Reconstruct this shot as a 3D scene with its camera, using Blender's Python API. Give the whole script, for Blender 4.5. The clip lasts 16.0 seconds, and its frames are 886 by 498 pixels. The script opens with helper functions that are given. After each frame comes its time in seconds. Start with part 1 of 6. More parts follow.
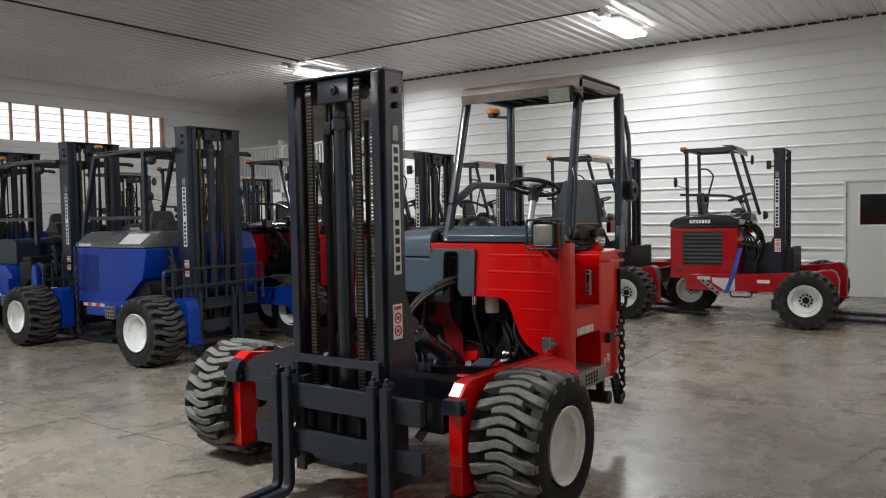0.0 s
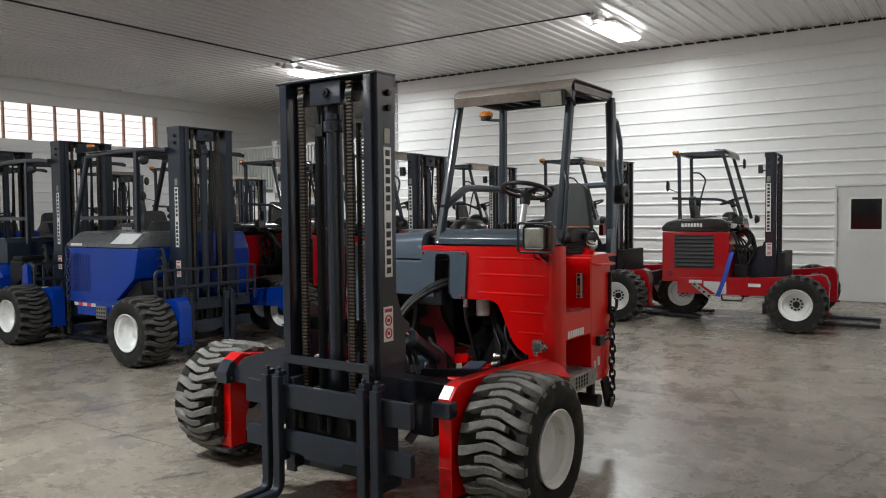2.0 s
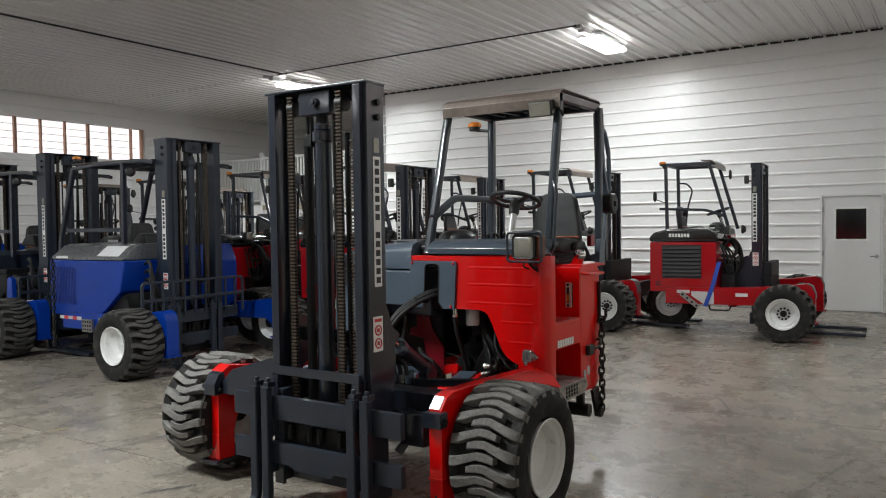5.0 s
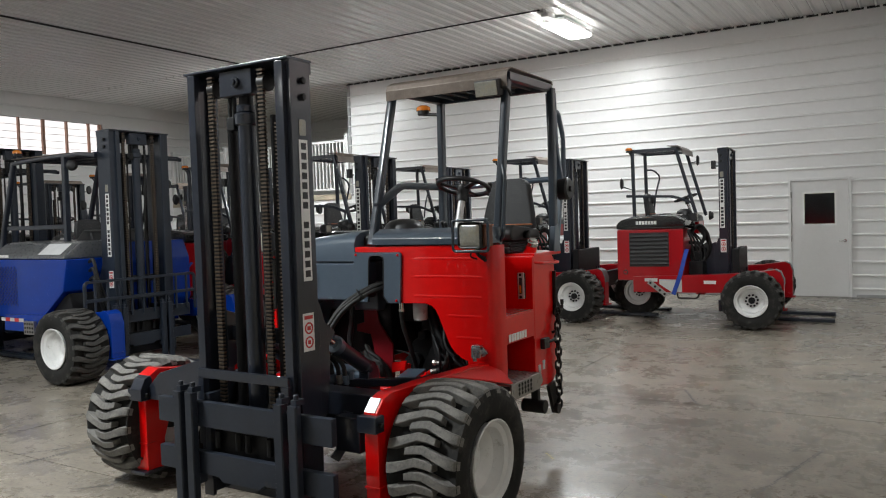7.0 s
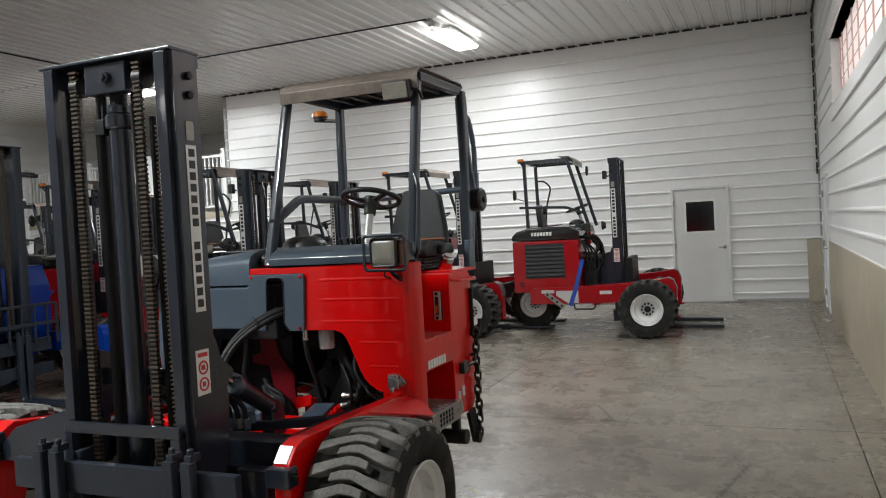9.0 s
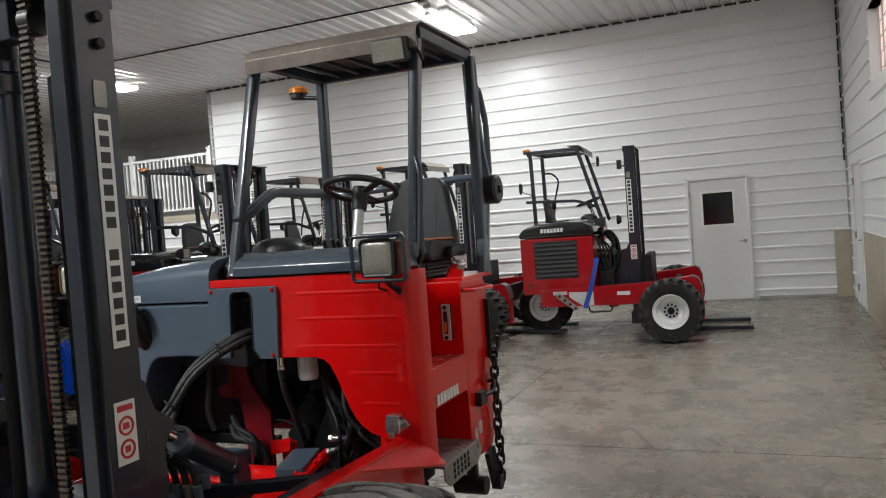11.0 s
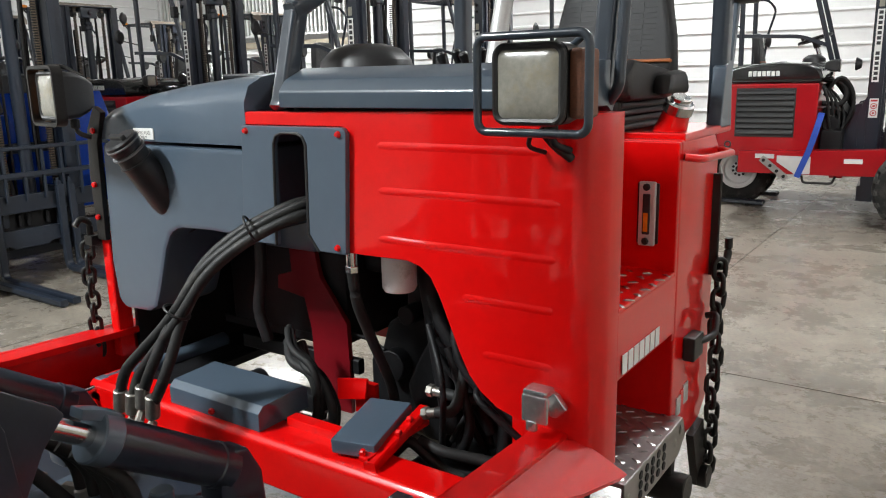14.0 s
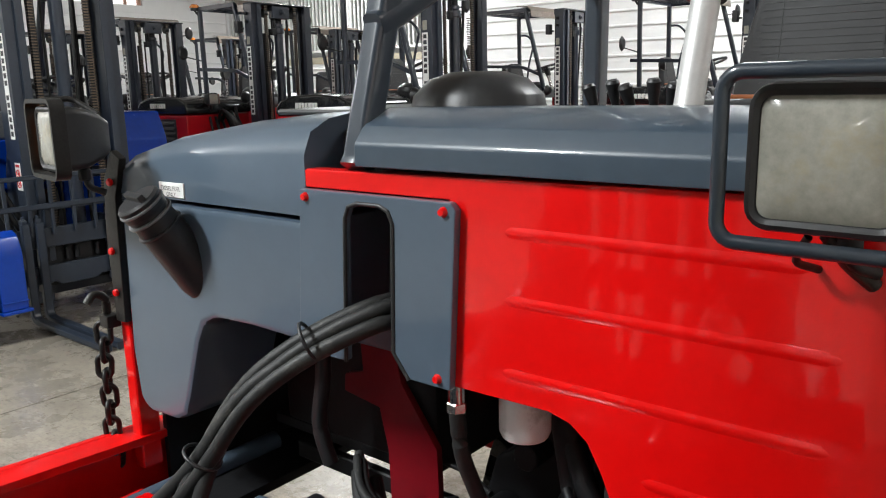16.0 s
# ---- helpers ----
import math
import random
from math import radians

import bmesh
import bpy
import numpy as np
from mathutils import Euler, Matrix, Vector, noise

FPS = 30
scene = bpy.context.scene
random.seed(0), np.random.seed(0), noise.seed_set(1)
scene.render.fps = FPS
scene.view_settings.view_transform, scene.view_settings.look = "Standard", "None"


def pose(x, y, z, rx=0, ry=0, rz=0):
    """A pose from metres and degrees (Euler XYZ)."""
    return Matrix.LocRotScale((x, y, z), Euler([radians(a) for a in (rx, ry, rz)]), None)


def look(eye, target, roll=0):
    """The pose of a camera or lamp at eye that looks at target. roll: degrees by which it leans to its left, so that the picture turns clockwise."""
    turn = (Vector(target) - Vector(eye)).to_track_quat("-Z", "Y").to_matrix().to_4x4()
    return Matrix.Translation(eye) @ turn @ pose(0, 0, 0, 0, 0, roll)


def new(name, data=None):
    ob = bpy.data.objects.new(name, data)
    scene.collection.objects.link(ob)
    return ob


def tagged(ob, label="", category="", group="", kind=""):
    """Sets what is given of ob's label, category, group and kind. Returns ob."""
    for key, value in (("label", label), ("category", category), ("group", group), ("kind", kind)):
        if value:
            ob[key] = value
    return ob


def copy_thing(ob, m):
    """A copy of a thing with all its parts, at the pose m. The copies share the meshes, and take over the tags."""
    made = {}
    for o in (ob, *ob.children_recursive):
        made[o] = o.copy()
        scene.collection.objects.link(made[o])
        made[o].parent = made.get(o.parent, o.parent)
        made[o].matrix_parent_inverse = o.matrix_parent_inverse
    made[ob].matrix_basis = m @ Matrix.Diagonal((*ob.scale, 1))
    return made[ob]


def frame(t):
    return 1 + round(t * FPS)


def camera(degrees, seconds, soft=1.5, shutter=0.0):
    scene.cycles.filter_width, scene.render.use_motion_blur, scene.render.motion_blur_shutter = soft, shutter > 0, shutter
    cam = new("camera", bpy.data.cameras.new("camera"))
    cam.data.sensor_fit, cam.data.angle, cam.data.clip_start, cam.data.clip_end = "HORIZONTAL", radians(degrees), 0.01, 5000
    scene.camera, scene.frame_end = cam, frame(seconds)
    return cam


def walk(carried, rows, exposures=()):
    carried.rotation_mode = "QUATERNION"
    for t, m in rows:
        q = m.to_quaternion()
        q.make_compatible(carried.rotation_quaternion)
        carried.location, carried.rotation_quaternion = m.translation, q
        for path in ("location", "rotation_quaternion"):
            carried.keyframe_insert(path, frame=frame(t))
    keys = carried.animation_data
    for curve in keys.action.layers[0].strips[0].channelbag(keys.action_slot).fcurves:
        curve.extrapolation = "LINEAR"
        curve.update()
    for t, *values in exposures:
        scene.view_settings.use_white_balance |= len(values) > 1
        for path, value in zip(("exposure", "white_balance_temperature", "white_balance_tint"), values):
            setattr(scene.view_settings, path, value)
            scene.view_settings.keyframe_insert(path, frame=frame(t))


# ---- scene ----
cam = camera(59.3, 16.0, soft=1.1)
PATH = [
    (0, (0.187, 0.35, 1.621), (-0.954, 1.99, 1.527), -1.0),
    (0.5, (0.192, 0.347, 1.63), (-0.939, 1.993, 1.532), -1.2),
    (1, (0.194, 0.35, 1.626), (-0.938, 1.996, 1.531), -1.0),
    (1.5, (0.196, 0.354, 1.624), (-0.934, 2.001, 1.533), -0.9),
    (2, (0.203, 0.351, 1.63), (-0.924, 2.0, 1.539), -0.6),
    (2.5, (0.199, 0.348, 1.622), (-0.931, 1.997, 1.539), -0.5),
    (3, (0.186, 0.351, 1.611), (-0.939, 2.003, 1.537), -0.5),
    (5.3, (0.193, 0.349, 1.614), (-0.898, 2.024, 1.558), -1.0),
    (5.5, (0.19, 0.364, 1.612), (-0.886, 2.049, 1.555), -1.1),
    (6, (0.197, 0.511, 1.607), (-0.831, 2.225, 1.545), -1.3),
    (6.5, (0.192, 0.664, 1.594), (-0.835, 2.378, 1.514), -1.3),
    (7, (0.201, 0.724, 1.581), (-0.852, 2.422, 1.502), -1.8),
    (7.5, (0.142, 0.723, 1.59), (-0.912, 2.421, 1.511), -1.4),
    (8, (-0.009, 0.723, 1.604), (-0.974, 2.474, 1.537), -1.7),
    (8.5, (-0.097, 0.791, 1.604), (-0.907, 2.618, 1.541), -2.4),
    (8.7, (-0.134, 0.89, 1.585), (-0.926, 2.726, 1.529), -2.7),
    (10.8, (-0.532, 1.801, 1.585), (-1.302, 3.646, 1.533), -4.3),
    (11, (-0.601, 1.884, 1.582), (-1.374, 3.728, 1.524), -4.2),
    (11.5, (-0.706, 2.1, 1.584), (-1.391, 3.977, 1.509), -4.4),
    (12, (-0.742, 2.412, 1.574), (-1.443, 4.282, 1.47), -3.9),
    (12.5, (-0.923, 2.657, 1.555), (-1.671, 4.503, 1.372), -3.6),
    (13, (-1.01, 2.866, 1.54), (-1.734, 4.715, 1.298), -3.3),
    (13.4, (-1.11, 3.121, 1.523), (-2.055, 4.851, 1.184), -2.0),
    (13.5, (-1.123, 3.15, 1.525), (-2.123, 4.842, 1.157), -1.7),
    (14, (-1.333, 3.314, 1.498), (-2.442, 4.92, 1.058), -1.3),
    (14.5, (-1.477, 3.533, 1.472), (-2.599, 5.116, 0.986), -1.3),
    (14.6, (-1.502, 3.599, 1.479), (-2.656, 5.162, 1.006), -1.1),
    (15, (-1.734, 3.748, 1.555), (-2.983, 5.278, 1.242), 0.1),
    (15.5, (-1.886, 3.8, 1.567), (-3.14, 5.313, 1.192), -0.5),
    (16, (-1.865, 3.805, 1.554), (-3.101, 5.324, 1.149), -1.2),
]
EXPOSURES = [(0, 0.07), (5, 0.11), (12.0, 0.11), (12.5, 0.05), (13.2, 0.2), (13.7, 0.55), (14.0, 0.9), (14.5, 0.95), (16, 0.9)]
walk(cam, [(t, look(eye, target, roll)) for t, eye, target, roll in PATH], EXPOSURES)

# ---- world, lights ----
world = bpy.data.worlds.new("world")
scene.world = world
world.use_nodes = True
bg = world.node_tree.nodes["Background"]
sky = world.node_tree.nodes.new("ShaderNodeTexSky")
sky.sky_type, sky.sun_disc, sky.sun_elevation, sky.sun_rotation = "NISHITA", False, radians(40), radians(200)
world.node_tree.links.new(sky.outputs[0], bg.inputs[0])
bg.inputs[1].default_value = 0.12

# First two seen; next three unseen, inferred; last two added fill for front faces.
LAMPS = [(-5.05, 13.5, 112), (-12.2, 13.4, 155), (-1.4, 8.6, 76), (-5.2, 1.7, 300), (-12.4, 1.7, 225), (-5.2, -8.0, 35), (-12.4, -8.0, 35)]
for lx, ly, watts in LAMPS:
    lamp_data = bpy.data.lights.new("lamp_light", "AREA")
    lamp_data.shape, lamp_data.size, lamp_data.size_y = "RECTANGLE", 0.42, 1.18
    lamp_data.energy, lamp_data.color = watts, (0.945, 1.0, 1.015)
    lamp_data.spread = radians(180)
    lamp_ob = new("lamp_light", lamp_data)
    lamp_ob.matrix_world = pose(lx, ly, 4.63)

# ---- materials ----
def mat(name, col, rough=0.5, metal=0.0, coat=0.0, grain=0.12, scale=6.0, bump=0.0, bscale=60.0, emit=0.0, dirt=None, spec=0.5, rvar=0.15, orange=0.0):
    m = bpy.data.materials.new(name)
    m.use_nodes = True
    nt = m.node_tree
    p = nt.nodes["Principled BSDF"]
    p.inputs["Metallic"].default_value = metal
    p.inputs["Coat Weight"].default_value = coat
    p.inputs["Coat Roughness"].default_value = 0.05
    p.inputs["Specular IOR Level"].default_value = spec
    tc = nt.nodes.new("ShaderNodeTexCoord")
    def noise_node(s, d=4, r=0.6):
        n = nt.nodes.new("ShaderNodeTexNoise")
        n.inputs["Scale"].default_value, n.inputs["Detail"].default_value, n.inputs["Roughness"].default_value = s, d, r
        nt.links.new(tc.outputs["Object"], n.inputs["Vector"])
        return n
    n1, n2 = noise_node(scale), noise_node(scale * 9, 6, 0.7)
    mx = nt.nodes.new("ShaderNodeMix"); mx.data_type = "RGBA"
    mx.inputs[6].default_value = (*[c * (1 - grain) for c in col], 1)
    mx.inputs[7].default_value = (*[min(1, c * (1 + grain)) for c in col], 1)
    mt = nt.nodes.new("ShaderNodeMath"); mt.operation = "ADD"
    nt.links.new(n1.outputs["Fac"], mt.inputs[0]); nt.links.new(n2.outputs["Fac"], mt.inputs[1])
    mr = nt.nodes.new("ShaderNodeMapRange")
    mr.inputs["From Min"].default_value, mr.inputs["From Max"].default_value = 0.7, 1.3
    nt.links.new(mt.outputs[0], mr.inputs["Value"])
    nt.links.new(mr.outputs["Result"], mx.inputs[0])
    last = mx.outputs[2]
    if dirt:
        dcol, amount, dscale = dirt
        nd = noise_node(dscale, 8, 0.72)
        rd = nt.nodes.new("ShaderNodeMapRange")
        rd.inputs["From Min"].default_value, rd.inputs["From Max"].default_value = 0.62 - amount * 0.3, 0.74
        nt.links.new(nd.outputs["Fac"], rd.inputs["Value"])
        md = nt.nodes.new("ShaderNodeMix"); md.data_type = "RGBA"
        nt.links.new(rd.outputs["Result"], md.inputs[0]); nt.links.new(last, md.inputs[6])
        md.inputs[7].default_value = (*dcol, 1)
        last = md.outputs[2]
    nt.links.new(last, p.inputs["Base Color"])
    rr = nt.nodes.new("ShaderNodeMapRange")
    rr.inputs["To Min"].default_value, rr.inputs["To Max"].default_value = max(0.03, rough - rvar * rough), min(1, rough + rvar * rough)
    nt.links.new(n2.outputs["Fac"], rr.inputs["Value"]); nt.links.new(rr.outputs["Result"], p.inputs["Roughness"])
    if bump or orange:
        nb = noise_node(bscale, 5, 0.6)
        b = nt.nodes.new("ShaderNodeBump")
        b.inputs["Strength"].default_value, b.inputs["Distance"].default_value = (bump or orange), 0.004
        nt.links.new(nb.outputs["Fac"], b.inputs["Height"]); nt.links.new(b.outputs["Normal"], p.inputs["Normal"])
        if orange:
            nt.links.new(b.outputs["Normal"], p.inputs["Coat Normal"])
    if emit:
        p.inputs["Emission Color"].default_value = (*col, 1)
        p.inputs["Emission Strength"].default_value = emit
    return m

RED = mat("red_paint", (0.68, 0.002, 0.002), 0.33, coat=0.75, spec=0.22, grain=0.07, scale=3, orange=0.035, bscale=9)
SLATE = mat("slate_paint", (0.065, 0.092, 0.124), 0.36, coat=0.6, spec=0.34, grain=0.06, scale=2.5, orange=0.03, bscale=9)
# Same slate paint as the hood, darkened for the dimmer light on the beam.
BEAM_SHADED = mat("slate_shaded_beam", (0.044, 0.064, 0.087), 0.38, coat=0.6, spec=0.34, grain=0.08, scale=4, orange=0.035, bscale=9)
# Slate paint once more, darker still to carry the shade on the guard.
GUARD_SHADED = mat("slate_shaded_guard", (0.022, 0.031, 0.043), 0.36, coat=0.7, spec=0.25, grain=0.08, scale=4, orange=0.035, bscale=9)
MASTP = mat("mast_paint", (0.0155, 0.0200, 0.0310), 0.30, coat=0.6, spec=0.35, grain=0.2, scale=5, orange=0.08, bscale=50, dirt=((0.03, 0.027, 0.025), 0.08, 9))
# The red paint again, darkened to carry the shade inside the engine bay.
SHADED_RED = mat("shaded_red_paint", (0.17, 0.004, 0.009), 0.42, coat=0.2, spec=0.25, grain=0.12, scale=5)
CRIMSON = mat("crimson_paint", (0.36, 0.002, 0.007), 0.33, coat=0.6, spec=0.22, grain=0.08, scale=3, orange=0.035, bscale=9)
CARR = mat("slate_carriage_paint", (0.020, 0.0255, 0.037), 0.38, spec=0.4, grain=0.18, scale=6, orange=0.06, bscale=45, dirt=((0.05, 0.046, 0.042), 0.12, 8))
BLACK = mat("black_plastic", (0.014, 0.014, 0.015), 0.42, grain=0.2, scale=8, bump=0.08, bscale=120)
DARK = mat("engine_black", (0.006, 0.006, 0.007), 0.55, spec=0.3, grain=0.4, scale=10, bump=0.3, bscale=40)
BLUE = mat("blue_paint", (0.002, 0.034, 0.27), 0.26, coat=0.15, spec=0.3, grain=0.12, scale=3, orange=0.05, bscale=40)
RUBBER = mat("tyre_rubber", (0.017, 0.0166, 0.0158), 0.8, grain=0.3, scale=9, bump=0.25, bscale=70, spec=0.25, dirt=((0.07, 0.064, 0.056), 0.3, 6))
LUG = mat("dusty_tread_rubber", (0.15, 0.145, 0.136), 0.8, grain=0.4, scale=7, bump=0.3, bscale=60, spec=0.2, dirt=((0.28, 0.265, 0.24), 0.5, 11))
WHITE = mat("white_rim_paint", (0.72, 0.72, 0.71), 0.35, grain=0.05, scale=6, dirt=((0.35, 0.33, 0.3), 0.12, 9))
CHAIN = mat("leaf_chain_steel", (0.095, 0.070, 0.050), 0.42, metal=0.45, grain=0.5, scale=30, bump=0.2, bscale=90)
IRON = mat("black_iron", (0.02, 0.019, 0.018), 0.45, metal=0.5, grain=0.3, scale=20, bump=0.2, bscale=80)
CHROME = mat("polished_steel", (0.62, 0.62, 0.62), 0.18, metal=1.0, grain=0.06, scale=15)
ALU = mat("aluminium_plate", (0.36, 0.35, 0.34), 0.36, metal=0.9, grain=0.1, scale=15)
LENS = mat("hazy_lens", (0.27, 0.262, 0.225), 0.25, coat=0.6, grain=0.22, scale=9, dirt=((0.30, 0.26, 0.17), 0.35, 14))
AMBER = mat("amber_lens", (0.75, 0.22, 0.02), 0.2, coat=0.5, grain=0.1, scale=20)
RUST = mat("rusty_brown_steel", (0.13, 0.045, 0.02), 0.6, grain=0.35, scale=25, bump=0.2)
VINYL = mat("seat_vinyl", (0.018, 0.018, 0.019), 0.55, grain=0.2, scale=8, bump=0.15, bscale=90)
ORANGE = mat("orange_piping", (0.45, 0.13, 0.03), 0.5)
CANOPY = mat("worn_canopy_sheet", (0.165, 0.132, 0.108), 0.36, metal=0.3, grain=0.25, scale=4, dirt=((0.28, 0.25, 0.22), 0.3, 5))
STICK = mat("white_sticker", (0.74, 0.74, 0.72), 0.4, grain=0.06, scale=10)
INK = mat("black_ink", (0.02, 0.02, 0.022), 0.5)
REDINK = mat("red_ink", (0.5, 0.03, 0.03), 0.45)
REFL = mat("reflective_tape", (0.62, 0.63, 0.65), 0.32, metal=0.3, grain=0.2, scale=40, bump=0.9, bscale=45)
HOSE = mat("hydraulic_hose", (0.016, 0.016, 0.016), 0.6, spec=0.3, grain=0.25, scale=20, bump=0.1)
STRAP = mat("blue_strap", (0.012, 0.055, 0.34), 0.7, grain=0.2, scale=20)
DUSTH = mat("dusty_hose", (0.011, 0.011, 0.011), 0.55, spec=0.35, grain=0.3, scale=14, bump=0.15, bscale=50, dirt=((0.060, 0.058, 0.050), 0.32, 11))
GREYP = mat("grey_end_plate", (0.13, 0.13, 0.135), 0.45, grain=0.15, scale=9)
HOODG = mat("grey_hood_paint", (0.085, 0.090, 0.096), 0.28, coat=0.4, grain=0.12, scale=4, orange=0.05, bscale=20)
BRASS = mat("zinc_fitting", (0.26, 0.245, 0.22), 0.38, metal=0.8, grain=0.2, scale=30)
ALLOY = mat("satin_alloy", (0.58, 0.58, 0.57), 0.4, metal=0.35, grain=0.06, scale=20)
GLASSY = mat("dark_window_glass", (0.008, 0.009, 0.010), 0.12, coat=0.3, grain=0.1)
STEELW = mat("white_steel_siding", (0.80, 0.80, 0.79), 0.32, grain=0.03, scale=1.2, spec=0.5, orange=0.03, bscale=9)
CEILM = mat("white_steel_ceiling", (0.80, 0.80, 0.79), 0.14, grain=0.03, scale=1.2, orange=0.03, bscale=9)
DOORP = mat("painted_door", (0.72, 0.72, 0.71), 0.4, grain=0.03, scale=2)
PLY = mat("plywood_panel", (0.42, 0.37, 0.28), 0.6, grain=0.12, scale=3, bump=0.1)
WOOD = mat("bare_stud_wood", (0.42, 0.25, 0.18), 0.7, grain=0.2, scale=6, bump=0.1)
PALEW = mat("pale_pink_stud", (0.66, 0.52, 0.48), 0.6, grain=0.1, scale=6)
VINYLW = mat("white_vinyl_rail", (0.78, 0.78, 0.77), 0.4, grain=0.03)
LAMPM = mat("lamp_diffuser", (1.0, 0.98, 0.95), 0.4, emit=16.0)
LAMPF = mat("lamp_housing", (0.55, 0.55, 0.55), 0.4, grain=0.05)
DAY = mat("translucent_daylight_panel", (1.0, 0.96, 0.95), 0.5, emit=0.9)
DAYP = mat("translucent_pink_panel", (0.95, 0.80, 0.77), 0.5, emit=0.5)
GLOSSB = mat("glossy_black_cover", (0.010, 0.0105, 0.011), 0.16, coat=0.4, grain=0.1, scale=4)
GAP = mat("dark_closure_foam", (0.03, 0.03, 0.03), 0.9)
CARD = mat("grey_trim", (0.34, 0.34, 0.34), 0.5)
MARK = mat("rubber_scuff", (0.072, 0.070, 0.068), 0.6, grain=0.5, scale=18)
CUPM = mat("paper_cup", (0.55, 0.5, 0.42), 0.6)

def concrete():
    m = bpy.data.materials.new("polished_concrete")
    m.use_nodes = True
    nt = m.node_tree; L = nt.links
    p = nt.nodes["Principled BSDF"]
    tc = nt.nodes.new("ShaderNodeTexCoord")
    geo = nt.nodes.new("ShaderNodeNewGeometry")
    def nz(s, d, r, stretch=None, turn=0.5):
        n = nt.nodes.new("ShaderNodeTexNoise")
        n.inputs["Scale"].default_value, n.inputs["Detail"].default_value, n.inputs["Roughness"].default_value = s, d, r
        if stretch:
            mp = nt.nodes.new("ShaderNodeMapping"); mp.inputs["Scale"].default_value = stretch; mp.inputs["Rotation"].default_value = (0, 0, turn)
            L.new(geo.outputs["Position"], mp.inputs["Vector"]); L.new(mp.outputs[0], n.inputs["Vector"])
        else:
            L.new(geo.outputs["Position"], n.inputs["Vector"])
        return n
    def ramp(src, lo, hi):
        r = nt.nodes.new("ShaderNodeMapRange")
        r.inputs["From Min"].default_value, r.inputs["From Max"].default_value = lo, hi
        L.new(src, r.inputs["Value"]); return r.outputs["Result"]
    def ramp_to(src, lo, hi, to0, to1):
        r = nt.nodes.new("ShaderNodeMapRange")
        for k, v in (("From Min", lo), ("From Max", hi), ("To Min", to0), ("To Max", to1)):
            r.inputs[k].default_value = v
        L.new(src, r.inputs["Value"]); return r.outputs["Result"]
    def mix(f, a, b):
        x = nt.nodes.new("ShaderNodeMix"); x.data_type = "RGBA"
        L.new(f, x.inputs[0])
        for k, v in ((6, a), (7, b)):
            if isinstance(v, tuple): x.inputs[k].default_value = (*v, 1)
            else: L.new(v, x.inputs[k])
        return x.outputs[2]
    def warped(s, d, r, k=0.25):
        """Noise with its coordinates bent, for swirls of the trowel."""
        w = nz(1.3, 3, 0.5)
        a = nt.nodes.new("ShaderNodeVectorMath"); a.operation = "MULTIPLY_ADD"
        L.new(w.outputs["Color"], a.inputs[0]); a.inputs[1].default_value = (k, k, 0)
        L.new(geo.outputs["Position"], a.inputs[2])
        n = nz(s, d, r)
        L.new(a.outputs[0], n.inputs["Vector"])
        return n
    big, mid, fine = nz(0.5, 6, 0.62), warped(2.2, 12, 0.78), nz(34, 8, 0.8)
    c = mix(ramp(big.outputs["Fac"], 0.36, 0.64), (0.167, 0.148, 0.121), (0.304, 0.268, 0.218))
    c = mix(ramp(mid.outputs["Fac"], 0.40, 0.66), c, (0.350, 0.309, 0.253))
    cloud = warped(1.5, 10, 0.74, 0.6)
    c = mix(ramp(cloud.outputs["Fac"], 0.48, 0.70), c, (0.155, 0.135, 0.108))
    c = mix(ramp(fine.outputs["Fac"], 0.47, 0.62), c, (0.152, 0.133, 0.107))
    lite = warped(6.0, 11, 0.82, 0.3)
    c = mix(ramp(lite.outputs["Fac"], 0.51, 0.72), c, (0.431, 0.384, 0.322))
    blot = warped(7.0, 12, 0.84, 0.3)
    c = mix(ramp(blot.outputs["Fac"], 0.51, 0.76), c, (0.127, 0.111, 0.091))
    for s, r, stretch, turn, dark in ((3.0, 0.8, (1.0, 7.0, 1), 0.5, 0.085), (5.5, 0.78, (1.0, 9.0, 1), -0.35, 0.11), (8.0, 0.75, (1.0, 8.0, 1), 1.4, 0.10), (14.0, 0.7, (1.0, 9.0, 1), 0.1, 0.12)):
        scr = nz(s, 10, r, stretch, turn)
        c = mix(ramp(scr.outputs["Fac"], 0.57, 0.67), c, (dark, dark * 0.92, dark * 0.77))
    flake = nz(16.0, 5, 0.65, (1.0, 3.0, 1), 0.9)
    c = mix(ramp(flake.outputs["Fac"], 0.715, 0.735), c, (0.051, 0.045, 0.041))
    L.new(c, p.inputs["Base Color"])
    p.inputs["Specular IOR Level"].default_value = 0.5
    L.new(ramp_to(mid.outputs["Fac"], 0.34, 0.66, 0.15, 0.42), p.inputs["Roughness"])
    b = nt.nodes.new("ShaderNodeBump"); b.inputs["Strength"].default_value, b.inputs["Distance"].default_value = 0.05, 0.004
    L.new(mid.outputs["Fac"], b.inputs["Height"]); L.new(b.outputs[0], p.inputs["Normal"])
    return m
CONC = concrete()

# ---- mesh helpers ----
AX = {"x": 0, "y": 1, "z": 2}

def box(x0, x1, y0, y1, z0, z1, bev=0.004, m=None):
    bm = bmesh.new()
    bmesh.ops.create_cube(bm, size=1.0)
    for v in bm.verts:
        v.co = Vector((x0 + (v.co.x + 0.5) * (x1 - x0), y0 + (v.co.y + 0.5) * (y1 - y0), z0 + (v.co.z + 0.5) * (z1 - z0)))
    bev = min(bev, 0.45 * min(abs(x1 - x0), abs(y1 - y0), abs(z1 - z0)))
    if bev > 0:
        bmesh.ops.bevel(bm, geom=bm.edges[:], offset=bev, segments=2, affect="EDGES", profile=0.5)
    if m is not None:
        bm.transform(m)
    return bm

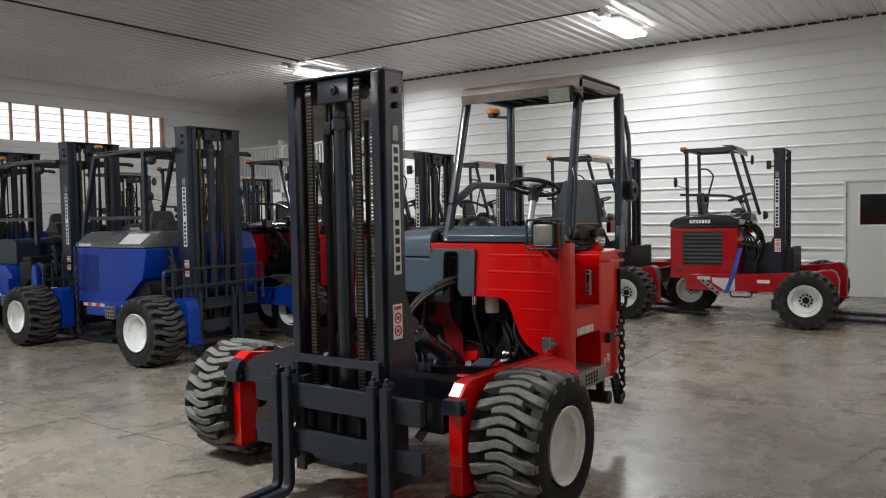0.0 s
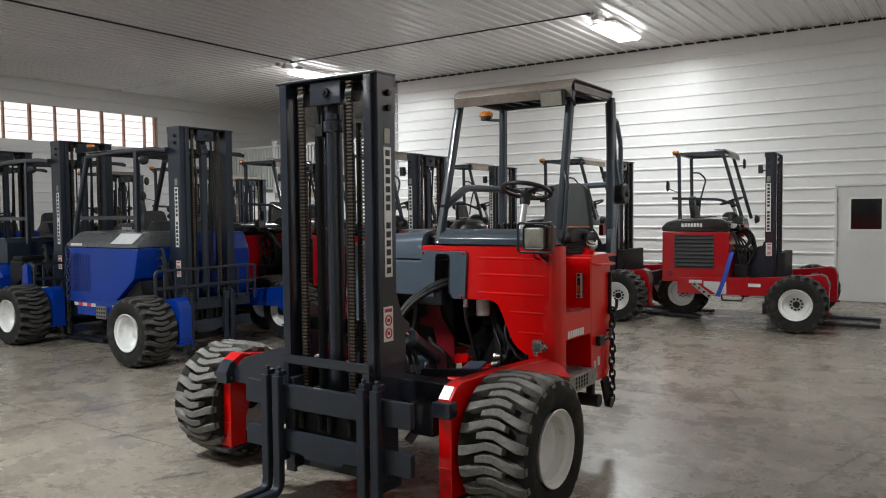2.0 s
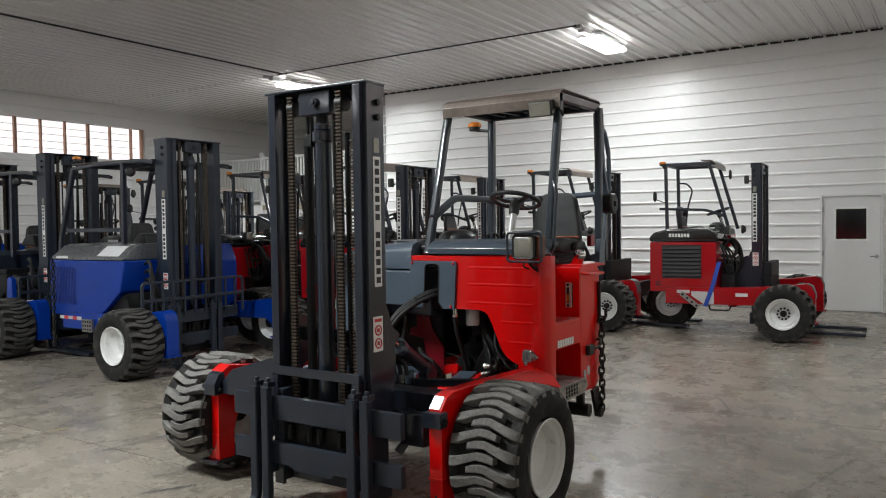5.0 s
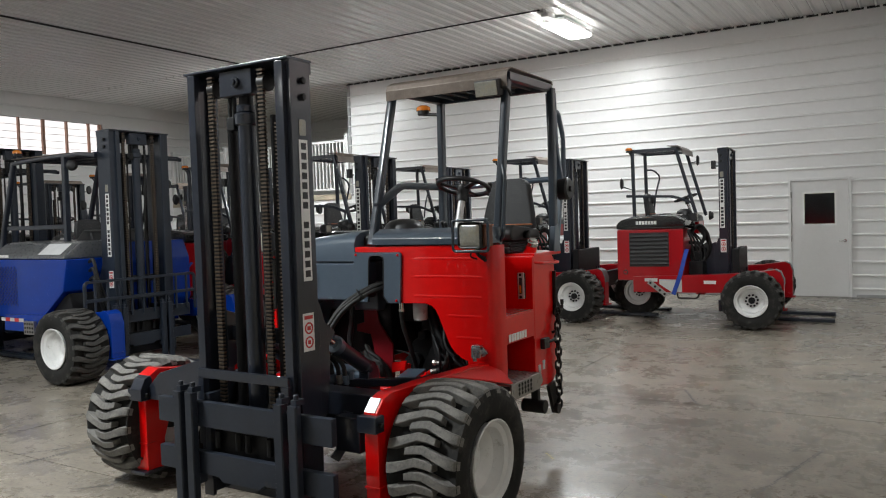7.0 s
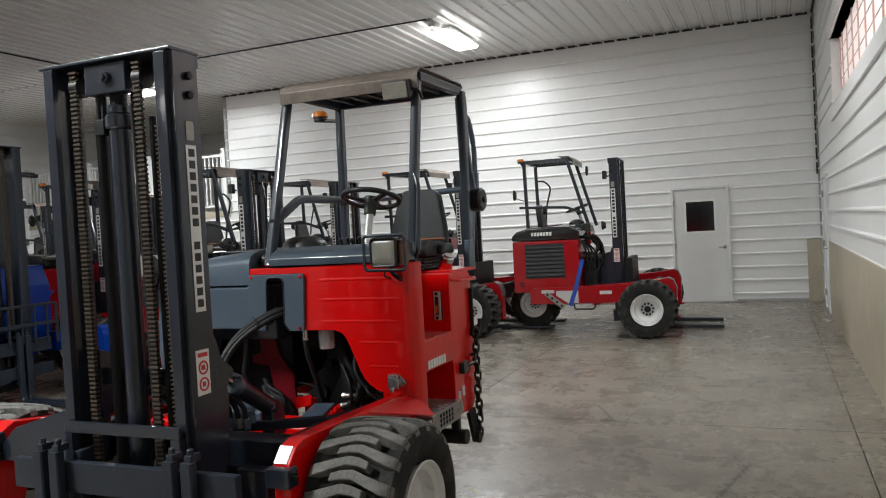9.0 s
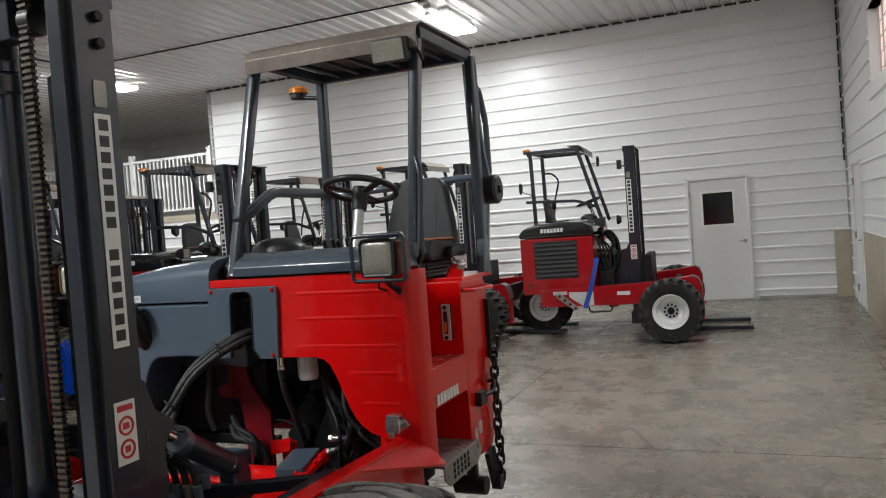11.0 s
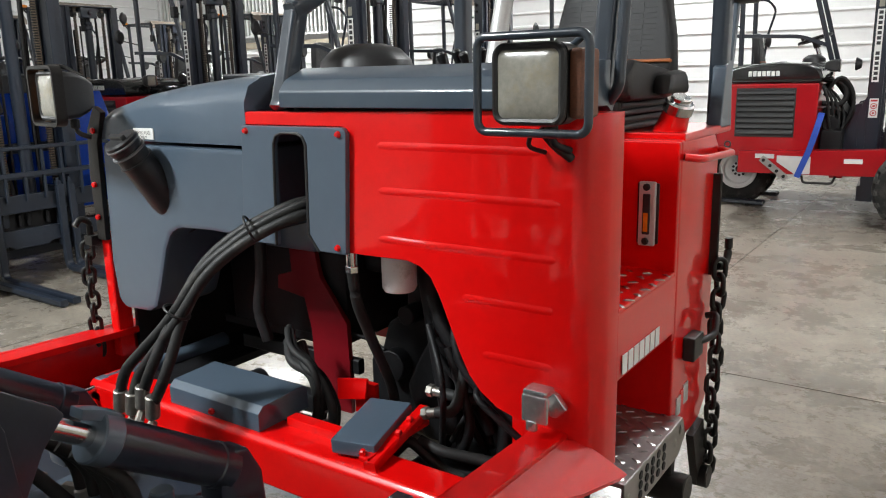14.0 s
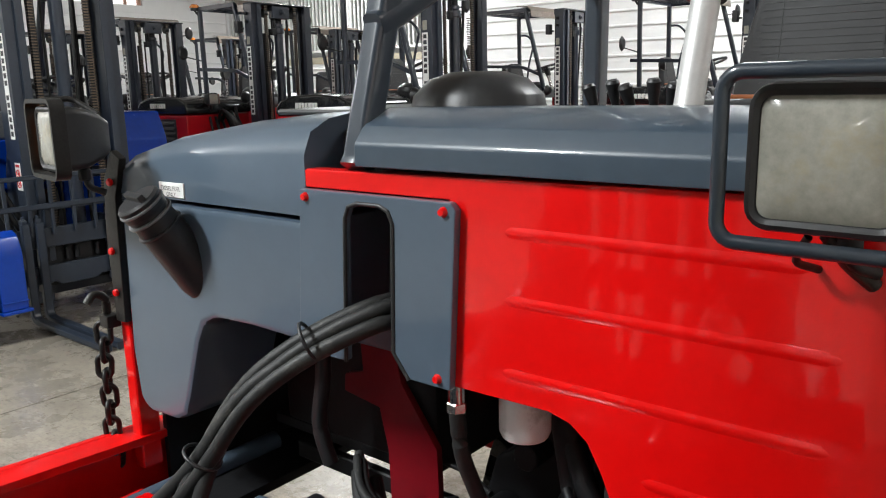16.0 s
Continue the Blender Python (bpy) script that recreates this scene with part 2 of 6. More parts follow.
def prism(pts, axis, a0, a1, bev=0.004, m=None):
    """Polygon pts in the plane across axis (order of the other two axes), from a0 to a1."""
    k = AX[axis]
    o = [i for i in range(3) if i != k]
    bm = bmesh.new()
    rows = []
    for a in (a0, a1):
        r = []
        for p in pts:
            c = [0, 0, 0]; c[k] = a; c[o[0]], c[o[1]] = p
            r.append(bm.verts.new(c))
        rows.append(r)
    n = len(pts)
    bm.faces.new(rows[0]); bm.faces.new(rows[1][::-1])
    for i in range(n):
        bm.faces.new((rows[0][i], rows[1][i], rows[1][(i + 1) % n], rows[0][(i + 1) % n]))
    bmesh.ops.recalc_face_normals(bm, faces=bm.faces[:])
    if bev > 0:
        bmesh.ops.bevel(bm, geom=[e for e in bm.edges if e.calc_face_angle(0) > 0.4], offset=bev, segments=2, affect="EDGES", profile=0.5)
    if m is not None:
        bm.transform(m)
    return bm

def rounded(pts, r=0.05, n=4):
    """Rounds the inner corners of a polyline."""
    pts = [Vector(p) for p in pts]
    out = [pts[0]]
    for a, b, c in zip(pts, pts[1:], pts[2:]):
        d0, d1 = (a - b), (c - b)
        k = min(r, d0.length * 0.45, d1.length * 0.45)
        s, e = b + d0.normalized() * k, b + d1.normalized() * k
        for i in range(n + 1):
            t = i / n
            out.append(s * (1 - t) ** 2 + b * 2 * t * (1 - t) + e * t * t)
    out.append(pts[-1])
    return out

def sweep(pts, prof, closed=False, up=(0, 0, 1)):
    """A closed profile of (a, b) swept along pts."""
    pts = [Vector(p) for p in pts]
    bm = bmesh.new()
    rings, n = [], len(pts)
    ref = Vector(up)
    for i, p in enumerate(pts):
        a = pts[(i - 1) % n] if (closed or i > 0) else p
        b = pts[(i + 1) % n] if (closed or i < n - 1) else p
        d = (b - a).normalized()
        s = d.cross(ref)
        if s.length < 0.15:
            s = d.cross(Vector((1, 0, 0))) if abs(d.x) < 0.9 else d.cross(Vector((0, 1, 0)))
        s.normalize()
        if rings and s.dot(last_s) < 0:
            s = -s
        last_s = s
        t = s.cross(d)
        rings.append([bm.verts.new(p + s * u + t * w) for u, w in prof])
    k = len(prof)
    for i in range(n if closed else n - 1):
        r0, r1 = rings[i], rings[(i + 1) % n]
        for j in range(k):
            bm.faces.new((r0[j], r0[(j + 1) % k], r1[(j + 1) % k], r1[j]))
    if not closed:
        bm.faces.new(rings[0][::-1]); bm.faces.new(rings[-1])
    bmesh.ops.recalc_face_normals(bm, faces=bm.faces[:])
    return bm

def tube(pts, r, seg=10, closed=False, rnd=0.0):
    seg = max(seg, 12)
    if rnd:
        pts = rounded(pts, rnd)
    return sweep(pts, [(r * math.cos(2 * math.pi * i / seg), r * math.sin(2 * math.pi * i / seg)) for i in range(seg)], closed)

def bar(pts, w, h, rnd=0.0, up=(0, 0, 1), c=0.004):
    if rnd:
        pts = rounded(pts, rnd)
    a, b = w / 2, h / 2
    c = min(c, a * 0.5, b * 0.5)
    prof = [(-a + c, -b), (a - c, -b), (a, -b + c), (a, b - c), (a - c, b), (-a + c, b), (-a, b - c), (-a, -b + c)]
    if c > 0.008:
        prof = []
        for sx, sy, q in ((1, -1, -90), (1, 1, 0), (-1, 1, 90), (-1, -1, 180)):
            for k in range(4):
                w = radians(q + 30 * k)
                prof.append((sx * (a - c) + c * math.cos(w), sy * (b - c) + c * math.sin(w)))
    return sweep(pts, prof, up=up)

def lathe(prof, seg=28, m=None):
    """Profile of (radius, height) turned round z; closed at both ends where the radius is 0."""
    bm = bmesh.new()
    rings = []
    for r, h in prof:
        if r < 1e-5:
            rings.append([bm.verts.new((0, 0, h))])
        else:
            rings.append([bm.verts.new((r * math.cos(2 * math.pi * i / seg), r * math.sin(2 * math.pi * i / seg), h)) for i in range(seg)])
    for a, b in zip(rings, rings[1:]):
        for i in range(seg):
            j = (i + 1) % seg
            if len(a) == 1 and len(b) == 1: continue
            if len(a) == 1: bm.faces.new((a[0], b[i], b[j]))
            elif len(b) == 1: bm.faces.new((a[i], a[j], b[0]))
            else: bm.faces.new((a[i], a[j], b[j], b[i]))
    bmesh.ops.recalc_face_normals(bm, faces=bm.faces[:])
    if m is not None:
        bm.transform(m)
    return bm

def cyl(r, h, m=None, seg=16, bev=0.003):
    bev = min(bev, r * 0.4, h * 0.4)
    return lathe([(0, 0), (r - bev, 0), (r, bev), (r, h - bev), (r - bev, h), (0, h)], seg, m)

def along(p0, p1):
    """Turns z to the way from p0 to p1, at p0."""
    d = Vector(p1) - Vector(p0)
    return Matrix.Translation(p0) @ d.to_track_quat("Z", "Y").to_matrix().to_4x4()

def rod(p0, p1, r, seg=12):
    return cyl(r, (Vector(p1) - Vector(p0)).length, along(p0, p1), seg)

def mesh_of(name, geoms, material, angle=34, flat=True):
    if not isinstance(geoms, (list, tuple)):
        geoms = [geoms]
    me = bpy.data.meshes.new(name)
    bm = bmesh.new()
    for g in geoms:
        tmp = bpy.data.meshes.new("tmp")
        g.to_mesh(tmp); g.free()
        bm.from_mesh(tmp)
        bpy.data.meshes.remove(tmp)
    bm.to_mesh(me); bm.free()
    me.materials.append(material)
    me.polygons.foreach_set("use_smooth", [True] * len(me.polygons))
    me.set_sharp_from_angle(angle=radians(angle))
    return flat_faced(me, math.cos(radians(angle + 2))) if flat else me

def flat_faced(me, limit):
    """Normals weighted by area, so that broad faces stay flat up to their rounded edges."""
    polys = me.polygons
    face_n = [p.normal.copy() for p in polys]
    face_w = [p.normal * max(p.area, 1e-9) for p in polys]
    round_vert = [[] for _ in me.vertices]
    for p in polys:
        for v in p.vertices:
            round_vert[v].append(p.index)
    normals = []
    for p in polys:
        n = face_n[p.index]
        for v in p.vertices:
            near = [k for k in round_vert[v] if n.dot(face_n[k]) > limit]
            areas = [polys[k].area for k in near]
            even = max(areas) < 6 * min(areas)
            acc = Vector((0, 0, 0))
            for k in near:
                acc += face_n[k] if even else face_w[k]
            normals.append(acc.normalized() if acc.length > 1e-12 else n)
    me.normals_split_custom_set(normals)
    return me

def part(name, geoms, material, parent=None, label="", m=None):
    ob = new(name, mesh_of(name, geoms, material))
    if parent is not None:
        ob.parent = parent
    if m is not None:
        ob.matrix_basis = m
    return tagged(ob, label)

def parts(name, geoms, material, parent, label="", m=None):
    return [part(name, g, material, parent, label, m) for g in geoms]

def again(ob, parent, m=None):
    """The same mesh once more."""
    o = new(ob.name.split(".")[0], ob.data)
    o.parent = parent
    o.matrix_basis = m if m is not None else Matrix()
    if ob.get("label"):
        o["label"] = ob["label"]
    return o

def thing(name, label, category, group="", kind=""):
    return tagged(new(name), label, category, group, kind)

def structure(name, geoms, material, label, category):
    return tagged(part(name, geoms, material), label, category, kind="structure")

# ---- the hall ----
N, E, W, S_, TOP = 15.75, 0.605, -18.2, -11.0, 4.91
CORNER = -11.7          # the north wall ends here, the loft lies beyond
PITCH = 0.2286         # ceiling ribs
LAP = 0.2335           # wall ribs

def ribbed(z0, z1, a0, a1, face, inward, axis, phase=0.145):
    """Wall sheet with small horizontal ribs. axis: the way it runs; face: its plane; inward: +1 or -1 across it."""
    prof = [(0.0, z0)]
    k = math.ceil((z0 - phase) / LAP)
    while phase + k * LAP < z1 - 0.16:
        z = phase + k * LAP
        if z > z0 + 0.03:
            prof += [(0.0, z - 0.016), (0.024, z - 0.011), (0.024, z + 0.008), (0.0, z + 0.026), (0.0, z + 0.080), (0.0012, z + 0.084), (0.0, z + 0.088), (0.0, z + 0.146), (0.0012, z + 0.150), (0.0, z + 0.154)]
        k += 1
    prof += [(0.0, z1), (-0.16, z1), (-0.16, z0)]
    bm = bmesh.new()
    rows = []
    for a in (a0, a1):
        r = []
        for d, z in prof:
            r.append(bm.verts.new((a, face + inward * d, z) if axis == "x" else (face + inward * d, a, z)))
        rows.append(r)
    n = len(prof)
    for i in range(n):
        bm.faces.new((rows[0][i], rows[1][i], rows[1][(i + 1) % n], rows[0][(i + 1) % n]))
    bm.faces.new(rows[0]); bm.faces.new(rows[1])
    bmesh.ops.recalc_face_normals(bm, faces=bm.faces[:])
    return bm

DX0, DX1, DH = -1.86, -0.86, 2.08
structure("wall_north", [ribbed(0, TOP, CORNER, DX0, N, -1, "x"), ribbed(0, TOP, DX1, E, N, -1, "x"), ribbed(DH, TOP, DX0, DX1, N, -1, "x")],
          STEELW, "white ribbed steel siding wall with a door in it", "wall")
structure("wall_loft_front", ribbed(0, 2.25, W, CORNER, N, -1, "x"), STEELW, "white steel siding wall below the loft", "wall")
structure("wall_loft_back", ribbed(2.2, TOP, W, CORNER + 0.2, 20.7, -1, "x"), STEELW, "dim back wall of the loft in white siding", "wall")
structure("wall_loft_side", ribbed(2.2, TOP, N + 0.16, 20.7, CORNER, -1, "y"), STEELW, "dim side wall of the loft in white siding", "wall")
structure("floor_loft", box(W, CORNER, N - 0.02, 20.7, 2.12, 2.26, 0.0), PLY, "plywood loft floor with a bare wooden edge", "floor")
structure("wall_south", ribbed(0, TOP, W, E, S_, 1, "x"), STEELW, "white ribbed steel siding wall", "wall")
WZ0, WZ1 = 3.46, 4.32
WY0, WY1 = -4.0, 13.58
structure("wall_west", [ribbed(0, WZ0, S_, 20.7, W, 1, "y"), ribbed(WZ1, TOP, S_, 20.7, W, 1, "y"), ribbed(WZ0, WZ1, WY1, 20.7, W, 1, "y"), ribbed(WZ0, WZ1, S_, WY0, W, 1, "y")],
          STEELW, "white ribbed steel siding wall with a high strip window", "wall")
EZ0, EZ1 = 2.86, 3.75
EY1 = 12.35
DE0, DE1 = 13.75, 14.75
structure("wall_east", [ribbed(0, EZ0, S_, DE0, E, -1, "y"), ribbed(EZ1, TOP, S_, N, E, -1, "y"), ribbed(EZ0, EZ1, EY1, N, E, -1, "y"), ribbed(EZ0, EZ1, S_, -4.0, E, -1, "y"),
                        ribbed(2.08, EZ0, DE0, DE1, E, -1, "y"), ribbed(0, EZ0, DE1, N, E, -1, "y")],
          STEELW, "white ribbed steel siding wall with a high strip window", "wall")
structure("wainscot_east", [box(E - 0.036, E - 0.018, S_, DE0 - 0.06, 0.0, 1.1, 0.002)], PLY, "plain plywood wainscot panels at the foot of the wall", "wainscot")
structure("wainscot_north", [box(0.36, E - 0.02, N - 0.036, N - 0.018, 0.0, 1.06, 0.002)], PLY, "short plywood panel in the corner of the wall", "wainscot")
structure("trim_corner", [box(E - 0.03, E, N - 0.03, N, 1.1, TOP, 0.003), box(CORNER - 0.01, CORNER + 0.07, N - 0.024, N + 0.02, 2.2, TOP, 0.004)], CARD, "pale steel corner trim", "trim")
structure("trim_base", [box(CORNER, DX0 - 0.06, N - 0.02, N, 0, 0.05, 0.003), box(DX1 + 0.06, 0.36, N - 0.02, N, 0, 0.05, 0.003)], CARD, "grey base trim along the wall", "trim")

def strip_window(name, x, y0, y1, z0, z1, inward, material, label, wood, deep):
    w = thing(name, label, "window", kind="structure")
    part("pane", box(x - inward * 0.14, x - inward * 0.12, y0, y1, z0, z1, 0), material, w)
    part("window_frame", [box(min(x - inward * 0.15, x), max(x - inward * 0.15, x), y0, y1, z0 - 0.03, z0, 0), box(min(x - inward * 0.15, x), max(x - inward * 0.15, x), y0, y1, z1, z1 + 0.03, 0)], WOOD, w)
    for z in (z0 - 0.16, z1):
        part("trim_board", box(min(x, x + inward * 0.028), max(x, x + inward * 0.028), y0 - 0.08, y1 + 0.08, z, z + 0.16, 0.002), STEELW, w)
    y, i = y1 - 0.05, 0
    while y > y0:
        s = 0.02 if i % 3 else 0.03
        part("stud", box(min(x - inward * 0.115, x - inward * deep), max(x - inward * 0.115, x - inward * deep), y - s, y + s, z0, z1, 0.002), wood, w)
        y -= 0.32 if i == 0 else 0.615
        i += 1
    part("girt", [box(min(x - inward * 0.118, x - inward * 0.112), max(x - inward * 0.118, x - inward * 0.112), y0, y1, z0 + (z1 - z0) * f, z0 + (z1 - z0) * f + 0.012, 0) for f in (0.2, 0.4, 0.6, 0.8)], CARD, w)
    return w
strip_window("window_1", W, WY0, WY1, WZ0, WZ1, 1, DAY, "bright translucent strip window with bare wooden studs", WOOD, 0.03)
strip_window("window_2", E, -4.0, EY1, EZ0, EZ1, -1, DAYP, "pinkish translucent strip window with pale studs and girts", PALEW, 0.10)

def entry_door(name, label, m, window=True):
    """A steel door 1.0 wide, 2.08 high with its frame; faces -y, its lower left corner at the origin."""
    d = thing(name, label, "door", kind="structure")
    part("door_frame", [box(0.0, 0.045, -0.045, 0.14, 0, 2.08, 0.004), box(0.955, 1.0, -0.045, 0.14, 0, 2.08, 0.004), box(0.045, 0.955, -0.045, 0.14, 2.035, 2.08, 0.004)], DOORP, d)
    gap = (0.24, 0.755, 1.26, 1.83)
    leaf = [box(0.05, gap[0], -0.02, 0.025, 0.01, 2.03, 0), box(gap[1], 0.95, -0.02, 0.025, 0.01, 2.03, 0), box(gap[0], gap[1], -0.02, 0.025, 0.01, gap[2], 0), box(gap[0], gap[1], -0.02, 0.025, gap[3], 2.03, 0)] if window else [box(0.05, 0.95, -0.02, 0.025, 0.01, 2.03, 0.002)]
    part("door_leaf", leaf, DOORP, d)
    if window:
        part("pane", box(gap[0] + 0.02, gap[1] - 0.02, -0.004, 0.006, gap[2] + 0.02, gap[3] - 0.02, 0), GLASSY, d)
        f = 0.016
        part("window_frame", [box(gap[0] - f, gap[1] + f, -0.027, -0.018, gap[2] - f, gap[2] + 0.015, 0.003), box(gap[0] - f, gap[1] + f, -0.027, -0.018, gap[3] - 0.015, gap[3] + f, 0.003),
                              box(gap[0] - f, gap[0] + 0.015, -0.027, -0.018, gap[2] + 0.015, gap[3] - 0.015, 0.003), box(gap[1] - 0.015, gap[1] + f, -0.027, -0.018, gap[2] + 0.015, gap[3] - 0.015, 0.003)], VINYLW, d)
    part("door_handle", [cyl(0.03, 0.012, pose(0.895, -0.02, 0.98, 90)), tube([(0.895, -0.03, 0.98), (0.895, -0.07, 0.98), (0.80, -0.075, 0.98)], 0.010, 8, rnd=0.02)], CHROME, d)
    part("threshold", box(0.0, 1.0, -0.06, 0.14, 0.0, 0.012, 0.002), ALU, d)
    for z in (0.25, 1.02, 1.8):
        part("hinge", box(0.04, 0.056, -0.05, -0.018, z - 0.05, z + 0.05, 0.003), ALU, d)
    d.matrix_basis = m
    return d
entry_door("door_1", "closed white steel door with a dark square window", pose(DX0, N, 0))
entry_door("door_2", "closed plain white steel door beside the corner", pose(E, DE1, 0, 0, 0, -90), window=False)

# ceiling: ribs run north to south
def ceiling_sheet(x0, x1, y0, y1):
    prof = [(x0, TOP)]
    x = x0 + 0.1
    while x < x1 - 0.05:
        prof += [(x - 0.034, TOP), (x - 0.012, TOP - 0.028), (x + 0.012, TOP - 0.028), (x + 0.034, TOP)]
        if x + 0.16 < x1:
            prof += [(x + 0.07, TOP), (x + 0.075, TOP - 0.003), (x + 0.085, TOP - 0.003), (x + 0.09, TOP), (x + 0.14, TOP), (x + 0.145, TOP - 0.003), (x + 0.155, TOP - 0.003), (x + 0.16, TOP)]
        x += PITCH
    prof += [(x1, TOP), (x1, TOP + 0.12), (x0, TOP + 0.12)]
    bm = bmesh.new()
    rows = [[bm.verts.new((px, yy, pz)) for px, pz in prof] for yy in (y0, y1)]
    n = len(prof)
    for i in range(n):
        bm.faces.new((rows[0][i], rows[1][i], rows[1][(i + 1) % n], rows[0][(i + 1) % n]))
    bm.faces.new(rows[0]); bm.faces.new(rows[1])
    bmesh.ops.recalc_face_normals(bm, faces=bm.faces[:])
    return bm
structure("ceiling", [ceiling_sheet(W - 0.2, E + 0.2, S_ - 0.2, 12.40), ceiling_sheet(W - 0.2, E + 0.2, 12.43, 20.9)], CEILM, "white ribbed steel ceiling sheets with a joint", "ceiling")
structure("ceiling_backing", box(W - 0.2, E + 0.2, S_ - 0.2, 20.9, TOP + 0.125, TOP + 0.2, 0), CARD, "roof deck above the ceiling", "roof")
def dashes(p0, p1, step, fill, wide, high):
    """Short dark foam pieces in a row from p0 to p1, as left between the ribs."""
    p0, p1 = Vector(p0), Vector(p1)
    d = p1 - p0
    n = int(d.length / step)
    g = []
    for i in range(n):
        a, b = p0 + d * (i / n), p0 + d * ((i + fill) / n)
        lo = [min(a[k], b[k]) for k in range(3)]
        hi = [max(a[k], b[k]) for k in range(3)]
        for k in range(3):
            if hi[k] - lo[k] < 1e-4:
                hi[k] += high if k == 2 else wide
        g.append(box(lo[0], hi[0], lo[1], hi[1], lo[2], hi[2], 0))
    return g
structure("trim_ceiling", dashes((CORNER, N - 0.052, TOP - 0.05), (E - 0.05, N - 0.052, TOP - 0.05), PITCH, 0.8, 0.026, 0.034) + dashes((E - 0.052, S_, TOP - 0.05), (E - 0.052, N - 0.06, TOP - 0.05), PITCH, 0.8, 0.026, 0.034),
          GAP, "narrow dark foam closure pieces under the ceiling", "trim")
structure("trim_closure", dashes((E - 0.055, N - 0.055, 2.16), (E - 0.055, N - 0.055, TOP - 0.06), LAP, 0.82, 0.022, 0.02), GAP, "dark foam closure pieces up the corner", "trim")
structure("conduit", [tube([(-11.9, 12.36, TOP - 0.036), (-5.05, 12.36, TOP - 0.036)], 0.013, 8), tube([(-11.75, S_, TOP - 0.036), (-11.75, 12.36, TOP - 0.036)], 0.016, 8)], GAP, "thin dark conduit under the ceiling", "conduit")

# lamps
def ceiling_lamp(m):
    l = thing("ceiling_light", "lit rectangular wraparound ceiling light on the ribbed ceiling", "ceiling light", "ceiling lights")
    part("housing", [box(-0.2, 0.2, -0.58, 0.58, 0.10, 0.17, 0.015), box(-0.06, 0.06, -0.95, -0.66, 0.12, 0.20, 0.01)], LAMPF, l)
    part("diffuser", prism([(-0.215, 0.10), (-0.215, 0.065), (-0.175, 0.04), (0.175, 0.04), (0.215, 0.065), (0.215, 0.10)], "y", -0.60, 0.60, 0.006), LAMPM, l)
    part("junction_box", box(-0.06, 0.06, -1.12, -1.0, 0.15, 0.21, 0.008), CARD, l)
    l.matrix_basis = m
    return l
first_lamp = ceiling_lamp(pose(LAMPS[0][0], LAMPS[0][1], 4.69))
# The second is seen; later housings go with the unseen lamps, south pair added.
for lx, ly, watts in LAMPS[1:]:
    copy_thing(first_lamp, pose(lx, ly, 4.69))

# loft railing
rail = thing("loft_railing", "white vinyl baluster railing along the loft edge", "railing")
RX0, RX1 = W + 0.05, CORNER - 0.02
part("top_rail", box(RX0, RX1, N - 0.02, N + 0.05, 3.52, 3.58, 0.006), VINYLW, rail)
part("bottom_rail", box(RX0, RX1, N - 0.015, N + 0.045, 2.36, 2.41, 0.006), VINYLW, rail)
bal = None
x = RX0 + 0.06
while x < RX1 - 0.05:
    bal = part("baluster", box(-0.018, 0.018, -0.018, 0.018, 2.41, 3.52, 0.003), VINYLW, rail, m=pose(x, N + 0.015, 0)) if bal is None else again(bal, rail, pose(x, N + 0.015, 0))
    x += 0.115
for x in (RX0 + 0.02, -16.0, -14.0, RX1 - 0.06):
    part("post", [box(x - 0.05, x + 0.05, N - 0.035, N + 0.065, 2.26, 3.66, 0.006), box(x - 0.062, x + 0.062, N - 0.047, N + 0.077, 3.66, 3.71, 0.012)], VINYLW, rail)

# stairs to the loft
stairs = thing("loft_stairs", "white painted open wooden stairs up to the loft", "stairs")
SX0, SX1 = -16.9, -16.0
for i in range(12):
    z, y = 2.26 - (i + 1) * 0.18, N - 0.05 - (i + 1) * 0.24
    if z > 0.1:
        part("tread", box(SX0, SX1, y - 0.02, y + 0.24, z - 0.035, z, 0.004), VINYLW, stairs)
for x in (SX0 - 0.045, SX1):
    part("stringer", prism([(N - 0.05, 2.26), (N - 0.05, 1.96), (N - 2.98, 0.0), (N - 3.25, 0.0), (N - 3.25, 0.06), (N - 0.35, 2.26)], "x", x, x + 0.045, 0.003), VINYLW, stairs)

# ---- truck-mounted forklifts: forward is -y, the driver sits on the +x side, origin on the ground under the front axle ----
AXLE_U, TYRE_W, TYRE_R = 1.34, 0.40, 0.385

def tyre_mesh(w=TYRE_W, R=TYRE_R, lugs=20):
    """Skid-steer tyre turned round x, its outer face towards +x at x=0."""
    h = w / 2
    rim = 0.198
    prof = [(rim, -h + 0.03), (rim + 0.03, -h + 0.005), (R - 0.10, -h - 0.006), (R - 0.055, -h - 0.002), (R - 0.030, -h + 0.006), (R - 0.034, -h + 0.022), (R - 0.054, -h + 0.055), (R - 0.054, 0), (R - 0.054, h - 0.055), (R - 0.034, h - 0.022), (R - 0.030, h - 0.006), (R - 0.055, h + 0.002), (R - 0.10, h + 0.006), (rim + 0.03, h - 0.005), (rim, h - 0.03), (rim - 0.012, 0), (rim, -h + 0.03)]
    return [lathe(prof, 44)]

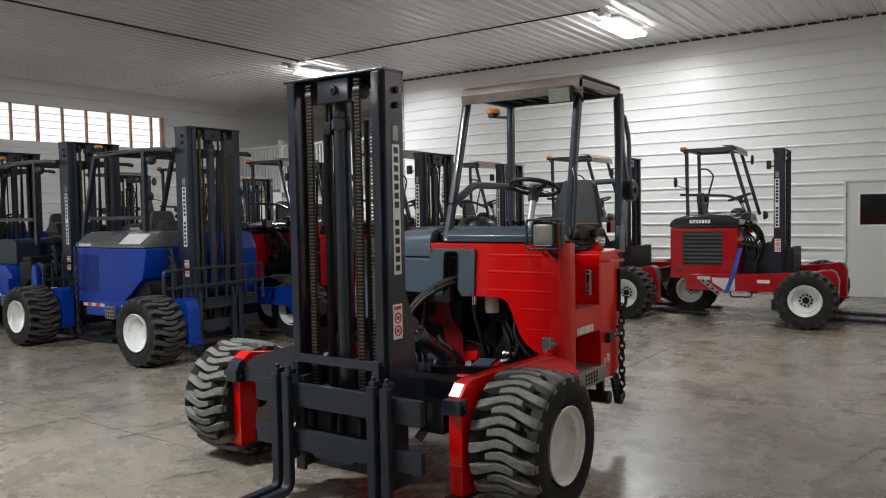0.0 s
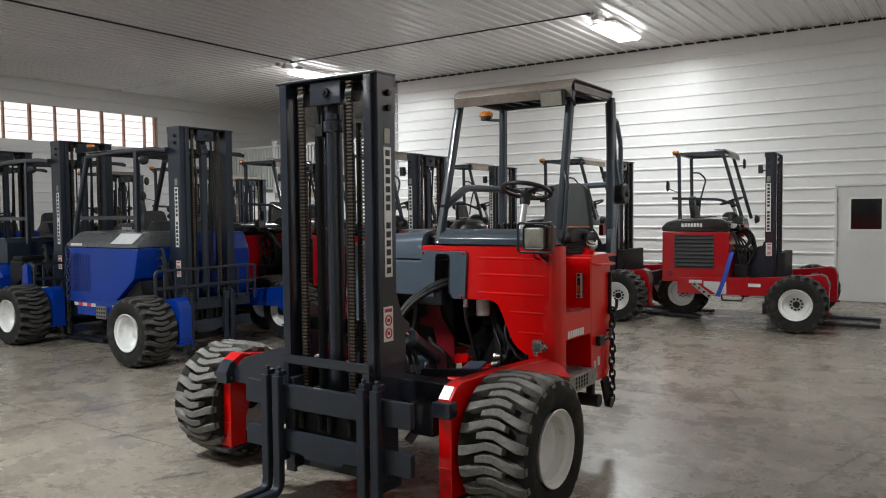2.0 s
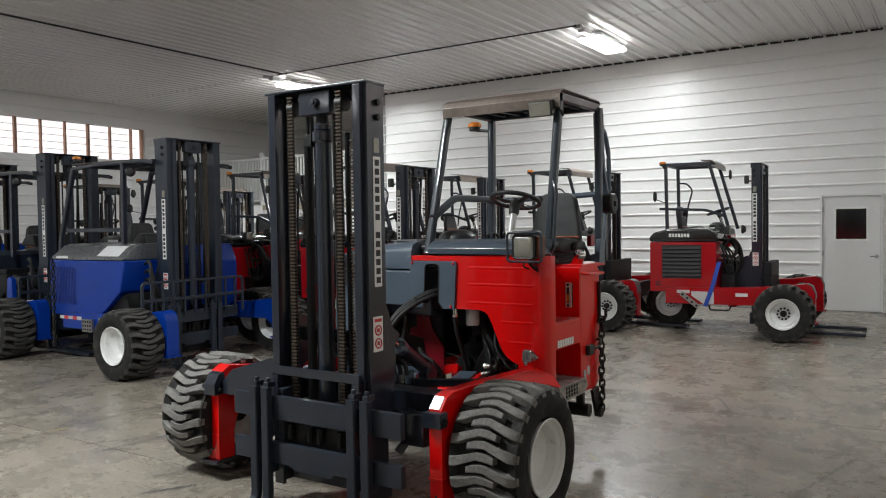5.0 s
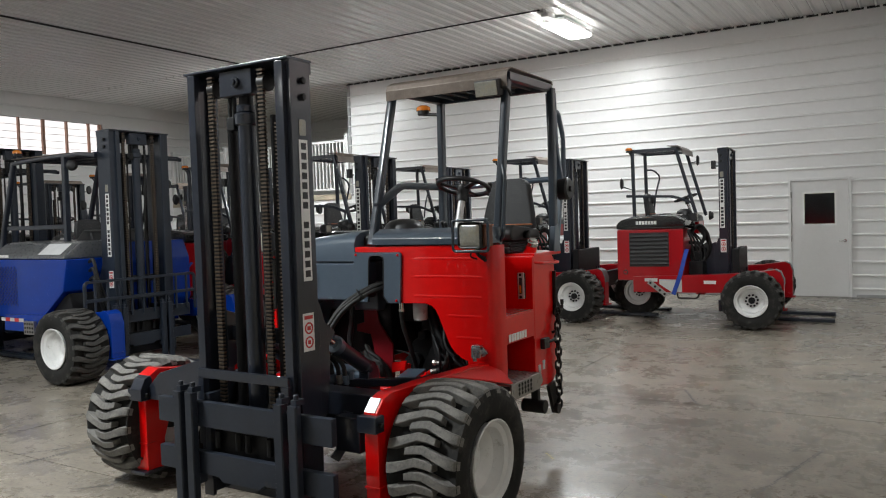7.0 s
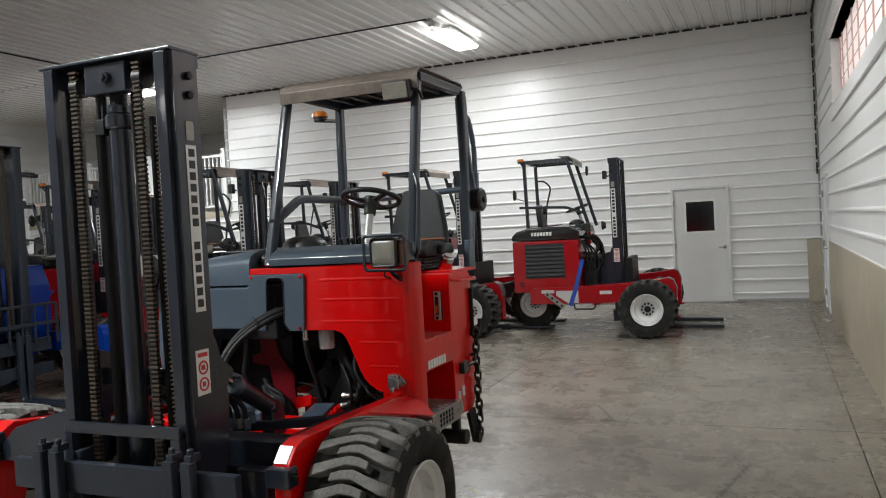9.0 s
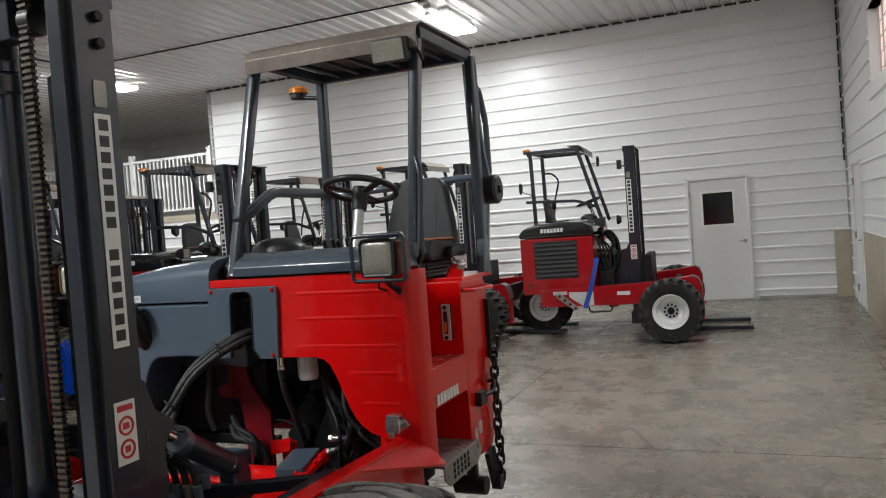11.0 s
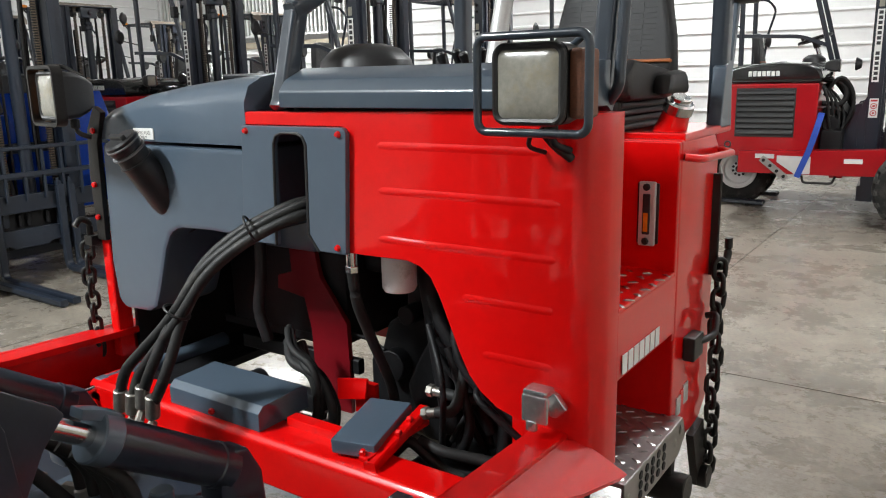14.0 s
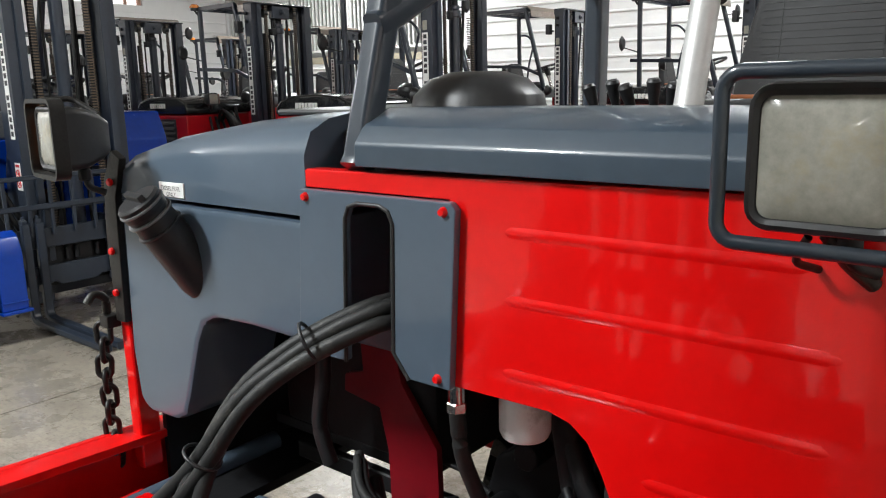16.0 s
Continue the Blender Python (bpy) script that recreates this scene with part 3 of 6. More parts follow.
LUGS = 20
def lug_mesh(side, w=TYRE_W, R=TYRE_R):
    """One bent tread bar: from the shoulder slanting to the middle, then a short tip past it. side: the shoulder that it starts from."""
    h = w / 2
    bm = bmesh.new()
    step = 2 * math.pi / LUGS
    rows = []
    for s, dt, r_out, r_in, wd in ((-0.080, 0.14, R - 0.004, R - 0.07, 0.155), (-0.03, 0.03, R, R - 0.07, 0.18), (0.02, 0.0, R, R - 0.07, 0.19), (0.09, 0.20, R, R - 0.07, 0.205), (h - 0.045, 0.38, R - 0.005, R - 0.07, 0.232), (h - 0.012, 0.41, R - 0.018, R - 0.07, 0.232), (h + 0.001, 0.42, R - 0.046, R - 0.074, 0.22)):
        row = []
        for q, r in ((-wd, r_in), (-wd * 0.92, r_out), (wd * 0.92, r_out), (wd, r_in)):
            a = (dt + q) * step
            row.append(bm.verts.new((r * math.cos(a), r * math.sin(a), side * s)))
        rows.append(row)
    for a, b in zip(rows, rows[1:]):
        for j in range(3):
            bm.faces.new((a[j], a[j + 1], b[j + 1], b[j]))
    bm.faces.new(rows[0]); bm.faces.new(rows[-1])
    bmesh.ops.recalc_face_normals(bm, faces=bm.faces[:])
    bmesh.ops.bevel(bm, geom=[e for e in bm.edges if e.calc_face_angle(0) > 0.6], offset=0.003, segments=1, affect="EDGES", profile=0.5)
    return bm

def rim_mesh(w=TYRE_W, bolts=8):
    h = w / 2
    prof = [(0.0, h - 0.13), (0.10, h - 0.13), (0.125, h - 0.10), (0.165, h - 0.085), (0.178, h - 0.06), (0.182, h - 0.03), (0.222, h - 0.012), (0.228, h + 0.002), (0.222, h + 0.006), (0.212, h - 0.004), (0.200, h - 0.05), (0.195, -h + 0.03), (0.22, -h + 0.004), (0.226, -h - 0.004), (0.20, -h + 0.02), (0.17, -h + 0.06), (0.0, -h + 0.06)]
    g = [lathe(prof, 40)]
    return g

TYRE_ME = mesh_of("tyre", [g for g in tyre_mesh()], RUBBER, 30)
RIM_ME = mesh_of("rim", rim_mesh(), WHITE, 30)
LUGD = mat("dark_tread_rubber", (0.060, 0.058, 0.055), 0.8, grain=0.4, scale=7, bump=0.3, bscale=60, spec=0.2, dirt=((0.11, 0.103, 0.092), 0.4, 11))
LUG_ME = {(s, k): mesh_of("tread_lug", lug_mesh(s), m, 30) for s in (-1, 1) for k, m in (("dusty", LUG), ("dark", LUGD))}
HUB_ME = mesh_of("hub", [cyl(0.042, 0.045, pose(0, 0, 0.06), 20), cyl(0.030, 0.02, pose(0, 0, 0.105), 16)], DARK)
CAP_ME = mesh_of("hub", [cyl(0.045, 0.012, pose(0, 0, 0.068), 18), cyl(0.02, 0.02, pose(0, 0, 0.07), 12)], WHITE)
NUT_ME = mesh_of("wheel_nut", [cyl(0.0145, 0.022, pose(0.073, 0, 0.068), 6, 0.0)], DARK)

def mesh_part(name, me, parent, m=None):
    o = new(name, me)
    o.parent = parent
    o.matrix_basis = m if m is not None else Matrix()
    return o

def wheel(root, u, v, out, scale=1.0, dark_hub=True, spin=0.0, tread="dark"):
    """out: +1 or -1, the side that its dish looks to; u: its middle."""
    w = new("wheel"); w.parent = root
    w.matrix_basis = pose(u, v, TYRE_R * scale - 0.004, 0, 90 * out, 0) @ pose(0, 0, 0, 0, 0, spin) @ Matrix.Scale(scale, 4)
    mesh_part("tyre", TYRE_ME, w); mesh_part("rim", RIM_ME, w, Matrix.Diagonal((0.92, 0.92, 1, 1)))
    for s in (-1, 1):
        for i in range(LUGS):
            mesh_part("tread_lug", LUG_ME[s, tread], w, pose(0, 0, 0, 0, 0, (i + (0.5 if s > 0 else 0.0)) * 360 / LUGS))
    if dark_hub:
        mesh_part("hub", HUB_ME, w)
        for i in range(10):
            mesh_part("wheel_nut", NUT_ME, w, pose(0, 0, 0, 0, 0, 36 * i))
    else:
        mesh_part("hub", CAP_ME, w)
    return w

def leaf_chain(z0, z1, w=0.040, d=0.022, pitch=0.0195):
    bm = bmesh.new()
    z, i = z0, 0
    while z < z1:
        ww = w if i % 2 else w * 0.86
        vs = [bm.verts.new((sx * ww / 2, sy * d / 2, z + sz)) for sz in (0.004, pitch * 0.66) for sx, sy in ((-1, -1), (1, -1), (1, 1), (-1, 1))]
        for f in ((0, 1, 5, 4), (1, 2, 6, 5), (2, 3, 7, 6), (3, 0, 4, 7), (4, 5, 6, 7), (3, 2, 1, 0)):
            bm.faces.new([vs[k] for k in f])
        z += pitch; i += 1
    return [bm]

def channel(u0, u1, v0, v1, z0, z1, t, open_to):
    """Upright C-section; open_to: +1 or -1 along u."""
    a, b = (u0, u1) if open_to > 0 else (u1, u0)
    s = 1 if open_to > 0 else -1
    return prism([(a, v0), (b, v0), (b, v0 + t), (a + s * t, v0 + t), (a + s * t, v1 - t), (b, v1 - t), (b, v1), (a, v1)], "z", z0, z1, 0.003)

def letter_bars(n, gaps, x0, x1, size, thick, vertical):
    """Bars in place of letters, in the plane of x and z, facing -y."""
    g = []
    step = (x1 - x0) / n
    for i in range(n):
        if i in gaps: continue
        a = x0 + i * step
        if vertical:
            g.append(box(-size / 2, size / 2, -thick, 0, -a - step * 0.80, -a - step * 0.12, 0))
        else:
            g.append(box(a + step * 0.1, a + step * 0.88, -thick, 0, -size / 2, size / 2, 0))
    return g

LAB = 0.70
LAB_ME = mesh_of("label_strip", box(-0.031, 0.031, -0.002, 0, -LAB, 0, 0), STICK)
BAR_ME = mesh_of("letter_bar", letter_bars(1, (), 0.0, (LAB - 0.02) / 14, 0.036, 0.0035, True), INK)
WARN_ME = mesh_of("warning_label", box(-0.04, 0.04, -0.002, 0, -0.19, 0, 0), STICK)
WARNR_ME = mesh_of("warning_print", [tube([(0.026 * math.cos(a), -0.003, z + 0.026 * math.sin(a)) for a in [i * math.pi / 8 for i in range(16)]], 0.004, 6, closed=True) for z in (-0.075, -0.145)] + [box(-0.03, 0.03, -0.0035, 0, -0.03, -0.012, 0), box(-0.012, 0.012, -0.0035, 0, -0.085, -0.065, 0), box(-0.01, 0.01, -0.0035, 0, -0.155, -0.135, 0)], REDINK)
PLATE_ME = mesh_of("data_plate", prism([(-0.02, 0), (-0.024, -0.01), (-0.024, -0.07), (-0.02, -0.08), (0.02, -0.08), (0.024, -0.07), (0.024, -0.01), (0.02, 0)], "y", -0.002, 0, 0), LENS)

def mast(root, uc, hw, vf, top, label_side, paint=MASTP, rail=0.085, depth=0.165, z_low=0.12, strip=True, ztop_label=1.99):
    """vf: the front plane of its rails; hw: half width."""
    m = new("mast"); m.parent = root
    L0, L1, R0, R1 = uc - hw, uc - hw + rail, uc + hw - rail, uc + hw
    v0, v1 = vf, vf + depth
    for a, b, s in ((L0, L1, 1), (R0, R1, -1)):
        part("outer_rail", channel(a, b, v0 + 0.02, v1, z_low, top - 0.012, 0.022, s), paint, m)
    i0, i1 = L1 - 0.03, R0 + 0.03
    part("inner_rail", channel(i0 - 0.012, i0 + 0.040, v0 - 0.004, v1 - 0.03, z_low + 0.1, top - 0.018, 0.018, 1), paint, m)
    part("inner_rail", channel(i1 - 0.040, i1 + 0.012, v0 - 0.004, v1 - 0.03, z_low + 0.1, top - 0.018, 0.018, -1), paint, m)
    part("top_plate", [box(L0 - 0.004, R1 + 0.004, v0 - 0.002, v1 + 0.012, top - 0.014, top, 0.004), box(L0, R1, v1 - 0.012, v1 + 0.012, top - 0.07, top - 0.014, 0.004)], paint, m)
    cross = part("crosshead", [box(uc - 0.125, uc + 0.105, v0 + 0.02, v0 + 0.09, top - 0.15, top - 0.02, 0.008), cyl(0.027, 0.02, pose(uc, v0 + 0.022, top - 0.085, 90), 16), cyl(0.014, 0.03, pose(uc, v0 + 0.022, top - 0.085, 90), 8)], paint, m)
    parts("anchor_bolt", [cyl(0.013, 0.15, pose(uc + u, v0 + 0.07, top - 0.30), 10) for u in (-0.10, -0.072, 0.10)], DARK, m)
    part("anchor_block", box(uc - 0.115, uc - 0.06, v0 + 0.05, v0 + 0.09, top - 0.32, top - 0.25, 0.006), DARK, m)
    part("lift_cylinder", [cyl(0.047, top - 0.28 - 0.3, pose(uc - 0.005, v0 + 0.09, 0.3), 22), cyl(0.062, 0.065, pose(uc - 0.005, v0 + 0.09, top - 0.30), 22, 0.008), cyl(0.052, 0.04, pose(uc - 0.005, v0 + 0.09, top - 0.235), 22, 0.006)], paint, m)
    part("cylinder_rod", cyl(0.036, 0.08, pose(uc - 0.005, v0 + 0.09, top - 0.21), 18), DARK, m)
    part("side_cylinder", [rod((uc - hw * 0.42, v0 + 0.13, 0.35), (uc - hw * 0.42, v0 + 0.13, top - 0.3), 0.028), rod((uc + hw * 0.36, v0 + 0.14, 0.35), (uc + hw * 0.36, v0 + 0.14, top - 0.25), 0.016)], DARK, m)
    for u in (uc - hw * 0.53, uc + hw * 0.45):
        part("leaf_chain", leaf_chain(0.45, top - 0.03), CHAIN, m, m=pose(u, v0 + 0.03, 0))
        part("chain_core", box(u - 0.015, u + 0.015, v0 + 0.025, v0 + 0.038, 0.45, top - 0.09, 0), DARK, m)
        part("chain_roller", cyl(0.045, 0.05, pose(u - 0.025, v0 + 0.06, top - 0.10, 0, 90), 18), IRON, m)
    part("rear_chain", leaf_chain(0.5, top - 0.3), CHAIN, m, m=pose(uc + hw * 0.56, v0 + 0.10, 0))
    part("crossbar", [box(L1 - 0.025, R0 + 0.03, v0 - 0.035, v0 - 0.012, 0.775, 0.825, 0.004), box(L1 - 0.025, L1 + 0.02, v0 - 0.035, v0 + 0.0, 0.42, 0.775, 0.004), box(R0 - 0.02, R0 + 0.03, v0 - 0.035, v0 + 0.0, 0.42, 0.775, 0.004)], paint, m)
    part("base_tie", box(L0, R1, v1 - 0.02, v1 + 0.03, z_low, z_low + 0.16, 0.005), paint, m)
    part("middle_tie", box(L0, R1, v1 - 0.01, v1 + 0.012, 0.95, 1.03, 0.005), paint, m)
    part("hose_reel", [tube([(uc + 0.09, v0 + 0.09, 0.5), (uc + 0.085, v0 + 0.09, 1.6), (uc + 0.10, v0 + 0.06, top - 0.2)], 0.012, 8), tube([(uc - hw * 0.25, v0 + 0.12, 0.5), (uc - hw * 0.25, v0 + 0.12, top - 0.25)], 0.010, 8)], HOSE, m)
    for s in label_side:
        ue = (R1 if s > 0 else L0)
        part("gusset", prism([(v1 - 0.03, 1.20), (v1 + 0.015, 1.17), (v1 + 0.07, 1.02), (v1 + 0.085, 0.86), (v1 + 0.05, 0.60), (v1 - 0.03, 0.50)], "x", ue - s * 0.03, ue - s * 0.004, 0.003), paint, m)
        if strip:
            base = pose(ue + s * 0.0015, v0 + 0.095, ztop_label, 0, 0, 90 * s)
            mesh_part("label_strip", LAB_ME, m, base); [mesh_part("letter_bar", BAR_ME, m, base @ pose(0, 0, -0.01 - k * (LAB - 0.02) / 14)) for k in range(14) if k != 7]
            mesh_part("warning_label", WARN_ME, m, pose(ue + s * 0.0015, v0 + 0.085, ztop_label - 0.86, 0, 0, 90 * s)); mesh_part("warning_print", WARNR_ME, m, pose(ue + s * 0.0015, v0 + 0.085, ztop_label - 0.86, 0, 0, 90 * s))
            mesh_part("data_plate", PLATE_ME, m, pose(ue + s * 0.0015, v0 + 0.095, ztop_label + 0.10, 0, 0, 90 * s))
        parts("pivot_bolt", [cyl(0.018, 0.02, pose(ue, v0 + 0.10, top - 0.11, 0, 90 * s), 8), cyl(0.018, 0.02, pose(ue, v0 + 0.10, top - 0.19, 0, 90 * s), 8)], DARK, m)
    return m

def carriage(root, uc, vf, paint=MASTP, grid=False, fork_len=1.15, half=0.61, fork_u=0.36):
    c = new("fork_carriage"); c.parent = root
    v0, v1 = vf - 0.10, vf - 0.06
    part("upper_bar", [box(uc - half, uc + half, v0, v1, 0.53, 0.665, 0.006)] , paint, c)
    part("lower_bar", prism([(uc - half, 0.28), (uc - half, 0.40), (uc + half, 0.40), (uc + half, 0.28), (uc + 0.16, 0.28), (uc + 0.13, 0.255), (uc - 0.13, 0.255), (uc - 0.16, 0.28)], "y", v0, v1, 0.005), paint, c)
    for s in (-1, 1):
        part("side_plate", box(uc + s * 0.27 - 0.02, uc + s * 0.27 + 0.02, v1, vf + 0.08, 0.24, 0.70, 0.005), paint, c)
        for off in (-0.046, 0.046):
            u = uc + s * fork_u + off
            fk = part("fork", bar([(u, v0 - 0.026, 0.715), (u, v0 - 0.026, 0.045), (u, v0 - 0.026 - fork_len, 0.032)], 0.044, 0.056, rnd=0.07, up=(1, 0, 0), c=0.006), paint, c)
            part("fork_hook", [box(u - 0.018, u + 0.018, v0 - 0.03, v0 + 0.03, 0.712, 0.742, 0.004), cyl(0.013, 0.03, pose(u, v0 - 0.01, 0.735), 10)], paint, fk)
            part("lower_hook", box(u - 0.024, u + 0.024, v0 - 0.012, v0 + 0.045, 0.225, 0.285, 0.008), paint, fk)
    part("back_plate", box(uc - 0.26, uc + 0.26, v1 + 0.03, v1 + 0.05, 0.24, 0.56, 0.004), DARK, c)
    parts("chain_anchor", [cyl(0.016, 0.09, pose(uc + u, v1 + 0.005, 0.42), 10) for u in (-0.2, -0.05, 0.02, 0.17)], DARK, c)
    if grid:
        gb = new("load_backrest"); gb.parent = c
        pts = rounded([(uc - 0.72, v0 - 0.02, 0.60), (uc - 0.72, v0 - 0.02, 1.02), (uc + 0.72, v0 - 0.02, 1.02), (uc + 0.72, v0 - 0.02, 0.60)], 0.05)
        part("hoop", bar(pts, 0.03, 0.03, up=(0, 1, 0)), paint, gb)
        part("rung", bar([(uc - 0.72, v0 - 0.02, 0.82), (uc + 0.72, v0 - 0.02, 0.82)], 0.03, 0.035), paint, gb)
        for k in range(9):
            u = uc - 0.60 + k * 0.15
            part("upright", box(u - 0.011, u + 0.011, v0 - 0.03, v0 - 0.01, 0.62, 1.02, 0.002), paint, gb)
    return c

def steering(root, cu, cv, cz, r=0.185, tilt=-18):
    s = new("steering_wheel"); s.parent = root
    s.matrix_basis = pose(cu, cv, cz, tilt)
    part("ring", tube([(r * math.cos(a), r * math.sin(a), 0) for a in [i * math.pi / 18 for i in range(36)]], 0.0155, 10, closed=True), BLACK, s)
    part("spoke", [bar([(0, 0, -0.02), (r * math.cos(a), r * math.sin(a), 0)], 0.035, 0.014, up=(0, 0, 1)) for a in (radians(90), radians(210), radians(330))], BLACK, s)
    part("boss", lathe([(0, -0.10), (0.033, -0.10), (0.036, -0.085), (0.038, -0.03), (0.045, -0.012), (0.040, 0.008), (0, 0.010)], 20), BLACK, s)
    part("spinner_knob", lathe([(0, 0.06), (0.018, 0.055), (0.022, 0.04), (0.012, 0.02), (0.008, 0.0), (0, 0)], 14, pose(0.12, 0.13, 0.01)), BLACK, s)
    part("column", [cyl(0.0235, 0.27, pose(0, 0, -0.345), 20)], ALLOY if r == 0.166 else CHROME, s)
    return s

def seat(root, u0, u1, v0, v1, zb):
    s = new("driver_seat"); s.parent = root
    w = u1 - u0
    part("seat_base", [box(u0 + 0.04, u1 - 0.04, v0 + 0.04, v1, zb, zb + 0.03, 0.006), box(u0 + 0.06, u1 - 0.06, v0 + 0.06, v1 - 0.03, zb + 0.03, zb + 0.05, 0.004), box(u0 + 0.04, u1 - 0.04, v0 + 0.03, v1, zb + 0.05, zb + 0.08, 0.006)], IRON, s)
    part("cushion", prism([(v0, zb + 0.10), (v0 - 0.01, zb + 0.15), (v0 + 0.05, zb + 0.19), (v1 - 0.06, zb + 0.16), (v1, zb + 0.16), (v1, zb + 0.08), (v0 + 0.03, zb + 0.08)], "x", u0, u1, 0.022), VINYL, s)
    bz = zb + 0.14
    back = [(u0 + 0.00, bz), (u0 + 0.012, bz + 0.12), (u0 + 0.055, bz + 0.32), (u0 + 0.075, bz + 0.355), (u0 + 0.11, bz + 0.37), (u1 - 0.11, bz + 0.37), (u1 - 0.075, bz + 0.355), (u1 - 0.055, bz + 0.32), (u1 - 0.012, bz + 0.12), (u1, bz)]
    tilt = Matrix.Translation((0, v1 - 0.06, bz)) @ Matrix.Rotation(radians(-9), 4, "X") @ Matrix.Translation((0, -(v1 - 0.06), -bz))
    part("backrest", prism(back, "y", v1 - 0.10, v1 - 0.02, 0.02, tilt), VINYL, s)
    part("piping", box(u0 + 0.005, u1 - 0.005, v1 - 0.108, v1 - 0.09, bz + 0.035, bz + 0.045, 0.003, tilt), ORANGE, s)
    part("seam", [box(u0 + 0.06, u1 - 0.06, v1 - 0.1012, v1 - 0.099, bz + 0.07 + k * 0.0155, bz + 0.0715 + k * 0.0155, 0, tilt) for k in range(18)] + [box(u - 0.001, u + 0.001, v1 - 0.1012, v1 - 0.099, bz + 0.05, bz + 0.35, 0, tilt) for u in (u0 + 0.10, u1 - 0.10)], BLACK, s)
    part("recliner_knob", prism([(v0 + 0.16, zb + 0.09), (v0 + 0.18, zb + 0.15), (v1 - 0.10, zb + 0.16), (v1 - 0.06, zb + 0.09)], "x", u1 - 0.005, u1 + 0.05, 0.02), BLACK, s)
    part("bellows", [box(u0 + 0.03 + 0.004 * (k % 2), u1 - 0.03 - 0.004 * (k % 2), v0 + 0.04, v1 - 0.01, zb + 0.004 + k * 0.019, zb + 0.02 + k * 0.019, 0.006) for k in range(4)], BLACK, s)
    return s

def beacon(root, u, v, z, base_post=None):
    b = new("beacon"); b.parent = root
    part("beacon_base", [cyl(0.045, 0.03, pose(u, v, z - 0.03), 18)] + ([tube(base_post, 0.012, 8, rnd=0.02)] if base_post else []), BLACK, b)
    part("beacon_lens", lathe([(0, 0.042), (0.034, 0.040), (0.052, 0.026), (0.055, 0.0), (0, 0)], 20, pose(u, v, z)), AMBER, b)
    return b

def soft_rect(a, b, r, y=0.0, n=5, cx=0.0, cz=0.0):
    """A rectangle with rounded corners across y, half sizes a and b."""
    pts = []
    for sx, sz, q in ((1, 1, 0), (-1, 1, 90), (-1, -1, 180), (1, -1, 270)):
        for k in range(n + 1):
            w = radians(q + 90 * k / n)
            pts.append(Vector((cx + sx * (a - r) + r * math.cos(w), y, cz + sz * (b - r) + r * math.sin(w))))
    return pts

def loft(rings):
    """Skin over rings of equally many points, closed at both ends."""
    bm = bmesh.new()
    rows = [[bm.verts.new(p) for p in ring] for ring in rings]
    n = len(rows[0])
    for p, q in zip(rows, rows[1:]):
        for i in range(n):
            bm.faces.new((p[i], p[(i + 1) % n], q[(i + 1) % n], q[i]))
    bm.faces.new(rows[0]); bm.faces.new(rows[-1])
    bmesh.ops.recalc_face_normals(bm, faces=bm.faces[:])
    return bm

def worklight(root, u, v, z, w, h, d, turn=0.0, guard=True, side=1):
    """Square lamp with a domed lens and a rubber rim, in a bent bar guard, looking to -y."""
    l = new("work_light"); l.parent = root
    l.matrix_basis = pose(u, v, z, 0, 0, turn)
    a, b = w / 2, h / 2
    part("lamp_body", loft([soft_rect(a * k, b * k, 0.018 * k, y) for k, y in ((1.0, -0.016), (1.0, 0.012), (0.93, d * 0.42), (0.72, d * 0.78), (0.50, d))]), BLACK, l)
    part("bezel", sweep(soft_rect(a * 0.93, b * 0.93, 0.020, -0.024), [(0.008 * math.cos(k * math.pi / 4), 0.009 * math.sin(k * math.pi / 4)) for k in range(8)], closed=True, up=(0, 1, 0)), BLACK, l)
    part("lens", loft([soft_rect(a * 0.93 * k, b * 0.93 * k, 0.020 * k, y) for k, y in ((1.0, -0.012), (0.98, -0.024), (0.90, -0.029), (0.70, -0.034), (0.40, -0.037), (0.08, -0.038))]), LENS, l)
    if side > 0:
        part("side_marker", box(a * 0.99, a + 0.028, -0.012, d * 0.55, -b * 0.85, b * 0.85, 0.008), RUST, l)
    else:
        part("side_marker", loft([soft_rect(0.011, b * 0.80, 0.010, y, cx=-a - 0.006 + 0.006 * (y > 0)) for y in (-0.022, -0.012, 0.02)]), AMBER, l)
    if guard:
        ga, gb_ = a + (0.042 if side > 0 else 0.026), b + 0.014
        off = side * 0.02 if side > 0 else -0.004
        ring = soft_rect(ga, gb_, 0.022, -0.05 if side > 0 else -0.028, cx=off)
        prof = [(0.0085 * math.cos(k * math.pi / 6), 0.0085 * math.sin(k * math.pi / 6)) for k in range(12)] if side > 0 else [(-0.005, -0.016), (0.005, -0.016), (0.005, 0.016), (-0.005, 0.016)]
        part("guard_bar", [sweep(ring, prof, closed=True, up=(0, 1, 0)), tube([(off + side * ga * 0.5, -0.05 if side > 0 else -0.02, gb_), (off + side * ga * 0.5, d * 0.5, gb_ + 0.004), (0, d * 0.9, gb_ * 0.6)], 0.007, 8, rnd=0.02)], GUARD_SHADED if side > 0 else IRON, l)
    part("bracket", [tube([(0.01, d * 0.4, -b), (0.01, d * 0.45, -b - 0.045), (0.03, d * 0.8, -b - 0.06)], 0.008, 8, rnd=0.02), cyl(0.014, 0.03, pose(0.01, d * 0.42, -b - 0.03), 10)], DARK, l)
    return l

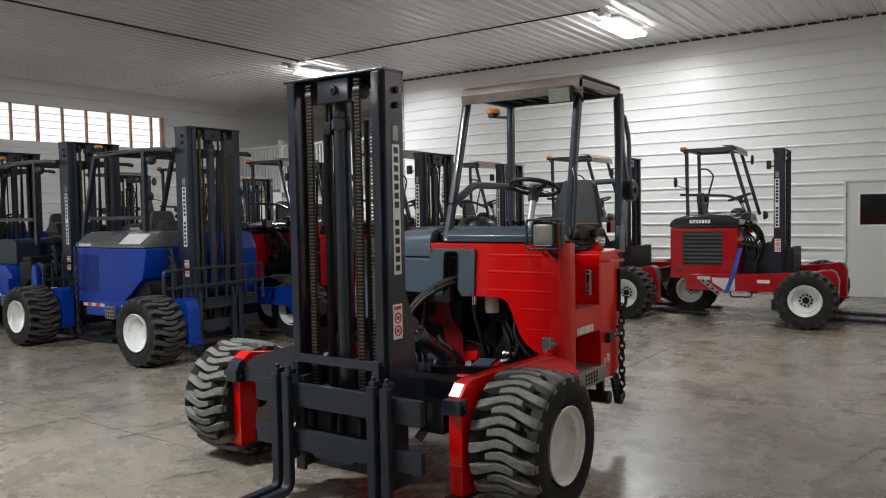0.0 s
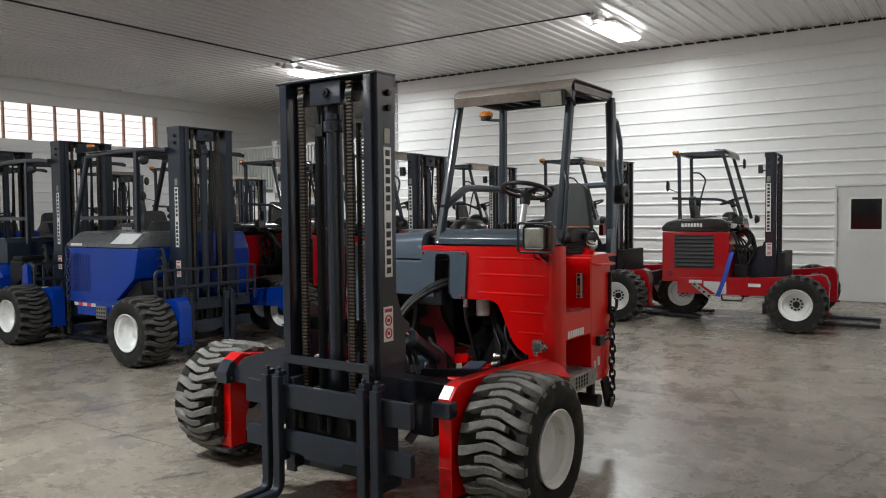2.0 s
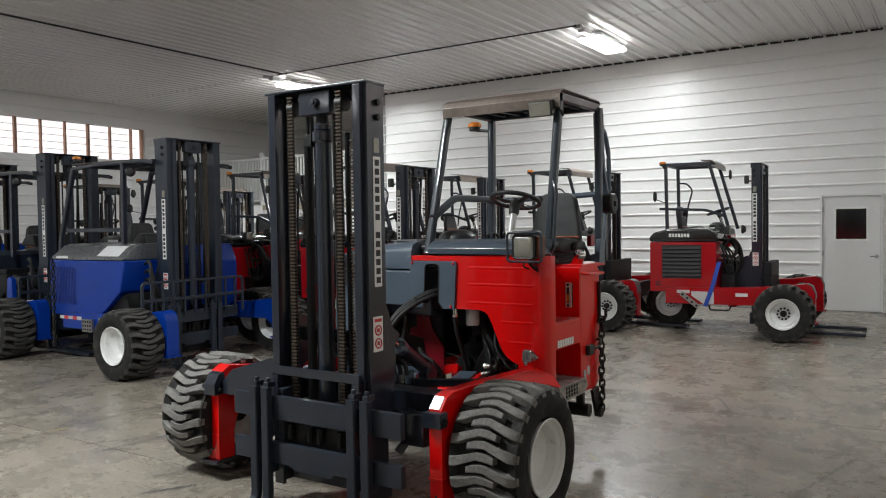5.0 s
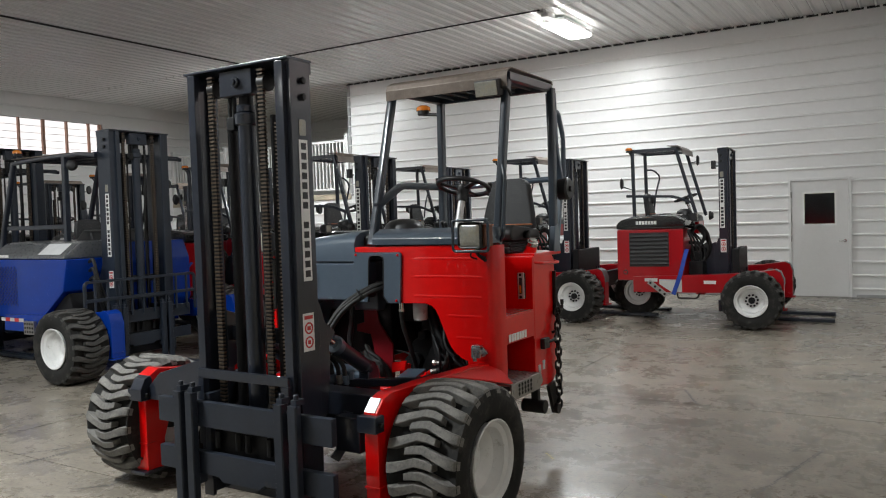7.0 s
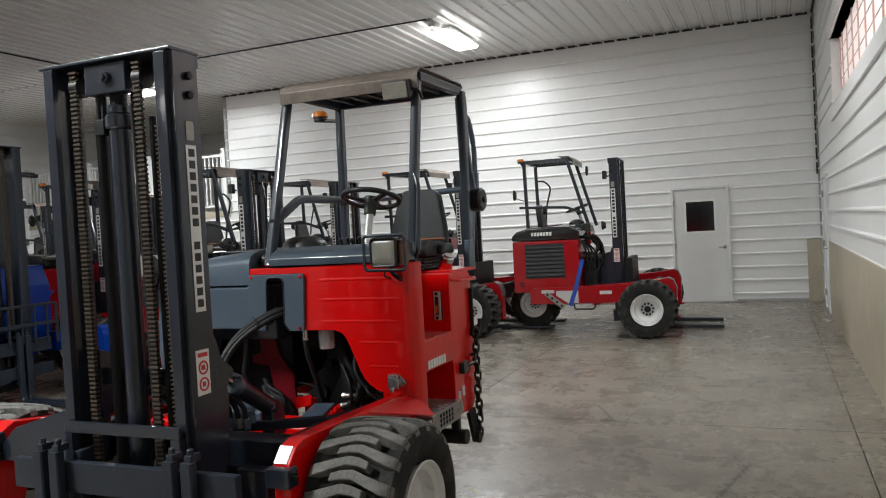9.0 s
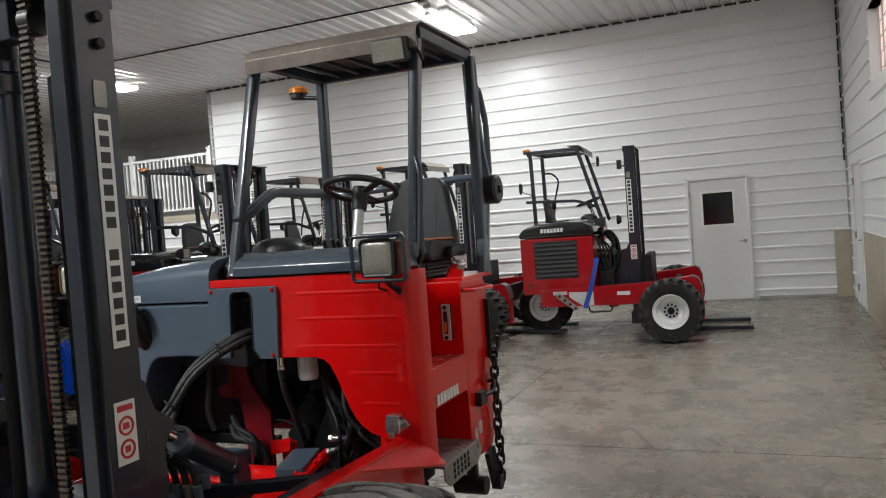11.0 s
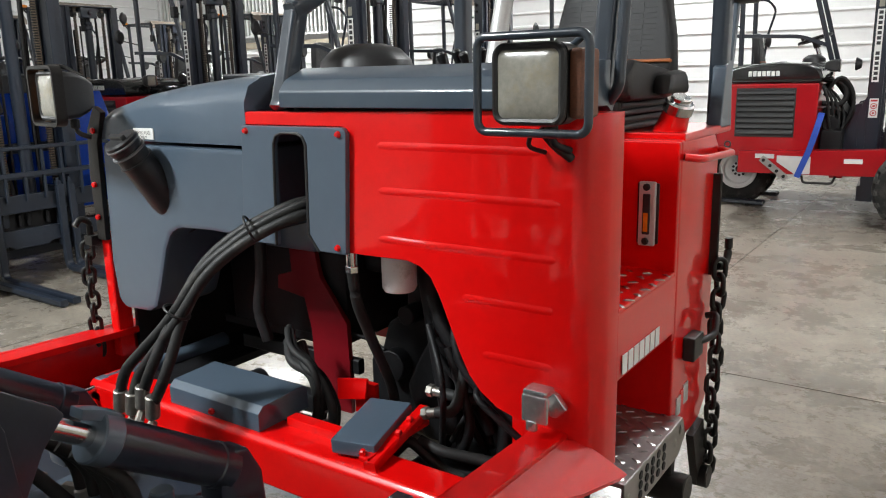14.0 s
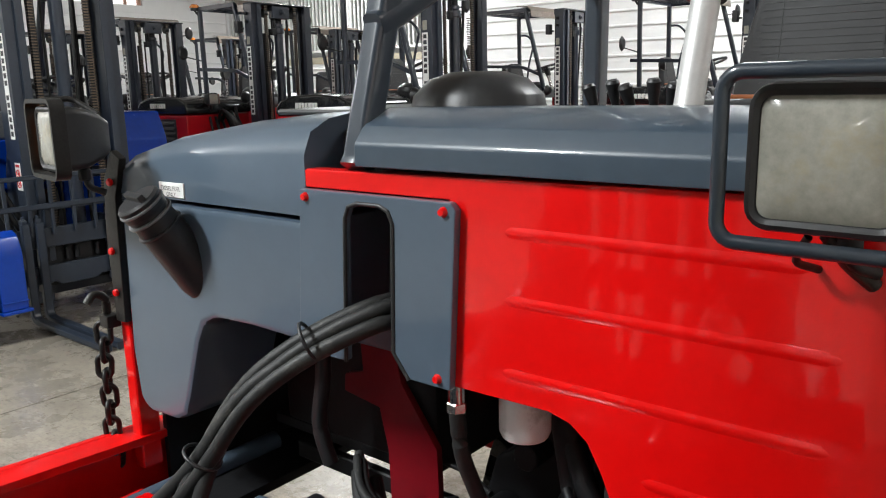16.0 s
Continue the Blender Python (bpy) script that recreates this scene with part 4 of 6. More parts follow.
def link_chain(root, p0, n, size=0.062, r=0.0075, sway=0.004):
    c = new("hanging_chain"); c.parent = root
    a, b = size / 2, size * 0.30
    path = [(b * math.cos(t), 0, (a - b) * (1 if math.sin(t) >= 0 else -1) + b * math.sin(t)) for t in [k * math.pi / 8 for k in range(16)]]
    base = None
    for i in range(n):
        m = pose(p0[0] + sway * math.sin(i * 1.3), p0[1] + sway * math.cos(i * 1.7), p0[2] - i * (size - 2.3 * r), 0, 4 * math.sin(i), 45 + 90 * (i % 2))
        base = part("link", tube(path, r, 7, closed=True), IRON, c, m=m) if base is None else again(base, c, m)
    return c

def frame_arms(root, paint, tape=True, dark_caps=True, hi=0.0, deep=0.0, slim=False):
    """slim: the narrow legs of the machine in front, the tall cap on its -x leg, and a wheel fender on its +x side."""
    for s in (-1, 1):
        a, b = (0.820, 0.902) if slim and s > 0 else (-0.918, -0.812) if slim else sorted((s * 0.765, s * 0.925))
        foot = 0.13 if slim else 0.24
        front = [(-0.365, foot), (-0.365, 0.60 + hi), (-0.325, 0.70 + hi), (-0.26, 0.732 + hi), (-0.18, 0.72 + hi), (0.05, 0.69 + hi)]
        back = [(0.40, 0.66 + deep), (0.76, 0.645 + deep), (1.62, 0.62 + deep)]
        heel = [(-0.10, 0.46), (-0.20, 0.40), (-0.235, 0.30), (-0.235, foot)]
        if slim and s > 0:
            front = [(-0.365, foot), (-0.365, 0.655), (-0.305, 0.718), (-0.245, 0.735), (-0.18, 0.735), (0.05, 0.730)]
            back = [(0.40, 0.718), (0.86, 0.697)]
        if slim and s < 0:
            slab = [prism(front + [(0.05, 0.452)] + heel, "x", a, b, 0.007), prism([front[-1]] + back + [(1.62, 0.44), (0.05, 0.452)], "x", a, a + 0.022, 0.003),
                    prism([front[-1]] + back + [(v, z - 0.024) for v, z in reversed([front[-1]] + back)], "x", a + 0.022, b, 0.004), prism([(0.05, 0.452), (0.05, 0.43), (1.62, 0.42), (1.62, 0.44)], "x", a + 0.022, b, 0.004)]
        else:
            slab = [prism(front + back + [(back[-1][0], 0.44), (0.6, 0.44)] + heel, "x", a, b, 0.007)]
        arm = part("frame_arm", slab, paint, root)
        part("foot_plate", box(a - 0.012, b + 0.012, -0.40, -0.19, foot - 0.018, foot, 0.003), MASTP if slim else paint, arm)
        part("leg_band", box(a - 0.004, b + 0.004, -0.371, -0.30, 0.285, 0.297, 0.004), paint, arm)
        if dark_caps:
            if slim and s < 0:
                part("end_cap", prism([(-0.405, 0.555), (-0.405, 0.625), (-0.372, 0.685), (-0.335, 0.70), (-0.32, 0.68), (-0.32, 0.555)], "x", a + 0.022, b + 0.014, 0.006), MASTP, arm)
                part("cap_side", box(a - 0.012, a + 0.022, -0.398, -0.33, 0.557, 0.622, 0.006), MASTP, arm)
            else:
                part("end_cap", box(a - 0.014, b + 0.018, -0.405, -0.33, 0.565, 0.648, 0.008), MASTP, arm)
            part("bolt", cyl(0.012, 0.022, pose(b + 0.016, -0.37, (0.605 if s > 0 else 0.59), 0, 90), 10), IRON, arm)
        if not slim and hi:
            part("end_plate", prism([(-0.372, 0.56), (-0.372, 0.632), (-0.331, 0.736), (-0.262, 0.769), (-0.262, 0.760), (-0.325, 0.729), (-0.366, 0.628), (-0.366, 0.56)], "x", a - 0.006, b + 0.006, 0), GREYP, arm)
        if tape and slim and s > 0:
            slope = [(-0.3665, 0.660), (-0.310, 0.7185), (-0.306, 0.714), (-0.3615, 0.657)]
            part("reflector", prism(slope, "x", a + 0.004, a + 0.066, 0), REFL, arm)
        for z in (0.2,):
            part("bolt", cyl(0.009, 0.006, pose((a + b) / 2, -0.365, z, 90), 6), INK, arm)
        part("axle_stub", cyl(0.07, 0.16, pose(b if s > 0 else a, -0.09 if slim and s < 0 else 0, TYRE_R, 0, 90 * s), 16), DARK, arm)
        if s > 0 and slim:
            plate = bmesh.new()
            top = [plate.verts.new(p) for p in ((0.899, 0.30, 0.714), (0.899, 0.74, 0.694), (0.930, 0.775, 0.682), (0.985, 0.775, 0.658), (0.992, 0.90, 0.560), (0.985, 0.66, 0.625))]
            low = [plate.verts.new(v.co - Vector((0, 0, 0.008))) for v in top]
            plate.faces.new(top); plate.faces.new(low[::-1])
            for k in range(6):
                plate.faces.new((top[k], low[k], low[(k + 1) % 6], top[(k + 1) % 6]))
            bmesh.ops.recalc_face_normals(plate, faces=plate.faces[:])
            part("fender", plate, paint, arm)

def guard(root, paint, u0, u1, front, rear, z0, top, label="", canopy=True, lamp=False, thick=0.05):
    """Overhead guard with leaning front posts. front: (foot, head) of the front posts along v."""
    g = new("overhead_guard"); g.parent = root
    slant = ((u0 - 0.005, u0 - 0.01, front[0]), (u1 - 0.045, u1 - 0.012, front[0] + 0.175)) if lamp else ((u0, u0, front[0]), (u1, u1, front[0]))
    for foot, head, f in slant:
        part("front_post", bar([(foot, f, z0), (foot, f + 0.012, z0 + 0.02), (head, front[1] + 0.02, top - 0.06)], thick, thick * 1.1, up=(0, 1, 0), c=0.014), paint, g)
    for u in (u0, u1 + (0.02 if lamp else 0.0)):
        part("rear_post", bar([(u, rear, z0 - 0.08), (u, rear + 0.02, top - 0.05)], thick, thick * 1.15, up=(0, 1, 0), c=0.014), paint, g)
    part("roof_frame", [bar([(u, front[1], top - 0.045), (u, rear + 0.03, top - 0.045)], 0.045, 0.05) for u in (u0, u1)] + [bar([(u0, v, top - 0.045), (u1, v, top - 0.045)], 0.045, 0.045) for v in (front[1] + 0.02, rear + 0.02)], paint, g)
    k = 6
    rb = None
    for i in range(k):
        at = pose(u0 + (u1 - u0) * (i + 1) / (k + 1), 0, 0)
        rb = part("roof_bar", bar([(0, front[1] + 0.02, top - 0.04), (0, rear + 0.02, top - 0.04)], 0.02, 0.025), paint, g, m=at) if rb is None else again(rb, g, at)
    if canopy:
        f, r = front[1] - 0.05, rear + 0.06
        part("canopy", prism([(f + 0.004, top - 0.115), (f, top - 0.05), (f + 0.015, top - 0.015), (f + 0.07, top + 0.012), (r - 0.03, top + 0.006), (r, top - 0.02), (r - 0.006, top - 0.024), (r - 0.034, top - 0.002), (f + 0.07, top + 0.004), (f + 0.022, top - 0.020), (f + 0.008, top - 0.052), (f + 0.012, top - 0.115)], "x", u0 - 0.02, u1 + 0.02, 0.0015), CANOPY, g, "worn brownish sheet steel roof")
    return g
ZINC = mat("cast_zinc", (0.52, 0.53, 0.54), 0.26, metal=0.85, grain=0.12, scale=20, bump=0.1)

def soft_rib(a, b, z, v, high, half):
    """A low pressed swelling that runs out softly at its ends."""
    bm = bmesh.new()
    rows = []
    for i in range(33):
        x = a + (b - a) * i / 32
        e = min(1.0, min(x - a, b - x) / 0.018)
        e = e * e * (3 - 2 * e)
        rows.append([bm.verts.new((x, v - high * e * math.exp(-(k / 2.2) ** 2) + 0.0004 * abs(k), z + half * k / 4 * (0.75 + 0.25 * e))) for k in range(-4, 5)])
    for p, q in zip(rows, rows[1:]):
        for i in range(8):
            bm.faces.new((p[i], q[i], q[i + 1], p[i + 1]))
    bmesh.ops.recalc_face_normals(bm, faces=bm.faces[:])
    return bm

def hero():
    """The red machine in front: engine on the -x side under a slate hood, driver on the +x side."""
    root = thing("truck_mounted_forklift", "glossy red truck-mounted forklift with slate-grey hood and mast", "forklift")
    for s in (-1, 1):
        wheel(root, s * (AXLE_U - TYRE_W / 2) + (0.06 if s < 0 else -0.01), -0.09 if s < 0 else 0.0, s, dark_hub=False, spin=7 * s, tread="dusty")
    wheel(root, 0.05, 1.72, -1, 0.95, tread="dusty")
    mast(root, 0.150, 0.366, -0.48, 2.39, (1, -1), rail=0.07)
    carriage(root, 0.18, -0.47, CARR)
    frame_arms(root, RED, slim=True)
    # reach carriage between the arms
    part("reach_frame", [box(-0.70, 0.74, -0.20, -0.06, 0.57, 0.695, 0.01), box(0.42, 0.74, -0.04, 0.10, 0.585, 0.63, 0.01), bar([(-0.60, -0.15, 0.56), (-0.60, 0.30, 0.62)], 0.06, 0.10), bar([(0.735, -0.2, 0.65), (0.735, 0.37, 0.65)], 0.045, 0.085), bar([(0.31, 0.085, 0.668), (0.715, 0.31, 0.665)], 0.04, 0.045), bar([(0.60, -0.21, 0.60), (0.58, -0.22, 0.44), (0.54, -0.26, 0.36)], 0.03, 0.05),
                         prism([(-0.795, 0.56), (-0.795, 0.64), (-0.70, 0.725), (-0.36, 0.825), (-0.22, 0.825), (-0.22, 0.56)], "y", -0.35, -0.20, 0.008), prism([(0.58, 0.42), (0.58, 0.60), (0.74, 0.60), (0.74, 0.42)], "y", -0.30, -0.22, 0.01)], MASTP, root, "dark slate reach frame")
    parts("slide_rod", [rod((-0.735, 0.0, 0.497), (-0.735, 0.66, 0.507), 0.013, 16), rod((0.62, -0.1, 0.58), (0.66, 0.60, 0.50), 0.018)], CHROME, root, "polished slide rod")
    for s, u0 in ((1, 0.435), (-1, -0.135)):
        tc = new("tilt_cylinder"); tc.parent = root
        p0, p1 = Vector((u0 - 0.035, -0.26, 1.040)), Vector((u0 - 0.01, 0.168, 0.758))
        d = (p1 - p0).normalized()
        part("barrel", [rod(p0 + d * 0.245, p1, 0.043, 28), rod(p1 - d * 0.012, p1 + d * 0.03, 0.046, 28)], MASTP, tc)
        part("piston_rod", rod(p0, p0 + d * 0.26, 0.019, 18), CHROME, tc)
        parts("clevis", [box(p0.x - 0.05, p0.x + 0.05, p0.y - 0.06, p0.y + 0.03, p0.z - 0.05, p0.z + 0.05, 0.012), prism([(p1.y, p1.z + 0.035), (p1.y + 0.06, p1.z + 0.02), (p1.y + 0.09, p1.z - 0.04), (p1.y + 0.10, 0.60), (p1.y - 0.02, 0.60), (p1.y - 0.02, p1.z - 0.04)], "x", p1.x - 0.035, p1.x + 0.035, 0.012)], MASTP, tc)
        g0 = p0 + d * 0.245
        part("gland", [rod(g0 - d * 0.018, g0 + d * 0.022, 0.047, 24)], SLATE, tc)
        part("port_plate", prism([(g0.y - 0.035, g0.z + 0.050), (g0.y - 0.030, g0.z + 0.068), (g0.y + 0.010, g0.z + 0.052), (g0.y + 0.040, g0.z + 0.034), (g0.y + 0.035, g0.z + 0.015), (g0.y, g0.z + 0.035)], "x", p0.x - 0.008, p0.x + 0.030, 0.003), SLATE, tc)
        part("anchor_plate", prism([(-0.36, 1.12), (-0.24, 1.075), (-0.150, 1.012), (-0.138, 0.995), (-0.178, 0.95), (-0.225, 0.86), (-0.33, 0.80), (-0.36, 0.80)], "x", p0.x + 0.056, p0.x + 0.072, 0.003), MASTP, tc)
    part("reach_carriage", [box(-0.72, 0.36, 0.00, 0.40, 0.38, 0.53, 0.012), box(-0.55, 0.20, 0.06, 0.34, 0.53, 0.57, 0.008)], MASTP, root, "dark slate reach carriage between the frame arms")
    slide = part("slide_cylinder", [rod((-0.735, 0.63, 0.5065), (-0.735, 1.15, 0.513), 0.030, 20), rod((-0.735, 0.615, 0.5063), (-0.735, 0.65, 0.5068), 0.034, 20), box(-0.775, -0.700, 0.60, 0.64, 0.465, 0.500, 0.006)], SLATE, root, "slate-grey slide cylinder beside the frame arm")
    for i in range(5):
        u = 0.245 + 0.045 * i
        part("hydraulic_hose", tube([(u, 0.0, 0.56), (u - 0.004, 0.002, 0.68), (u - 0.012, -0.006, 0.80), (u - 0.05, -0.06, 0.86)], 0.013, 12, rnd=0.05), HOSE, root)
        part("hose_ferrule", rod((u, 0.0, 0.685), (u - 0.005, -0.002, 0.735), 0.0165, 12), SLATE if i % 3 else BRASS, root)
    valve = part("valve_block", [box(0.10, 0.34, -0.10, 0.06, 0.62, 0.70, 0.008), cyl(0.022, 0.05, pose(0.40, 0.06, 0.70), 14)], SLATE, root, "slate-grey valve block with hose fittings")
    parts("hose_fitting", [rod((0.14, -0.12, 0.83), (0.20, -0.08, 0.80), 0.016, 12), rod((0.10, -0.06, 0.76), (0.16, -0.03, 0.74), 0.014, 6), rod((0.20, -0.02, 0.73), (0.25, 0.01, 0.72), 0.014, 6)], BRASS, root)
    part("hydraulic_hose", tube([(0.02, -0.20, 0.90), (0.10, -0.14, 0.86), (0.20, -0.08, 0.80), (0.28, -0.04, 0.72)], 0.0135, 12, rnd=0.05), HOSE, root)
    # front cross beam and what is bolted to it
    beam = part("cross_beam", [prism([(0.60, 0.40), (0.60, 0.52), (0.615, 0.535), (0.72, 0.535), (0.735, 0.52), (0.735, 0.40)], "x", -0.76, 0.76, 0.006), bar([(0.43, 0.62, 0.545), (0.40, 0.90, 0.585)], 0.035, 0.03), box(0.16, 0.24, 0.88, 0.90, 0.53, 0.63, 0.004), box(0.06, 0.36, 0.70, 0.74, 0.53, 0.56, 0.004)], RED, root)
    bx = part("control_box", [prism([(0.625, 0.535), (0.625, 0.588), (0.645, 0.606), (0.80, 0.612), (0.82, 0.60), (0.82, 0.535)], "x", -0.36, 0.03, 0.002)], SLATE, root, "slate-grey sheet steel cover box")
    for u in (-0.16,):
        part("bolt", cyl(0.010, 0.014, pose(u, 0.624, 0.556, 90), 6), RED, bx)
    tilt = Matrix.Translation((0.335, 0.75, 0.565)) @ Matrix.Rotation(radians(6), 4, "X") @ Matrix.Rotation(radians(12), 4, "Z")
    bx2 = part("control_box", [box(-0.065, 0.065, -0.11, 0.12, -0.01, 0.032, 0.006, tilt)], SLATE, root, "small slate-grey cover box")
    for p in ((0.085, -0.02), (0.085, 0.05), (0.04, -0.12)):
        part("bolt", cyl(0.010, 0.016, tilt @ pose(p[0] - 0.005, p[1], 0.02, 0, 90) if p[0] > 0.08 else tilt @ pose(p[0], p[1], 0.02, 90), 6), RED, bx2)
    # front panel
    red_pts = [(-0.085, 1.408), (0.88, 1.418), (0.90, 1.40), (0.90, 0.655), (0.83, 0.685), (0.775, 0.70), (0.715, 0.718), (0.668, 0.75), (0.638, 0.785), (0.610, 0.84), (0.585, 0.90), (0.555, 0.97), (0.530, 1.015), (0.500, 1.038), (0.46, 1.048), (0.27, 1.046), (0.27, 1.372), (-0.085, 1.372)]
    fp = part("front_panel", prism(red_pts, "y", 0.76, 0.80, 0.005), RED, root, "glossy red pressed steel front panel")
    for a, b, z in ((0.378, 0.835, 1.330), (0.377, 0.885, 1.219), (0.371, 0.878, 1.096), (0.618, 0.870, 0.979), (0.672, 0.865, 0.847)):
        part("pressed_rib", soft_rib(a, b, z, 0.7605, 0.0030, 0.019), RED, fp)
    part("corner_column", prism([(0.86, 0.7590), (0.901, 0.7590), (0.907, 0.7591), (0.932, 0.763), (0.950, 0.772), (0.964, 0.787), (0.971, 0.81), (0.971, 0.87), (0.86, 0.87)], "z", 0.60, 1.412, 0), RED, root)
    plate = part("cover_plate", prism([(-0.082, 1.372), (0.285, 1.372), (0.297, 1.36), (0.278, 1.045), (0.185, 1.045), (0.150, 1.09), (0.158, 1.325), (0.148, 1.346), (0.128, 1.354), (0.072, 1.354), (0.050, 1.346), (0.040, 1.325), (0.026, 1.046), (-0.108, 1.046)], "y", 0.742, 0.76, 0.004), SLATE, root, "slate-grey cover plate with a hose slot")
    for u, z in ((-0.065, 1.357), (0.272, 1.355), (0.252, 1.062), (-0.085, 1.06)):
        part("bolt", lathe([(0, 0.009), (0.006, 0.008), (0.0095, 0.0), (0, 0)], 12, pose(u, 0.742, z, 90)), RED, plate)
    part("edge_trim", tube([(0.185, 0.742, 1.045), (0.150, 0.742, 1.09), (0.158, 0.742, 1.325), (0.148, 0.742, 1.346), (0.128, 0.742, 1.354), (0.072, 0.742, 1.354), (0.050, 0.742, 1.346), (0.040, 0.742, 1.325), (0.026, 0.742, 1.046)], 0.0042, 12), BLACK, plate, "black rubber edge trim")
    # Sheet added behind the slot, in red darkened for the shaded inside.
    part("slot_backing", box(-0.02, 0.22, 1.10, 1.12, 1.06, 1.37, 0), SHADED_RED, root)
    # engine side: tank front and hood
    part("tank_front", prism([(-0.795, 1.302), (-0.092, 1.302), (-0.112, 1.046), (-0.30, 1.050), (-0.43, 1.045), (-0.475, 1.022), (-0.505, 0.97), (-0.56, 0.82), (-0.585, 0.765), (-0.63, 0.742), (-0.76, 0.735), (-0.80, 0.76), (-0.815, 0.9)], "y", 0.765, 1.02, 0.018), SLATE, root, "slate-grey moulded tank with an arched cut-out")
    part("tank_back", [box(-0.80, -0.10, 1.02, 1.65, 0.95, 1.30, 0.02)], SLATE, root)
    hood_pts = [(-0.80, 1.312), (-0.815, 1.36), (-0.80, 1.392), (-0.74, 1.428), (-0.60, 1.462), (-0.42, 1.488), (-0.22, 1.505), (-0.095, 1.512), (-0.095, 1.312)]
    hb = bmesh.new()
    rows = []
    for v, dz, inset in ((0.772, 0.0, 0.0), (0.770, -0.4, 0.0), (0.79, -0.18, 0.0), (0.84, -0.06, 0.0), (0.93, 0.0, 0.0), (1.25, 0.02, 0.0), (1.55, 0.0, 0.0), (1.68, -0.1, 0.02)):
        row = []
        for u, z in hood_pts:
            zz = 1.312 + (z - 1.312) * (1 + dz) if v != 0.772 else 1.312
            row.append(hb.verts.new((u + (inset if u < -0.5 else 0), v, zz)))
        rows.append(row)
    n = len(hood_pts)
    for a, b in zip(rows[1:], rows[2:]):
        for i in range(n):
            hb.faces.new((a[i], a[(i + 1) % n], b[(i + 1) % n], b[i]))
    hb.faces.new(rows[1]); hb.faces.new(rows[-1])
    bmesh.ops.delete(hb, geom=[v for v in hb.verts if not v.link_faces], context="VERTS")
    bmesh.ops.recalc_face_normals(hb, faces=hb.faces[:])
    hood = tagged(mesh_part("hood", mesh_of("hood", hb, SLATE, 40, False), root), "slate-grey rounded engine hood")
    part("hood_vent", prism([(0.87, 1.38), (0.87, 1.47), (0.90, 1.49), (1.3, 1.49), (1.3, 1.38)], "x", -0.094, 0.03, 0.01), BLACK, root, "black plastic vent beside the hood")
    part("hood_ridge", box(-0.45, -0.20, 1.0, 1.5, 1.498, 1.512, 0.008), BLACK, root)
    sticker = part("fuel_sticker", box(-0.612, -0.512, 0.7665, 0.772, 1.318, 1.352, 0.001), STICK, root, "small white sticker reading DIESEL FUEL ONLY")
    for txt, z in (("DIESEL FUEL", 1.338), ("ONLY", 1.324)):
        cu = bpy.data.curves.new("sticker_text", "FONT")
        cu.body, cu.size, cu.align_x, cu.align_y = txt, 0.0145, "CENTER", "CENTER"
        tm = bpy.data.objects.new("sticker_text", cu)
        scene.collection.objects.link(tm)
        dg = bpy.context.evaluated_depsgraph_get()
        me = bpy.data.meshes.new_from_object(tm.evaluated_get(dg))
        bpy.data.objects.remove(tm)
        me.materials.clear(); me.materials.append(INK)
        mesh_part("sticker_text", me, sticker, pose(-0.562, 0.7655, z, 90))
    neck = new("fuel_filler"); neck.parent = root
    p0, p1 = Vector((-0.535, 0.665, 1.325)), Vector((-0.500, 0.86, 1.04))
    d = (p1 - p0).normalized()
    part("filler_neck", [lathe([(0, 0.0), (0.048, 0.0), (0.050, 0.05), (0.058, 0.2), (0.04, 0.33), (0, 0.33)], 22, along(p0 + d * 0.03, p1))], BLACK, neck)
    part("filler_cap", [lathe([(0, 0), (0.046, 0.0), (0.052, 0.006), (0.052, 0.032), (0.05, 0.036), (0, 0.036)], 20, along(p0 - d * 0.004, p1)), box(-0.045, 0.045, -0.008, 0.008, -0.018, 0.0, 0.004, along(p0, p1))], BLACK, neck, "black ribbed filler cap")
    # Two grey rings paint in the neck's highlight lines; the third is black.
    for k in (0.010, 0.040, 0.075):
        part("neck_ring", lathe([(0.046, 0.0), (0.0545, 0.001), (0.0555, 0.004), (0.0545, 0.007), (0.046, 0.008)], 24, along(p0 + d * k, p1)), GREYP if k < 0.07 else BLACK, neck)
    # left side post with lamp bracket and chain
    post = part("side_post", [bar([(-0.845, 0.80, 0.55), (-0.845, 0.80, 0.99)], 0.045, 0.06, up=(0, 1, 0))], RED, root)
    br = part("lamp_bracket", [prism([(-0.86, 0.97), (-0.815, 0.97), (-0.80, 1.30), (-0.76, 1.40), (-0.80, 1.42), (-0.85, 1.34), (-0.865, 1.2)], "y", 0.755, 0.775, 0.003)], IRON, root, "black steel lamp bracket")
    for z in (1.05, 1.16, 1.34):
        part("bolt", cyl(0.010, 0.012, pose(-0.835 + max(0, z - 1.2) * 0.2, 0.755, z, 90), 8), RED, br)
    part("chain_hook", [tube([(-0.895, 0.75, 0.97), (-0.895, 0.75, 1.03), (-0.90, 0.72, 1.045), (-0.90, 0.70, 1.02)], 0.011, 8, rnd=0.02), box(-0.905, -0.86, 0.73, 0.77, 0.95, 0.985, 0.005)], IRON, root)
    link_chain(root, (-0.905, 0.735, 0.93), 9)
    worklight(root, -0.785, 0.63, 1.457, 0.142, 0.146, 0.10, -9, side=-1)
    worklight(root, 0.870, 0.655, 1.474, 0.160, 0.154, 0.115, -3, side=1)
    part("lamp_stay", [tube([(0.86, 0.70, 1.385), (0.88, 0.72, 1.35), (0.90, 0.76, 1.32)], 0.010, 8, rnd=0.02), tube([(0.84, 0.70, 1.38), (0.82, 0.715, 1.345), (0.84, 0.76, 1.33)], 0.005, 6, rnd=0.02)], IRON, root)
    # electrical socket on the panel
    so = new("trailer_socket"); so.parent = root
